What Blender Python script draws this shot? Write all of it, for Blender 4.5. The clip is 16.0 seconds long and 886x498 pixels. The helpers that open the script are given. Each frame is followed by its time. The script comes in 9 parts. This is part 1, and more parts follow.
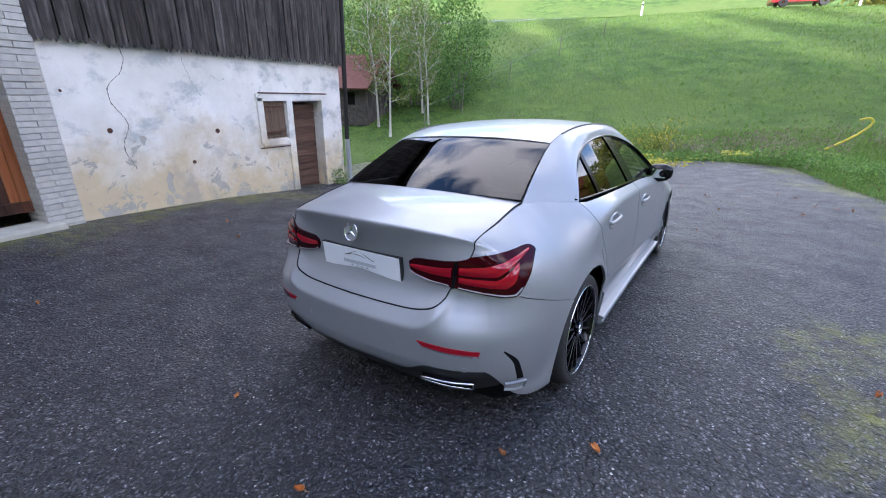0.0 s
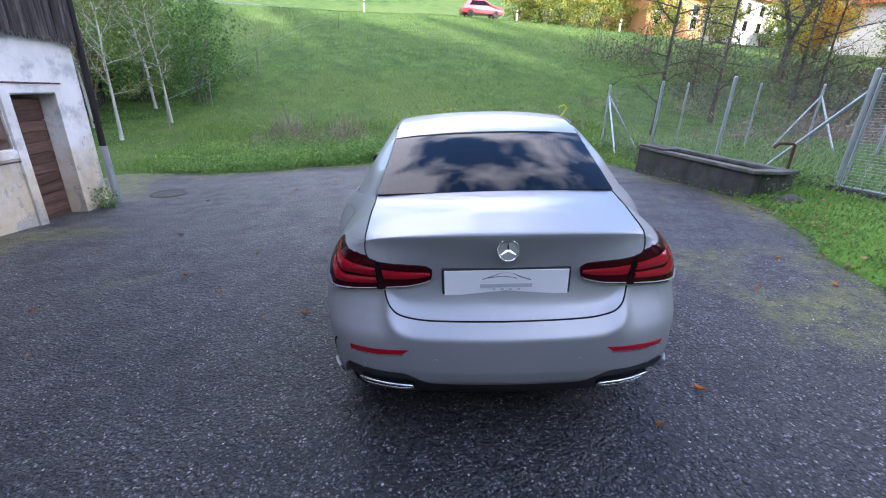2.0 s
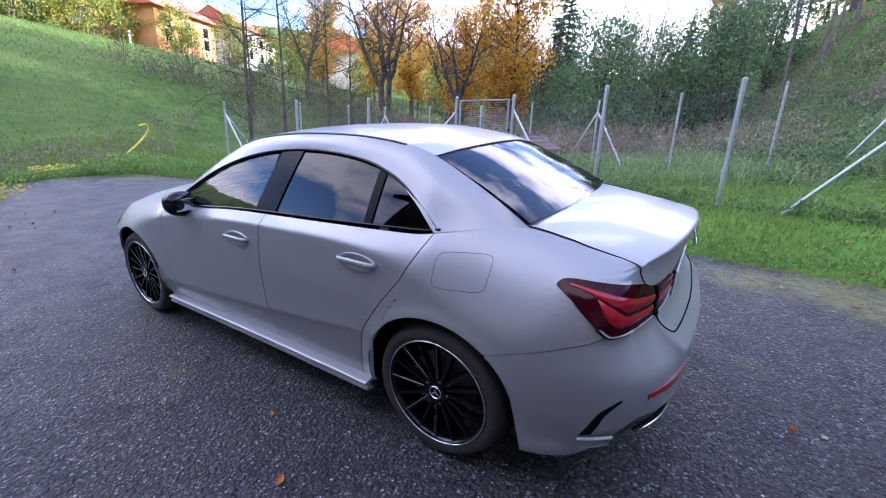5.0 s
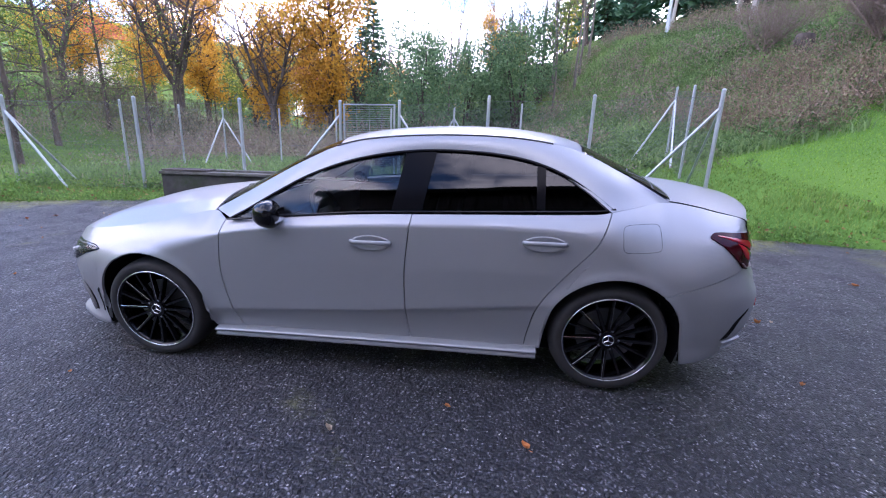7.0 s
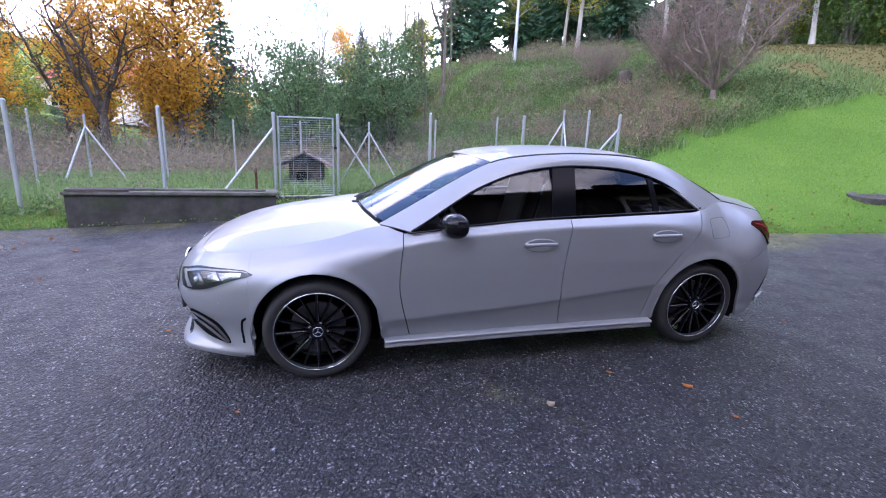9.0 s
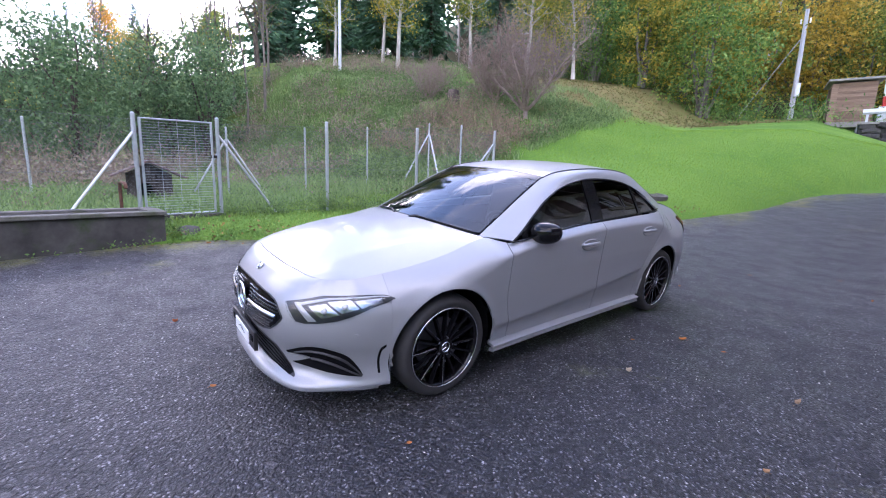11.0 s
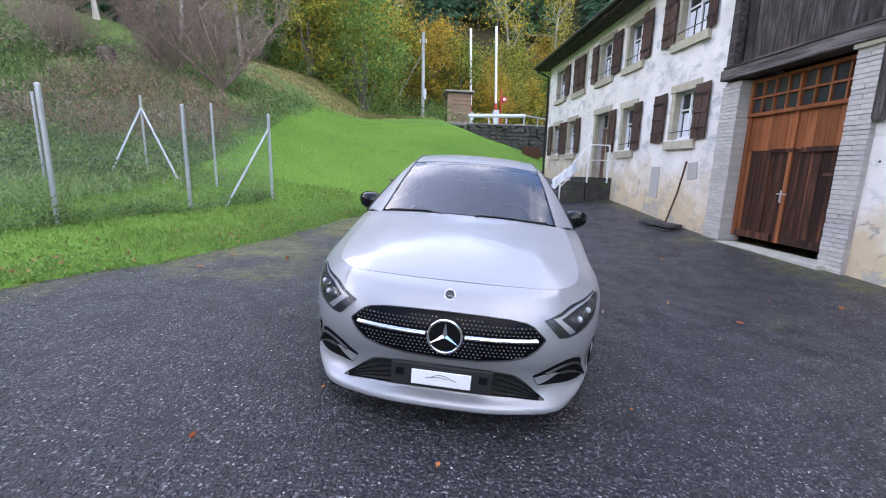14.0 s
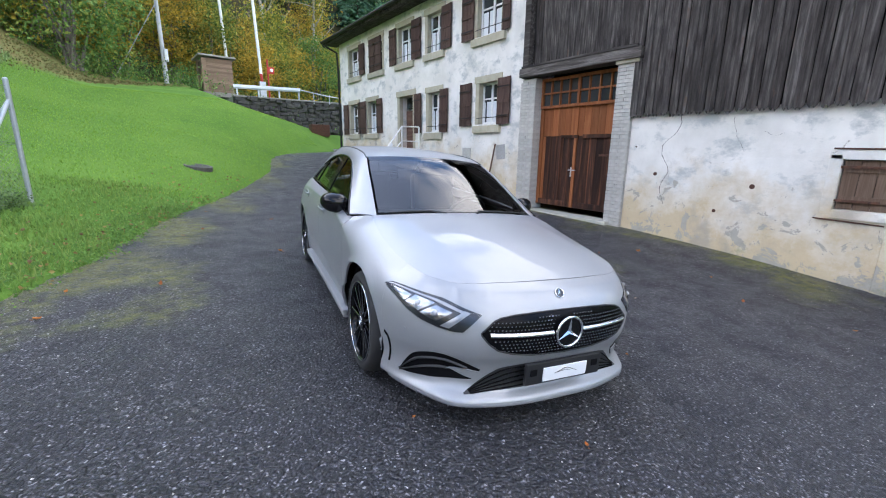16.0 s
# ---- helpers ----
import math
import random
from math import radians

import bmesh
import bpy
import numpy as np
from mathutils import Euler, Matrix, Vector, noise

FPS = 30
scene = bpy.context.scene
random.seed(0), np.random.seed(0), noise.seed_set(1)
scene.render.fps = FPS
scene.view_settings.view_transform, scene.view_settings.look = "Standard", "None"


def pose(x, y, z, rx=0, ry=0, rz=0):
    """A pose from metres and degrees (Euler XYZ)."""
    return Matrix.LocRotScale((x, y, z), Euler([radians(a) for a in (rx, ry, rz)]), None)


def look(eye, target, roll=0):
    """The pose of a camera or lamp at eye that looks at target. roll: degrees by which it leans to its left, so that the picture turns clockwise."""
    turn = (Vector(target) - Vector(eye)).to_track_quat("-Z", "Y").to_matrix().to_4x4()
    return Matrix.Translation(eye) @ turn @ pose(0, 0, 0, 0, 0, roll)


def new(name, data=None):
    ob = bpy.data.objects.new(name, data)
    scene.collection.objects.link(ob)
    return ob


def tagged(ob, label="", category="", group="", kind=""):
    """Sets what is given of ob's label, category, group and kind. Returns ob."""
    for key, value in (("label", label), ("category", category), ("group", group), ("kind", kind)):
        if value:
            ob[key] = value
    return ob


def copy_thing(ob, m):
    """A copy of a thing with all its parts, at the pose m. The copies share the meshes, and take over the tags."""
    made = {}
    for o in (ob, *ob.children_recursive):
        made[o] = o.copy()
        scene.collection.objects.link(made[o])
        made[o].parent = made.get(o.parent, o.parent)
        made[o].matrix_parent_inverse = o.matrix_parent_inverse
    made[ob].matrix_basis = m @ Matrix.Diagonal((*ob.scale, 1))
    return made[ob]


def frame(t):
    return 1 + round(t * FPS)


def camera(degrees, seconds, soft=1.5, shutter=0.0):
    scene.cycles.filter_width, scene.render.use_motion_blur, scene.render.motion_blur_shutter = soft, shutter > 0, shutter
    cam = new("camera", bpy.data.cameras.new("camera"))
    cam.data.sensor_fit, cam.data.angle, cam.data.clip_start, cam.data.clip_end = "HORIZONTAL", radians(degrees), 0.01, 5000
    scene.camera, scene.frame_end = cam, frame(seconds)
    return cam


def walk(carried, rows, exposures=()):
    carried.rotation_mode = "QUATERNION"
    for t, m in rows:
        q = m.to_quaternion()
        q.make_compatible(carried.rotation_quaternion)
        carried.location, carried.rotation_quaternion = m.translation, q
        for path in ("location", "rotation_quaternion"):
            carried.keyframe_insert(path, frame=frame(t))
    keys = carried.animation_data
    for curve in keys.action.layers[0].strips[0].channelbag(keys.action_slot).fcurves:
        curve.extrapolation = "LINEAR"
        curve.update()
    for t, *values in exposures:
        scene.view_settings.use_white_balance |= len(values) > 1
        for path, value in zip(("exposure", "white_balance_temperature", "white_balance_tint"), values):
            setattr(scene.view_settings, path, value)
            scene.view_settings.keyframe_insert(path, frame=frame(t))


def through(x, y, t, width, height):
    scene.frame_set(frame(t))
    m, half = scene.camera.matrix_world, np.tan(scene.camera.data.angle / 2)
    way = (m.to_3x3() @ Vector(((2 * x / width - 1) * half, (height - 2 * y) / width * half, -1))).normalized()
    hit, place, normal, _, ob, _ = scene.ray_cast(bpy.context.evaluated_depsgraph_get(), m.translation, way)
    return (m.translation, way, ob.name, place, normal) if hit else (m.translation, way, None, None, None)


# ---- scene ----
cam = camera(93.3, 16.0, 1.1)
# seconds, place in metres, turn in degrees
PATH = [
    (0.0, 0.722, -3.660, 1.639, 69.06, -1.36, 24.99),
    (0.5, 0.340, -3.787, 1.647, 68.78, -1.33, 16.71),
    (1.0, -0.105, -3.734, 1.631, 68.75, -1.53, 7.61),
    (1.5, -0.546, -3.710, 1.617, 68.93, -1.78, -0.88),
    (2.0, -0.961, -3.620, 1.588, 69.10, -1.87, -9.37),
    (2.5, -1.362, -3.459, 1.583, 69.08, -2.02, -18.25),
    (3.0, -1.689, -3.245, 1.560, 69.34, -2.13, -27.38),
    (3.5, -1.966, -2.945, 1.545, 69.78, -2.20, -38.51),
    (4.0, -2.203, -2.641, 1.522, 70.23, -2.22, -48.89),
    (4.5, -2.398, -2.251, 1.475, 71.92, -2.32, -58.34),
    (5.0, -2.578, -1.804, 1.423, 73.90, -2.28, -66.95),
    (5.5, -2.760, -1.368, 1.383, 75.04, -2.18, -74.47),
    (6.0, -2.932, -0.955, 1.358, 75.32, -2.18, -81.12),
    (6.5, -3.074, -0.543, 1.344, 75.28, -2.25, -87.28),
    (7.0, -3.164, -0.111, 1.335, 75.53, -2.26, -93.18),
    (7.5, -3.194, 0.337, 1.327, 76.15, -2.15, -98.64),
    (8.0, -3.179, 0.788, 1.321, 76.77, -2.08, -103.44),
    (8.5, -3.142, 1.268, 1.310, 77.34, -2.13, -108.10),
    (9.0, -3.083, 1.775, 1.294, 77.91, -2.23, -113.18),
    (9.5, -2.978, 2.262, 1.281, 78.50, -2.31, -118.86),
    (10.0, -2.797, 2.679, 1.278, 79.04, -2.31, -125.09),
    (10.5, -2.526, 3.015, 1.283, 79.49, -2.21, -131.70),
    (11.0, -2.177, 3.331, 1.280, 79.85, -2.05, -138.52),
    (11.5, -1.775, 3.629, 1.268, 80.15, -1.89, -145.52),
    (12.0, -1.330, 3.786, 1.284, 80.34, -1.74, -152.82),
    (12.5, -0.883, 3.942, 1.290, 80.33, -1.59, -160.42),
    (13.0, -0.409, 4.044, 1.280, 80.13, -1.49, -168.20),
    (13.5, 0.062, 4.155, 1.288, 79.65, -1.50, -175.98),
    (14.0, 0.515, 4.155, 1.295, 79.17, -1.38, -183.62),
    (14.5, 0.959, 4.087, 1.316, 78.54, -1.20, -191.29),
    (15.0, 1.349, 3.939, 1.351, 77.86, -1.04, -199.33),
    (15.5, 1.760, 3.723, 1.371, 77.21, -0.92, -207.93),
    (16.0, 2.080, 3.549, 1.425, 76.59, -0.76, -214.91),
]
walk(cam, [(t, pose(x, y, z, rx, ry, rz)) for t, x, y, z, rx, ry, rz in PATH], [(0.0, 2.05, 5100, 18), (3.0, 2.01, 4880, 23), (4.5, 2.05, 4880, 27), (7.5, 2.26, 5020, 30), (11.0, 2.37, 5170, 29), (13.0, 2.28, 5290, 25), (16.0, 2.17, 5340, 13)])
# ---- sky, sun, exposure ----
SUN_AZ, SUN_EL = 151.0, 21.0          # degrees clockwise from +y, and above the horizon
world = bpy.data.worlds.new("world")
scene.world = world
world.use_nodes = True
wn, wl = world.node_tree.nodes, world.node_tree.links
wn.clear()
w_out = wn.new("ShaderNodeOutputWorld")
w_bg = wn.new("ShaderNodeBackground")
w_bg.inputs["Strength"].default_value = 0.15
w_sky = wn.new("ShaderNodeTexSky")
w_sky.sky_type = "NISHITA"
w_sky.sun_disc = False
w_sky.sun_elevation = radians(SUN_EL)
w_sky.sun_rotation = radians(SUN_AZ)
w_sky.air_density, w_sky.dust_density = 1.0, 1.2
# broken cloud, with a thin veil high in the south
w_co = wn.new("ShaderNodeTexCoord")
w_map = wn.new("ShaderNodeMapping")
w_map.inputs["Scale"].default_value = (1.6, 1.6, 3.6)
w_noise = wn.new("ShaderNodeTexNoise")
w_noise.inputs["Scale"].default_value = 1.35
w_noise.inputs["Detail"].default_value = 9.0
w_noise.inputs["Roughness"].default_value = 0.53
w_ramp = wn.new("ShaderNodeValToRGB")
w_ramp.color_ramp.elements[0].position, w_ramp.color_ramp.elements[1].position = 0.45, 0.56
w_mix = wn.new("ShaderNodeMixRGB")
wl.new(w_co.outputs["Generated"], w_map.inputs["Vector"])
wl.new(w_map.outputs["Vector"], w_noise.inputs["Vector"])
# denser towards the horizon
w_sep = wn.new("ShaderNodeSeparateXYZ")
w_dense = wn.new("ShaderNodeMapRange")
w_dense.inputs["To Min"].default_value, w_dense.inputs["To Max"].default_value = 0.075, -0.035
w_add = wn.new("ShaderNodeMath")
wl.new(w_co.outputs["Generated"], w_sep.inputs[0])
wl.new(w_sep.outputs["Z"], w_dense.inputs["Value"])
wl.new(w_noise.outputs["Fac"], w_add.inputs[0])
wl.new(w_dense.outputs["Result"], w_add.inputs[1])
wl.new(w_add.outputs[0], w_ramp.inputs["Fac"])
w_up = wn.new("ShaderNodeVectorMath")
w_up.operation = "DOT_PRODUCT"
w_up.inputs[1].default_value = (0.0, -0.35, 0.94)
w_thin = wn.new("ShaderNodeMapRange")
w_thin.inputs["From Min"].default_value, w_thin.inputs["From Max"].default_value = 0.82, 0.95
w_veil = wn.new("ShaderNodeMixRGB")
w_veil.inputs["Color2"].default_value = (0.14, 0.14, 0.14, 1)
wl.new(w_co.outputs["Generated"], w_up.inputs[0])
wl.new(w_up.outputs["Value"], w_thin.inputs["Value"])
wl.new(w_thin.outputs["Result"], w_veil.inputs["Fac"])
wl.new(w_ramp.outputs["Color"], w_veil.inputs["Color1"])
wl.new(w_veil.outputs[0], w_mix.inputs["Fac"])
wl.new(w_sky.outputs["Color"], w_mix.inputs["Color1"])
# cloud round the sun is lit through
w_sun = wn.new("ShaderNodeVectorMath")
w_sun.operation = "DOT_PRODUCT"
w_sun.inputs[1].default_value = (math.sin(radians(SUN_AZ)) * math.cos(radians(SUN_EL)), math.cos(radians(SUN_AZ)) * math.cos(radians(SUN_EL)), math.sin(radians(SUN_EL)))
w_lit = wn.new("ShaderNodeMapRange")
w_lit.inputs["From Min"].default_value, w_lit.inputs["From Max"].default_value = 0.40, 0.97
w_lit.inputs["To Min"].default_value, w_lit.inputs["To Max"].default_value = 0.95, 1.95
w_cloud = wn.new("ShaderNodeVectorMath")
w_cloud.operation = "SCALE"
w_cloud.inputs[0].default_value = (9.6, 8.4, 7.0)
wl.new(w_co.outputs["Generated"], w_sun.inputs[0])
wl.new(w_sun.outputs["Value"], w_lit.inputs["Value"])
wl.new(w_lit.outputs["Result"], w_cloud.inputs["Scale"])
wl.new(w_cloud.outputs["Vector"], w_mix.inputs["Color2"])
wl.new(w_mix.outputs["Color"], w_bg.inputs["Color"])
wl.new(w_bg.outputs["Background"], w_out.inputs["Surface"])

sun_data = bpy.data.lights.new("sun", "SUN")
sun_data.energy, sun_data.angle, sun_data.color = 4.0, radians(0.5), (1.0, 0.86, 0.62)
sun = new("sun", sun_data)
s_dir = Vector((math.sin(radians(SUN_AZ)) * math.cos(radians(SUN_EL)), math.cos(radians(SUN_AZ)) * math.cos(radians(SUN_EL)), math.sin(radians(SUN_EL))))
sun.matrix_world = look(s_dir * 300, (0, 0, 0))
# ---- materials ----
def material(name, base, rough=0.6, metal=0.0, spec=0.5, coat=0.0, coat_rough=0.03):
    m = bpy.data.materials.new(name)
    m.use_nodes = True
    b = m.node_tree.nodes["Principled BSDF"]
    b.inputs["Base Color"].default_value = (*base, 1)
    b.inputs["Roughness"].default_value = rough
    b.inputs["Metallic"].default_value = metal
    b.inputs["Specular IOR Level"].default_value = spec
    b.inputs["Coat Weight"].default_value = coat
    b.inputs["Coat Roughness"].default_value = coat_rough
    return m


class Nodes:
    """Short ways to wire a material."""

    def __init__(self, m):
        self.m, self.t = m, m.node_tree
        self.b = self.t.nodes["Principled BSDF"]

    def add(self, kind, **kw):
        n = self.t.nodes.new(kind)
        for k, v in kw.items():
            n.inputs[k.replace("_", " ")].default_value = v
        return n

    def link(self, a, b):
        self.t.links.new(a, b)

    def where(self, scale=(1, 1, 1), kind="Object", turn=(0, 0, 0)):
        c = self.t.nodes.new("ShaderNodeTexCoord")
        mp = self.t.nodes.new("ShaderNodeMapping")
        mp.inputs["Scale"].default_value = scale
        mp.inputs["Rotation"].default_value = turn
        self.link(c.outputs[kind], mp.inputs["Vector"])
        return mp.outputs["Vector"]

    def noise(self, scale, detail=5, rough=0.55, vec=None, distort=0.0):
        n = self.add("ShaderNodeTexNoise", Scale=scale, Detail=detail, Roughness=rough, Distortion=distort)
        if vec is not None:
            self.link(vec, n.inputs["Vector"])
        return n.outputs["Fac"]

    def ramp(self, fac, stops, smooth=False):
        r = self.t.nodes.new("ShaderNodeValToRGB")
        e = r.color_ramp.elements
        while len(e) < len(stops):
            e.new(0.5)
        for el, (p, c) in zip(e, stops):
            el.position = p
            el.color = (*c, 1) if len(c) == 3 else c
        if smooth:
            r.color_ramp.interpolation = "EASE"
        self.link(fac, r.inputs["Fac"])
        return r.outputs["Color"]

    def mix(self, fac, a, b, kind="MIX"):
        n = self.t.nodes.new("ShaderNodeMixRGB")
        n.blend_type = kind
        for s, v in (("Fac", fac), ("Color1", a), ("Color2", b)):
            if isinstance(v, (int, float)):
                n.inputs[s].default_value = v
            elif isinstance(v, tuple):
                n.inputs[s].default_value = (*v, 1)
            else:
                self.link(v, n.inputs[s])
        return n.outputs["Color"]

    def math(self, op, a, b=0.0):
        n = self.t.nodes.new("ShaderNodeMath")
        n.operation = op
        for i, v in enumerate((a, b)):
            if isinstance(v, (int, float)):
                n.inputs[i].default_value = v
            else:
                self.link(v, n.inputs[i])
        return n.outputs[0]

    def bump(self, height, strength=0.3, distance=0.01, also=None):
        n = self.add("ShaderNodeBump", Strength=strength, Distance=distance)
        self.link(height, n.inputs["Height"])
        if also is not None:
            self.link(also, n.inputs["Normal"])
        self.link(n.outputs["Normal"], self.b.inputs["Normal"])
        return n.outputs["Normal"]

    def random(self):
        return self.t.nodes.new("ShaderNodeObjectInfo").outputs["Random"]

    def island(self):
        return self.t.nodes.new("ShaderNodeNewGeometry").outputs["Random Per Island"]

    def color(self, c):
        self.link(c, self.b.inputs["Base Color"])

    def rough(self, c):
        self.link(c, self.b.inputs["Roughness"])


BLACK, WHITE = (0, 0, 0), (1, 1, 1)
# ---- lie of the land ----
def lerp(a, b, t):
    return a + (b - a) * t


def step(a, b, t):
    t = min(1.0, max(0.0, (t - a) / (b - a)))
    return t * t * (3 - 2 * t)


def along(table, v):
    """Piecewise curve through (v, value) pairs, eased by Catmull-Rom."""
    if v <= table[0][0]:
        return table[0][1]
    if v >= table[-1][0]:
        return table[-1][1]
    for i in range(len(table) - 1):
        (a, fa), (b, fb) = table[i], table[i + 1]
        if a <= v <= b:
            t = (v - a) / (b - a)
            ma = (fb - table[i - 1][1]) / (b - table[i - 1][0]) * (b - a) if i > 0 else fb - fa
            mb = (table[i + 2][1] - fa) / (table[i + 2][0] - a) * (b - a) if i + 2 < len(table) else fb - fa
            t2, t3 = t * t, t * t * t
            return (2 * t3 - 3 * t2 + 1) * fa + (t3 - 2 * t2 + t) * ma + (-2 * t3 + 3 * t2) * fb + (t3 - t2) * mb


WALL_X = -5.36                         # front of the farmhouse
WALL_FOOT = [(-40, 3.3), (-30, 2.4), (-20, 1.55), (-14, 0.98), (-11, 0.74), (-7.7, 0.45), (-5.3, 0.21), (-3.84, 0.10), (-1, 0.0), (0.95, -0.13), (2.5, -0.29), (4.3, -0.42), (8, -0.52), (12, -0.45)]
YARD = [(-40, 3.4), (-30, 2.5), (-20, 1.62), (-14, 1.0), (-11, 0.70), (-8, 0.40), (-5.5, 0.20), (-3, 0.085), (0, 0.0), (4, -0.113), (8, -0.22), (12, -0.25)]
ROAD_EDGE = [(-40, -17), (-22, -16), (-20.0, -12.0), (-18.6, -7.0), (-17.4, -5.0), (-16.2, -3.4), (-14.4, -2.15), (-11, -1.2), (-8.8, -0.25), (-7.0, 0.62), (-5.8, 1.3), (-4.4, 2.0), (-2.7, 2.5), (-0.7, 3.25), (0.1, 3.85), (1.5, 4.45), (4.5, 4.55), (7, 4.4), (9.5, 4.3), (11, 4.2)]
NORTH_EDGE = [(-7, 7.3), (-5.4, 7.3), (-2.4, 7.15), (-0.4, 7.7), (1.0, 9.2), (1.8, 10.3), (3.2, 10.4), (4.3, 9.6), (6, 9.0)]


def wobble(x, y, s=1.0):
    return noise.noise(Vector((x * s, y * s, 3.7)))


def road_height(x, y):
    wall = along(WALL_FOOT, y)
    tilt = 0.0555 * lerp(0.35, 1.0, step(-12, -5, y))
    yard = along(YARD, y) + tilt * max(-5.4, min(x, 5.0))
    return lerp(yard, wall, step(-2.6, -5.3, x))


def inside_road(x, y):
    """Metres inside the asphalt, negative on the grass."""
    d = along(ROAD_EDGE, y) - x
    if y > 6.0:
        d = min(d, along(NORTH_EDGE, x) - y)
    d = min(d, x + 6.6 if y > 4.2 else 9)
    return d + 0.10 * wobble(x, y, 1.3) + 0.05 * wobble(x, y, 5.1)


FIELD = [(0, 0), (3, 0.12), (7, 0.95), (12, 2.7), (18, 4.5), (27, 6.9), (31.5, 8.15), (35.5, 8.3), (44, 10.2), (60, 16.0), (90, 26), (150, 40), (400, 70)]
LAWN = [(-60, 4.0), (-37, 2.95), (-30, 2.55), (-20, 1.92), (-14, 1.4), (-8.7, 0.95), (-5, 0.42), (-2, 0.26), (2, 0.20), (10, 0.16)]


def ground_height(x, y):
    z = road_height(x, y)
    e = x - along(ROAD_EDGE, y)
    if e > 0:
        z += along(LAWN, y) * (1 - math.exp(-e / 2.5)) * max(0.0, min(1.0, (x + 8.7) / 7.2))
    # brushy bank behind the fence, and the hill over it
    z += step(3.5, 9.5, x) * (1.45 * step(-7.6, -14.5, y) + 1.15 * step(-16.5, -25, y))
    z += 0.235 * max(0, min(x, 33) - 8) * step(-4, -14, y)
    # wooded hill to the south, made steep so that it shades yard and pasture
    z += 0.70 * max(0.0, -40 - y) * step(-40, -60, y) * step(70, 40, x) if y > -95 else (38.5 + 0.15 * (-95 - y)) * step(70, 40, x)
    # added far ridge, there to block the sun from the pasture
    z += 46 * step(-85, -142, y) * step(155, 112, x)
    # pasture to the north
    n = y - 8.6 - 0.12 * max(0.0, -x - 4)
    if n > 0:
        z += along(FIELD, n) * (1 - 0.004 * max(-25.0, min(x, 70.0)))
    # far slopes round the valley
    z += 0.13 * max(0.0, x - 52) + 0.25 * max(0.0, -x - 26)
    z += 0.06 * wobble(x, y, 0.45) * step(-0.2, -3, inside_road(x, y) if abs(x) < 30 and abs(y) < 40 else -9)
    return z


def ticks(spans):
    """Grid lines from (from, to, spacing) spans."""
    out = []
    for a, b, s in spans:
        n = max(1, round((b - a) / s))
        out += [a + (b - a) * i / n for i in range(n)]
    return out + [spans[-1][1]]


def mesh_object(name, verts, faces, mat, parent=None, smooth=False):
    me = bpy.data.meshes.new(name)
    me.from_pydata(verts, [], faces)
    me.update()
    if mat is not None:
        me.materials.append(mat)
    if smooth:
        me.polygons.foreach_set("use_smooth", [True] * len(me.polygons))
    ob = new(name, me)
    if parent is not None:
        ob.parent = parent
    return ob


M_grass = material("meadow_grass", (0.08, 0.14, 0.025), 0.95, spec=0.15)
n = Nodes(M_grass)
v = n.where()
big = n.noise(0.09, 4, 0.6, v)
mid = n.noise(1.1, 6, 0.65, v)
fine = n.noise(22.0, 4, 0.7, v)
c = n.ramp(mid, [(0.34, (0.038, 0.070, 0.015)), (0.5, (0.072, 0.130, 0.024)), (0.66, (0.125, 0.185, 0.038))])
c = n.mix(n.ramp(big, [(0.42, BLACK), (0.62, WHITE)]), c, (0.112, 0.160, 0.036))
c = n.mix(n.ramp(fine, [(0.3, WHITE), (0.7, BLACK)]), c, (0.55, 0.55, 0.50), "MULTIPLY")
# mown lawn beside the lane: brighter and more even
sep = n.t.nodes.new("ShaderNodeSeparateXYZ")
n.link(v, sep.inputs[0])
lawn = n.math("MULTIPLY", n.ramp(n.math("MULTIPLY", n.math("ADD", sep.outputs["Y"], -6.5), -0.3), [(0.0, BLACK), (1.0, WHITE)]), n.ramp(n.math("MULTIPLY", n.math("SUBTRACT", 8.5, sep.outputs["X"]), 0.4), [(0.0, BLACK), (1.0, WHITE)]))
fresh = n.mix(n.ramp(n.noise(0.35, 5, 0.6, v), [(0.35, BLACK), (0.65, WHITE)]), (0.072, 0.155, 0.017), (0.112, 0.205, 0.025))
c = n.mix(n.math("MULTIPLY", lawn, 0.9), c, fresh)
# fallen leaves on the slope below the trees
lean = n.math("SUBTRACT", n.math("MULTIPLY", n.math("SUBTRACT", sep.outputs["X"], 8.0), 0.88), n.math("MULTIPLY", n.math("ADD", sep.outputs["Y"], 16.0), 0.476))
low = n.ramp(n.math("MULTIPLY", n.math("ADD", sep.outputs["Y"], 15.0), -0.5), [(0.0, BLACK), (1.0, WHITE)])
lit = n.math("MULTIPLY", low, n.ramp(n.math("MULTIPLY", lean, 0.8), [(0.0, BLACK), (1.0, WHITE)]))
lit = n.math("MULTIPLY", lit, n.ramp(n.math("MULTIPLY", n.math("SUBTRACT", 15.5, sep.outputs["X"]), 0.4), [(0.0, BLACK), (1.0, WHITE)]))
c = n.mix(n.math("MULTIPLY", lit, n.ramp(n.noise(1.6, 7, 0.7, v), [(0.30, (0.35,) * 3), (0.60, WHITE)])), c, n.mix(n.noise(9.0, 4, 0.7, v), (0.105, 0.095, 0.032), (0.19, 0.145, 0.058)))
# leaf mould and moss under the trees of the wood
wood_f = n.math("MULTIPLY", n.ramp(n.math("MULTIPLY", n.math("ADD", sep.outputs["Y"], 40.0), -0.15), [(0.0, BLACK), (1.0, WHITE)]), 0.95)
c = n.mix(wood_f, c, n.mix(n.noise(0.8, 6, 0.7, v), (0.022, 0.024, 0.012), (0.075, 0.062, 0.032)))
n.color(c)
n.bump(n.mix(0.5, mid, fine), 0.9, 0.06)

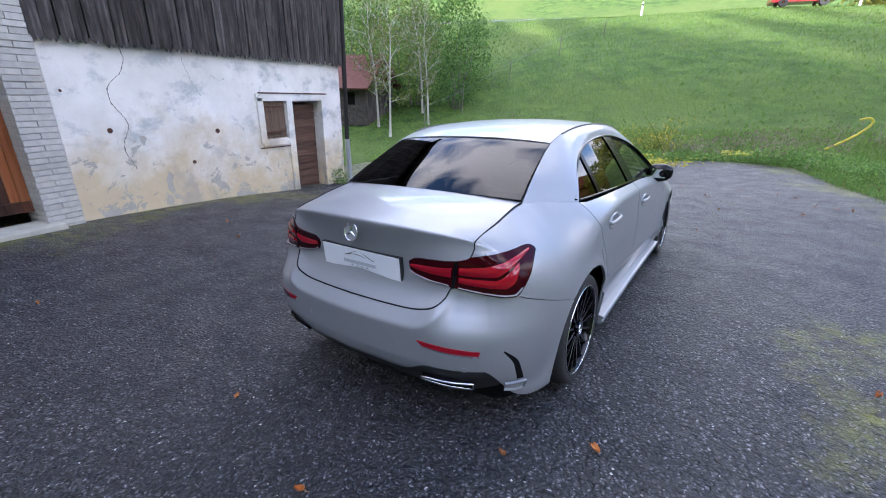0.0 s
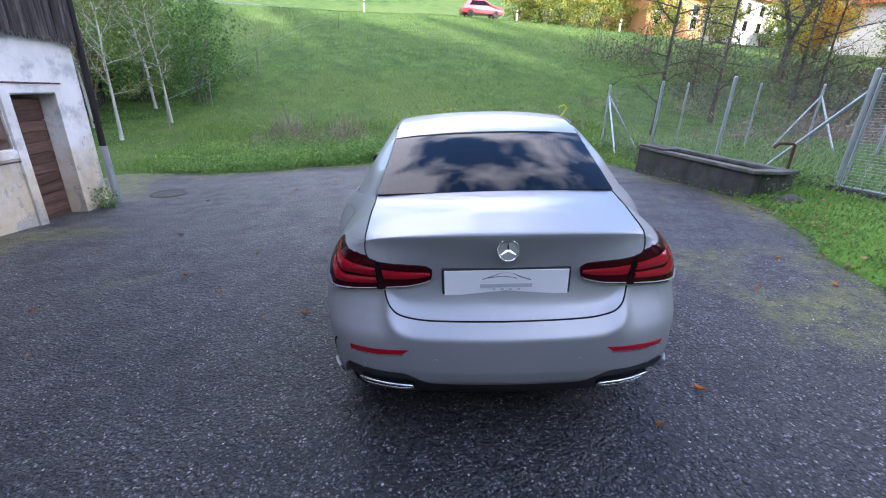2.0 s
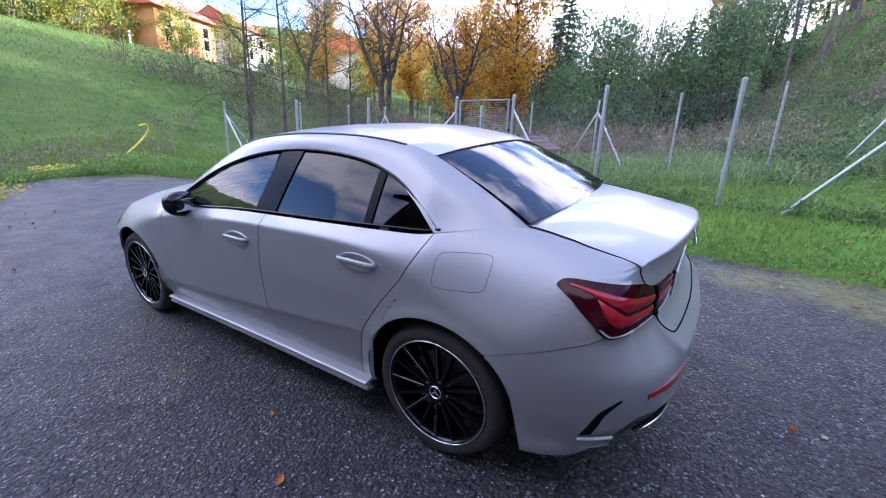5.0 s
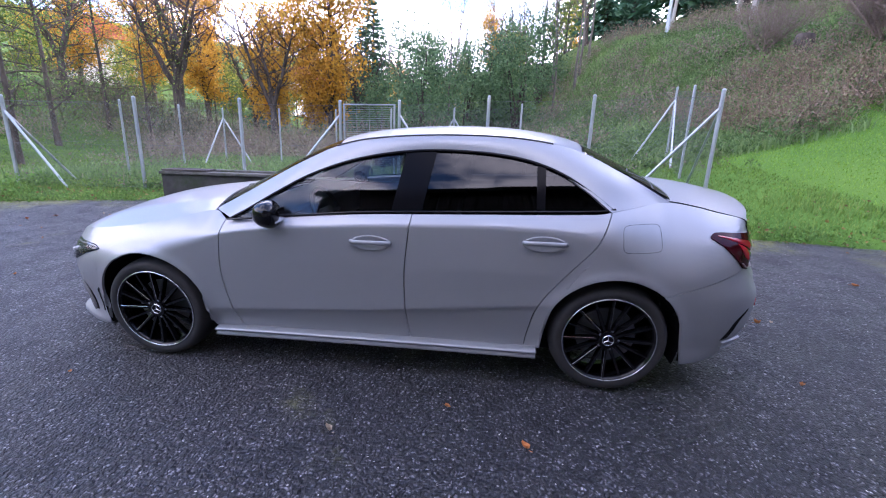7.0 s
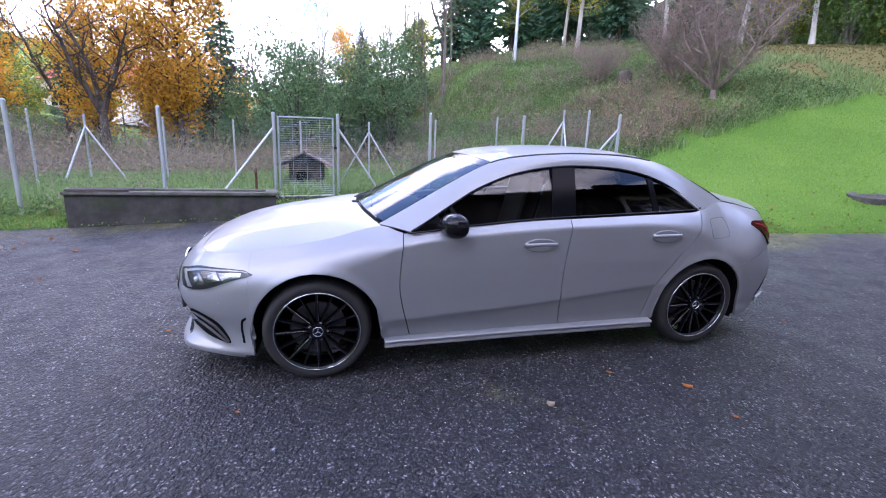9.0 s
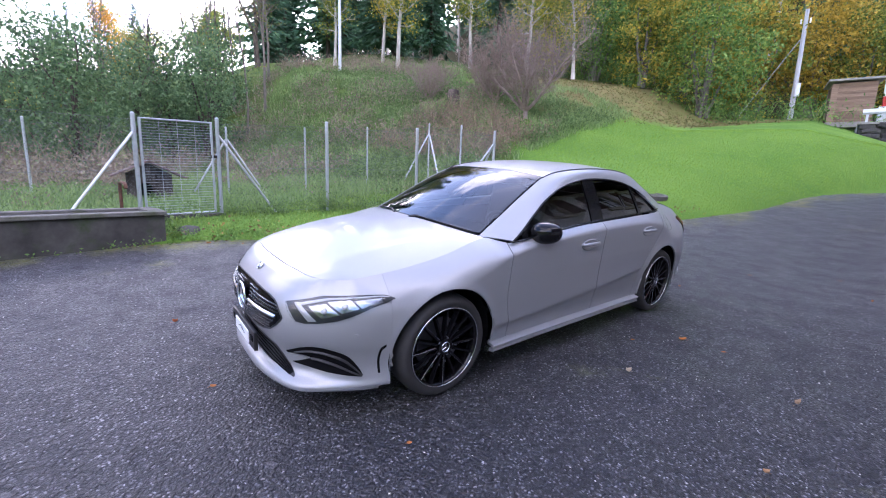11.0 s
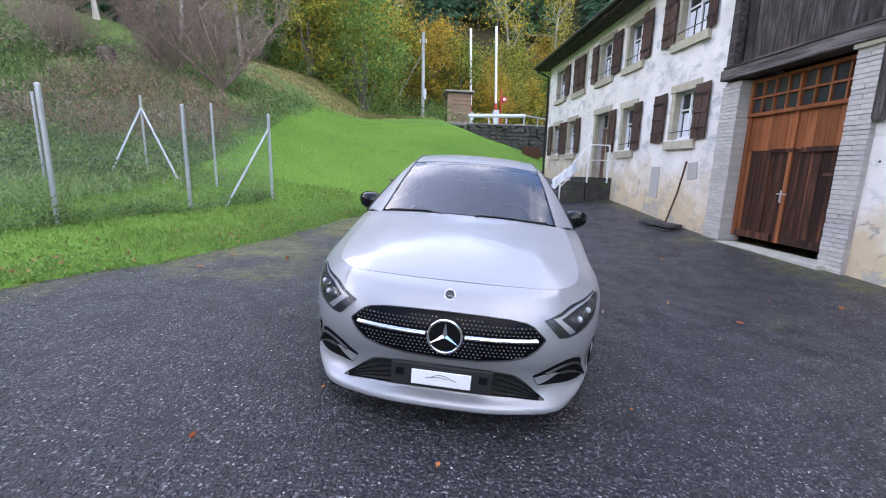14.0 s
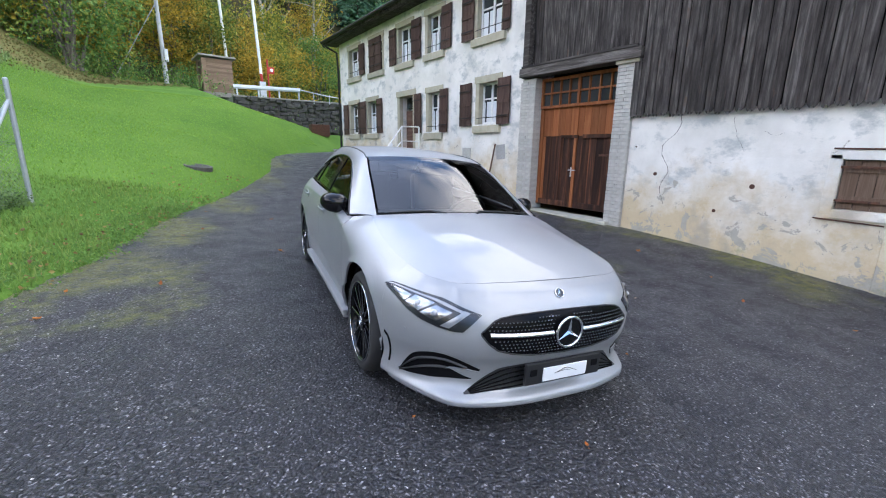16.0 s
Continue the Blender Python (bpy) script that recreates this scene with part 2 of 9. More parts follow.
M_asphalt = material("worn_asphalt", (0.05, 0.05, 0.055), 0.5)
n = Nodes(M_asphalt)
v = n.where()
jit = n.add("ShaderNodeTexNoise", Scale=38.0, Detail=3.0)
n.link(v, jit.inputs["Vector"])
half = n.t.nodes.new("ShaderNodeVectorMath")
half.operation = "MULTIPLY_ADD"
half.inputs[1].default_value, half.inputs[2].default_value = (0.034,) * 3, (0, 0, 0)
n.link(jit.outputs["Color"], half.inputs[0])
n.link(v, half.inputs[2])
vj = half.outputs[0]
vo = n.add("ShaderNodeTexVoronoi", Scale=60.0, Randomness=1.0)
n.link(vj, vo.inputs["Vector"])
vb = n.add("ShaderNodeTexVoronoi", Scale=24.0)
n.link(vj, vb.inputs["Vector"])
big = n.noise(0.5, 5, 0.6, v)
mid = n.noise(3.2, 5, 0.6, v)
grain = n.noise(210.0, 3, 0.7, v)
# stones of many greys in dark tar
speck = n.ramp(vo.outputs["Color"], [(0.0, (0.022, 0.022, 0.027)), (0.5, (0.066, 0.066, 0.076)), (0.72, (0.165, 0.162, 0.178)), (0.90, (0.31, 0.31, 0.335)), (1.0, (0.54, 0.54, 0.54))])
speck = n.mix(n.ramp(vo.outputs["Distance"], [(0.22, BLACK), (0.50, WHITE)]), speck, (0.013, 0.013, 0.015))
large = n.ramp(vb.outputs["Color"], [(0.90, BLACK), (0.97, WHITE)])
speck = n.mix(n.math("MULTIPLY", large, 0.32), speck, (0.17, 0.165, 0.17))
c = n.mix(n.ramp(big, [(0.35, BLACK), (0.7, WHITE)]), speck, (1.35, 1.32, 1.32), "MULTIPLY")
c = n.mix(n.ramp(mid, [(0.50, BLACK), (0.72, WHITE)]), c, (0.62, 0.62, 0.65), "MULTIPLY")
# moss along the edges and in shallow hollows
edge = n.t.nodes.new("ShaderNodeAttribute")
edge.attribute_name = "edge"
near = n.ramp(edge.outputs["Fac"], [(0.0, WHITE), (0.25, (0.62,) * 3), (0.55, (0.10,) * 3), (1.0, BLACK)])
patch_f = n.math("ADD", n.noise(0.7, 6, 0.65, v), n.math("MULTIPLY", near, 0.24))
moss = n.math("MULTIPLY", n.ramp(patch_f, [(0.62, BLACK), (0.76, WHITE)]), n.ramp(n.noise(9.0, 5, 0.75, v), [(0.38, BLACK), (0.60, WHITE)]))
c = n.mix(n.math("MULTIPLY", moss, 0.85), c, n.mix(n.noise(2.0, 3, 0.6, v), (0.115, 0.135, 0.018), (0.25, 0.235, 0.032)))
n.color(c)
n.rough(n.ramp(mid, [(0.3, (0.36,) * 3), (0.7, (0.60,) * 3)]))
b0 = n.bump(grain, 0.55, 0.004)
b1 = n.bump(vo.outputs["Distance"], 1.0, 0.018, b0)
b2 = n.add("ShaderNodeBump", Strength=0.6, Distance=0.018)
n.link(vb.outputs["Distance"], b2.inputs["Height"])
n.link(b1, b2.inputs["Normal"])
b3 = n.add("ShaderNodeBump", Strength=0.25, Distance=0.02)
n.link(mid, b3.inputs["Height"])
n.link(b2.outputs["Normal"], b3.inputs["Normal"])
n.link(b3.outputs["Normal"], n.b.inputs["Normal"])


def land(name, xs, ys, height, keep, mat):
    index, verts, faces = {}, [], []
    for i in range(len(xs) - 1):
        for j in range(len(ys) - 1):
            if not keep((xs[i] + xs[i + 1]) / 2, (ys[j] + ys[j + 1]) / 2):
                continue
            q = []
            for a, b in ((i, j), (i + 1, j), (i + 1, j + 1), (i, j + 1)):
                if (a, b) not in index:
                    index[a, b] = len(verts)
                    verts.append((xs[a], ys[b], height(xs[a], ys[b])))
                q.append(index[a, b])
            faces.append(q)
    return mesh_object(name, verts, faces, mat, smooth=True)


def turf_height(x, y):
    """The soil: under the asphalt it dips, beside it it stands a little proud."""
    if abs(x) > 32 or abs(y) > 42:
        return ground_height(x, y)
    d = inside_road(x, y)
    return ground_height(x, y) + lerp(0.035, -0.10, step(-0.05, 0.16, d))


gx = ticks([(-420, -60, 30), (-60, -14, 4), (-14, -5.6, 0.7), (-5.6, 6.4, 0.16), (6.4, 16, 0.5), (16, 60, 2.2), (60, 420, 24)])
gy = ticks([(-420, -60, 30), (-60, -16, 2.2), (-16, -8, 0.4), (-8, 11.5, 0.17), (11.5, 20, 0.5), (20, 64, 2.2), (64, 420, 24)])
ground = land("ground", gx, gy, turf_height, lambda x, y: True, M_grass)
tagged(ground, "damp green meadow rising into hills all round", "ground", kind="structure")
rx = ticks([(-16, -6, 1.0), (-6, 5.4, 0.19)])
ry = ticks([(-40, -14, 1.0), (-14, 11, 0.2)])
road = land("road", rx, ry, road_height, lambda x, y: inside_road(x, y) > -0.25, M_asphalt)
tagged(road, "dark damp worn asphalt yard with mossy patches", "road", kind="structure")

rim = road.data.attributes.new("edge", "FLOAT", "POINT")
for p, a in zip(road.data.vertices, rim.data):
    wall_d = p.co.x - WALL_X + 0.15 if p.co.y > -12 else 9
    a.value = max(0.0, min(1.0, min(inside_road(p.co.x, p.co.y), wall_d) / 2.4))

# lane along the crest of the pasture
cx, cn = [-30 + 2.5 * i for i in range(33)], 3
verts = [(x, y, ground_height(x, y) + 0.04) for x in cx for y in (39.6, 41.0, 42.4)]
faces = [(i * cn + j, (i + 1) * cn + j, (i + 1) * cn + j + 1, i * cn + j + 1) for i in range(len(cx) - 1) for j in range(cn - 1)]
crest_road = mesh_object("crest_road", verts, faces, M_asphalt, smooth=True)
rim = crest_road.data.attributes.new("edge", "FLOAT", "POINT")
for a in rim.data:
    a.value = 1.0
tagged(crest_road, "narrow asphalt lane along the crest of the pasture", "road", kind="structure")
# ---- building tools ----
def part(name, bm, mat, parent=None, label="", smooth=False):
    """Link a bmesh as one mesh object under a thing or a part."""
    me = bpy.data.meshes.new(name)
    bm.normal_update()
    bm.to_mesh(me)
    bm.free()
    if mat is not None:
        me.materials.append(mat)
    if smooth:
        me.polygons.foreach_set("use_smooth", [True] * len(me.polygons))
    ob = new(name, me)
    if parent is not None:
        ob.parent = parent
    if label:
        tagged(ob, label)
    return ob


def thing(name, label, category, m=None, group="", kind=""):
    ob = new(name)
    ob.empty_display_size = 0.2
    if m is not None:
        ob.matrix_world = m
    return tagged(ob, label, category, group, kind)


def add_box(bm, c, size, turn=None, bevel=0.0):
    """A box with its middle at c; turn: a 3x3 or 4x4 rotation."""
    m = Matrix.Translation(c) @ (turn.to_4x4() if turn is not None else Matrix()) @ Matrix.Diagonal((*size, 1))
    g = bmesh.ops.create_cube(bm, size=1, matrix=m)
    if bevel:
        edges = list({e for v in g["verts"] for e in v.link_edges})
        bmesh.ops.bevel(bm, geom=edges, offset=bevel, segments=2, affect="EDGES", profile=0.6)
    return bm


def box_bm(c, size, turn=None, bevel=0.0):
    return add_box(bmesh.new(), c, size, turn, bevel)


def add_rod(bm, a, b, r, sides=8, r2=None, caps=True):
    """A round rod from a to b."""
    a, b = Vector(a), Vector(b)
    q = (b - a).to_track_quat("Z", "Y").to_matrix().to_4x4()
    bmesh.ops.create_cone(bm, cap_ends=caps, segments=sides, radius1=r, radius2=r if r2 is None else r2, depth=(b - a).length, matrix=Matrix.Translation((a + b) / 2) @ q)
    return bm


def rod_bm(a, b, r, sides=8, r2=None):
    return add_rod(bmesh.new(), a, b, r, sides, r2)


def add_tube(bm, pts, r, sides=8, closed=False):
    """A round tube along a run of points; r may be a number or one radius a point."""
    pts = [Vector(p) for p in pts]
    n = len(pts)
    rings, up = [], None
    for i, p in enumerate(pts):
        a = pts[(i - 1) % n] if closed or i > 0 else p
        b = pts[(i + 1) % n] if closed or i < n - 1 else p
        d = (b - a).normalized()
        if up is None:
            up = d.orthogonal().normalized()
        up = (up - d * up.dot(d)).normalized()
        side = d.cross(up)
        rad = r if isinstance(r, (int, float)) else r[i]
        rings.append([bm.verts.new(p + (up * math.cos(k) + side * math.sin(k)) * rad) for k in (2 * math.pi * j / sides for j in range(sides))])
    for i in range(n if closed else n - 1):
        p, q = rings[i], rings[(i + 1) % n]
        for j in range(sides):
            bm.faces.new((p[j], p[(j + 1) % sides], q[(j + 1) % sides], q[j]))
    if not closed:
        bm.faces.new(rings[0][::-1])
        bm.faces.new(rings[-1])
    return bm


def tube_bm(pts, r, sides=8, closed=False):
    return add_tube(bmesh.new(), pts, r, sides, closed)


def lathe_bm(profile, steps=48, axis="X", closed=True):
    """Turn a profile of (radius, along) pairs round an axis."""
    bm = bmesh.new()
    rings = []
    for k in range(steps):
        a = 2 * math.pi * k / steps
        ring = []
        for r, h in profile:
            p, q = r * math.cos(a), r * math.sin(a)
            ring.append(bm.verts.new((h, p, q) if axis == "X" else (p, q, h)))
        rings.append(ring)
    m = len(profile)
    for k in range(steps):
        p, q = rings[k], rings[(k + 1) % steps]
        for j in range(m if closed else m - 1):
            bm.faces.new((p[j], q[j], q[(j + 1) % m], p[(j + 1) % m]))
    bmesh.ops.recalc_face_normals(bm, faces=bm.faces)
    return bm


def shell_bm(rows, thick=0.012, flip=False):
    """A panel from rows of points, with an inner skin and turned edges."""
    bm = bmesh.new()
    nu, nv = len(rows), len(rows[0])
    P = [[Vector(p) for p in row] for row in rows]
    s = -1 if flip else 1
    N = []
    for i in range(nu):
        line = []
        for j in range(nv):
            du = P[min(i + 1, nu - 1)][j] - P[max(i - 1, 0)][j]
            dv = P[i][min(j + 1, nv - 1)] - P[i][max(j - 1, 0)]
            k = du.cross(dv)
            line.append(k.normalized() * s if k.length > 1e-12 else Vector((0, 0, 1)))
        N.append(line)
    A = [[bm.verts.new(p) for p in row] for row in P]
    for i in range(nu - 1):
        for j in range(nv - 1):
            q = (A[i][j], A[i + 1][j], A[i + 1][j + 1], A[i][j + 1])
            f = bm.faces.new(q[::-1] if flip else q)
            f.smooth = True
    rim = [(i, 0) for i in range(nu)] + [(nu - 1, j) for j in range(1, nv)] + [(i, nv - 1) for i in range(nu - 2, -1, -1)] + [(0, j) for j in range(nv - 2, 0, -1)]
    top = [bm.verts.new(P[i][j]) for i, j in rim]
    low = [bm.verts.new(P[i][j] - N[i][j] * thick) for i, j in rim]
    for k in range(len(rim)):
        l = (k + 1) % len(rim)
        f = bm.faces.new((top[k], low[k], low[l], top[l])[::-1] if flip else (top[k], low[k], low[l], top[l]))
    return bm


def grid(nu, nv, fn, u0=0.0, u1=1.0, v0=0.0, v1=1.0):
    return [[fn(lerp(u0, u1, i / (nu - 1)), lerp(v0, v1, j / (nv - 1))) for j in range(nv)] for i in range(nu)]


def poly(table, t):
    """A point of a polyline, t from 0 to 1 over its length."""
    L = [math.dist(table[i], table[i + 1]) for i in range(len(table) - 1)]
    d = max(0.0, min(1.0, t)) * sum(L)
    for i, l in enumerate(L):
        if d <= l or i == len(L) - 1:
            k = d / l if l else 0
            return tuple(lerp(a, b, k) for a, b in zip(table[i], table[i + 1]))
        d -= l


def rounded(table, n=40):
    """A polyline made smooth: Catmull-Rom through the points, sampled evenly."""
    m = len(table)
    out = []
    for i in range(m - 1):
        p0, p1, p2, p3 = (table[max(i - 1, 0)], table[i], table[i + 1], table[min(i + 2, m - 1)])
        for k in range(12):
            t = k / 12
            out.append(tuple(0.5 * (2 * b + (c - a) * t + (2 * a - 5 * b + 4 * c - d) * t * t + (3 * b - a - 3 * c + d) * t ** 3) for a, b, c, d in zip(p0, p1, p2, p3)))
    out.append(tuple(table[-1]))
    return [poly(out, k / (n - 1)) for k in range(n)]


def coons(bottom, top, left, right, u, v):
    """A point inside four boundary curves, each a function of 0 to 1."""
    b, t, l, r = bottom(u), top(u), left(v), right(v)
    c = [bottom(0), bottom(1), top(0), top(1)]
    return tuple((1 - v) * b[k] + v * t[k] + (1 - u) * l[k] + u * r[k] - ((1 - u) * (1 - v) * c[0][k] + u * (1 - v) * c[1][k] + (1 - u) * v * c[2][k] + u * v * c[3][k]) for k in range(len(b)))
# ---- the parked saloon ----
CAR = Matrix(((0.9831597, 0.17414919, -0.05539906, 0), (-0.17281173, 0.98455347, 0.02811708, 0), (0.0594399, -0.01806997, 0.99806832, 0.0), (0, 0, 0, 1)))

M_paint = material("silver_paint", (0.34, 0.35, 0.36), 0.45, 0.36, coat=0.50, coat_rough=0.015)
n = Nodes(M_paint)
v = n.where()
fl = n.noise(900.0, 2, 0.5, v)
n.color(n.mix(n.ramp(fl, [(0.35, BLACK), (0.65, WHITE)]), (0.250, 0.258, 0.269), (0.318, 0.326, 0.337)))
n.rough(n.ramp(n.noise(3.0, 4, 0.6, v), [(0.3, (0.42,) * 3), (0.7, (0.48,) * 3)]))
M_gloss = material("gloss_black", (0.006, 0.006, 0.007), 0.06, spec=0.25)
M_pillar = material("black_pillar_foil", (0.004, 0.004, 0.005), 0.18, spec=0.07)
M_wheel = material("black_wheel_paint", (0.005, 0.005, 0.006), 0.16, spec=0.3)
M_disc = material("dull_brake_steel", (0.16, 0.16, 0.165), 0.45, 1.0)
M_plastic = material("black_plastic", (0.014, 0.014, 0.015), 0.5)
n = Nodes(M_plastic)
n.bump(n.noise(420.0, 3, 0.6, n.where()), 0.25, 0.001)
# near-black: hidden black parts, and the shade put into gaps and openings
M_dark = material("dark_inside_and_shade", (0.005, 0.005, 0.006), 0.8, spec=0.08)
M_chrome = material("chrome", (0.82, 0.83, 0.85), 0.07, 1.0)
M_satin = material("satin_metal", (0.62, 0.63, 0.65), 0.25, 1.0)
M_tyre = material("tyre_rubber", (0.016, 0.016, 0.017), 0.78)
n = Nodes(M_tyre)
n.color(n.mix(n.noise(14.0, 5, 0.6, n.where()), (0.011, 0.011, 0.012), (0.030, 0.029, 0.028)))
M_red = material("red_lamp", (0.26, 0.003, 0.012), 0.14, spec=0.35, coat=0.3)
M_reddark = material("dark_red_lamp", (0.026, 0.001, 0.003), 0.10, spec=0.16)
M_lampwhite = material("clear_lamp", (0.30, 0.28, 0.29), 0.40, 0.0, spec=0.3)
M_daylight = material("daylight_lens", (0.45, 0.46, 0.48), 0.20, 0.2)
M_platewhite = material("plate_white", (0.74, 0.75, 0.77), 0.35)
M_leather = material("dark_leather", (0.018, 0.018, 0.019), 0.5)


def glass_material(name, tint, ior=1.52, gloss_rough=0.0):
    m = bpy.data.materials.new(name)
    m.use_nodes = True
    t = m.node_tree
    t.nodes.clear()
    out = t.nodes.new("ShaderNodeOutputMaterial")
    mx = t.nodes.new("ShaderNodeMixShader")
    fr = t.nodes.new("ShaderNodeFresnel")
    fr.inputs["IOR"].default_value = ior
    tr = t.nodes.new("ShaderNodeBsdfTransparent")
    tr.inputs["Color"].default_value = (*tint, 1)
    gl = t.nodes.new("ShaderNodeBsdfGlossy")
    gl.inputs["Roughness"].default_value = gloss_rough
    t.links.new(fr.outputs[0], mx.inputs[0])
    t.links.new(tr.outputs[0], mx.inputs[1])
    t.links.new(gl.outputs[0], mx.inputs[2])
    t.links.new(mx.outputs[0], out.inputs["Surface"])
    return m


M_glass = glass_material("car_glass", (0.55, 0.60, 0.58), 1.60)
M_screen = glass_material("windscreen_glass", (0.42, 0.46, 0.45), 1.72)
M_privacy = glass_material("privacy_glass", (0.04, 0.04, 0.045), 1.47)
M_cover = glass_material("lamp_cover", (0.93, 0.94, 0.95), 1.36)

PLAN = [(0, 2.28), (0.25, 2.272), (0.46, 2.225), (0.62, 2.12), (0.74, 1.985), (0.825, 1.82), (0.878, 1.61), (0.900, 1.36), (0.892, 1.0), (0.886, 0.5), (0.884, 0.0), (0.886, -0.6), (0.889, -1.1), (0.890, -1.36), (0.876, -1.62), (0.850, -1.86), (0.783, -2.06), (0.68, -2.17), (0.5, -2.25), (0.25, -2.28), (0, -2.29)]
PLAN_RUN = rounded(PLAN, 401)


def plan_at(s):
    """Outline of the body: place and outward normal, s from nose (0) to tail (1)."""
    k = max(0.0, min(1.0, s)) * 400
    i = min(399, int(k))
    a, b = PLAN_RUN[i], PLAN_RUN[i + 1]
    p = (lerp(a[0], b[0], k - i), lerp(a[1], b[1], k - i))
    c, d = PLAN_RUN[max(i - 4, 0)], PLAN_RUN[min(i + 5, 400)]
    t = Vector((d[0] - c[0], d[1] - c[1]))
    if s < 0.012 or s > 0.988:
        t = Vector((1, 0)) if s < 0.5 else Vector((-1, 0))
    t.normalize()
    return p, (-t.y, t.x)


def s_of(y):
    lo, hi = 0.0, 1.0
    for _ in range(24):
        m = (lo + hi) / 2
        if plan_at(m)[0][1] > y:
            lo = m
        else:
            hi = m
    return (lo + hi) / 2


def s_front(x):
    """s on the nose at a distance x from the middle."""
    lo, hi = 0.0, 0.3
    for _ in range(22):
        m = (lo + hi) / 2
        if plan_at(m)[0][0] < x:
            lo = m
        else:
            hi = m
    return lo


def s_rear(x):
    lo, hi = 0.7, 1.0
    for _ in range(22):
        m = (lo + hi) / 2
        if plan_at(m)[0][0] > x:
            lo = m
        else:
            hi = m
    return lo


def lid_half(z):
    """Half the boot lid's width: wide over the lamps, narrow between them."""
    return lerp(0.553, 0.668, step(0.800, 0.978, z))


def kinked(table, v, r=0.010):
    """Straight stretches between (v, value) pairs with corners rounded over r."""
    def line(q):
        for (a, fa), (b, fb) in zip(table, table[1:]):
            if q <= b:
                return fa + (fb - fa) * (q - a) / (b - a)
        return table[-1][1]
    return sum(line(v + r * k) for k in (-1.0, -0.5, 0.0, 0.5, 1.0)) / 5


LOW_CREASE = [(-1.9, 0.56), (-0.915, 0.508), (-0.59, 0.475), (-0.264, 0.443), (0.0, 0.420), (0.41, 0.394), (0.82, 0.372), (1.7, 0.35)]
BUMPER_CREASE = [(0.0, 0.600), (0.30, 0.602), (0.40, 0.608), (0.455, 0.630), (0.51, 0.680), (0.60, 0.74)]
LID_LINE = [(0.0, 0.664), (0.26, 0.665), (0.36, 0.669), (0.443, 0.684), (0.49, 0.705), (0.517, 0.727), (0.535, 0.753), (0.548, 0.778), (0.56, 0.782)]


def side_depth(y, z):
    """Depth of the flank behind the plan's outline: a proud crease low on the doors, hollow below it."""
    zc = along(LOW_CREASE, y)
    plain = along([(0.10, 0.11), (0.155, 0.055), (0.19, 0.022), (0.235, 0.016), (0.30, 0.022), (0.42, 0.012), (0.50, 0.006), (0.60, 0.001), (0.74, 0.0), (0.88, 0.004), (1.2, 0.010)], z)
    w = step(-1.30, -0.95, y) * step(1.25, 0.85, y)
    return plain if w <= 0 else lerp(plain, kinked([(0.0, 0.16), (0.155, 0.085), (0.20, 0.062), (0.245, 0.052), (zc - 0.014, 0.016), (zc, 0.006), (zc + 0.10, 0.006), (0.70, 0.0), (0.88, 0.003), (1.3, 0.012)], z, 0.009), w)


def rear_depth(x, z):
    """Depth of the tail: a shelf under the lid that ends in a crease."""
    old = along(D_REAR, z)
    w = 1 - step(0.44, 0.57, x)
    if w <= 0:
        return old
    zc, zl = along(BUMPER_CREASE, x), along(LID_LINE, min(x, 0.56))
    new_d = kinked([(0.1, 0.30), (0.24, 0.13), (0.32, 0.062), (0.385, 0.020), (0.44, 0.006), (zc - 0.02, 0.000), (zc, 0.0), (max(zl, zc + 0.03), 0.052), (max(zl, zc + 0.03) + 0.05, along(D_REAR, max(zl, zc + 0.03) + 0.05)), (1.2, 0.07)], z, 0.007) if z < zl + 0.04 else old
    return lerp(old, new_d, w * step(zl + 0.04, zl + 0.01, z) if z > zl else w)


D_FRONT = [(0.12, 0.16), (0.148, 0.045), (0.160, 0.004), (0.176, -0.004), (0.192, 0.004), (0.226, 0.050), (0.30, 0.056), (0.37, 0.040), (0.43, 0.010), (0.52, 0.0), (0.60, 0.02), (0.65, 0.045), (0.69, 0.075), (0.72, 0.105), (0.745, 0.135), (0.77, 0.195), (0.80, 0.29)]
D_REAR = [(0.16, 0.22), (0.24, 0.13), (0.32, 0.062), (0.385, 0.018), (0.46, 0.003), (0.55, 0.0), (0.60, 0.010), (0.645, 0.040), (0.69, 0.075), (0.74, 0.105), (0.82, 0.122), (0.90, 0.112), (0.97, 0.090), (1.02, 0.074), (1.06, 0.070)]
SHOULDER_Z = [(-2.3, 0.970), (-2.235, 0.975), (-2.17, 0.981), (-2.08, 0.992), (-1.9, 1.024), (-1.83, 1.041), (-1.63, 1.070), (-1.4, 1.048), (-1.31, 1.037), (-1.25, 1.028), (-0.6, 1.008), (0.0, 0.985), (0.4, 0.955), (0.83, 0.915), (0.98, 0.940), (1.3, 0.868), (1.63, 0.812), (1.95, 0.775), (2.1, 0.765)]
SHOULDER_X = [(-2.3, 0.575), (-2.2, 0.584), (-2.1, 0.591), (-1.9, 0.599), (-1.63, 0.606), (-1.52, 0.664), (-1.42, 0.718), (-1.32, 0.764), (-1.2, 0.791), (-0.6, 0.815), (0.0, 0.819), (0.83, 0.811), (0.95, 0.716), (1.1, 0.720), (1.3, 0.731), (1.63, 0.716), (1.86, 0.680), (1.95, 0.652), (2.1, 0.56)]
SHOULDER_DROP = [(-2.2, 0.20), (-1.75, 0.38), (-1.55, 0.38), (-1.43, 0.29), (-1.33, 0.20), (-1.24, 0.135), (-1.10, 0.090), (-0.9, 0.068), (-0.6, 0.060), (0.3, 0.056), (0.7, 0.050), (0.86, 0.075), (1.0, 0.15), (1.3, 0.20), (1.7, 0.21), (2.1, 0.18)]
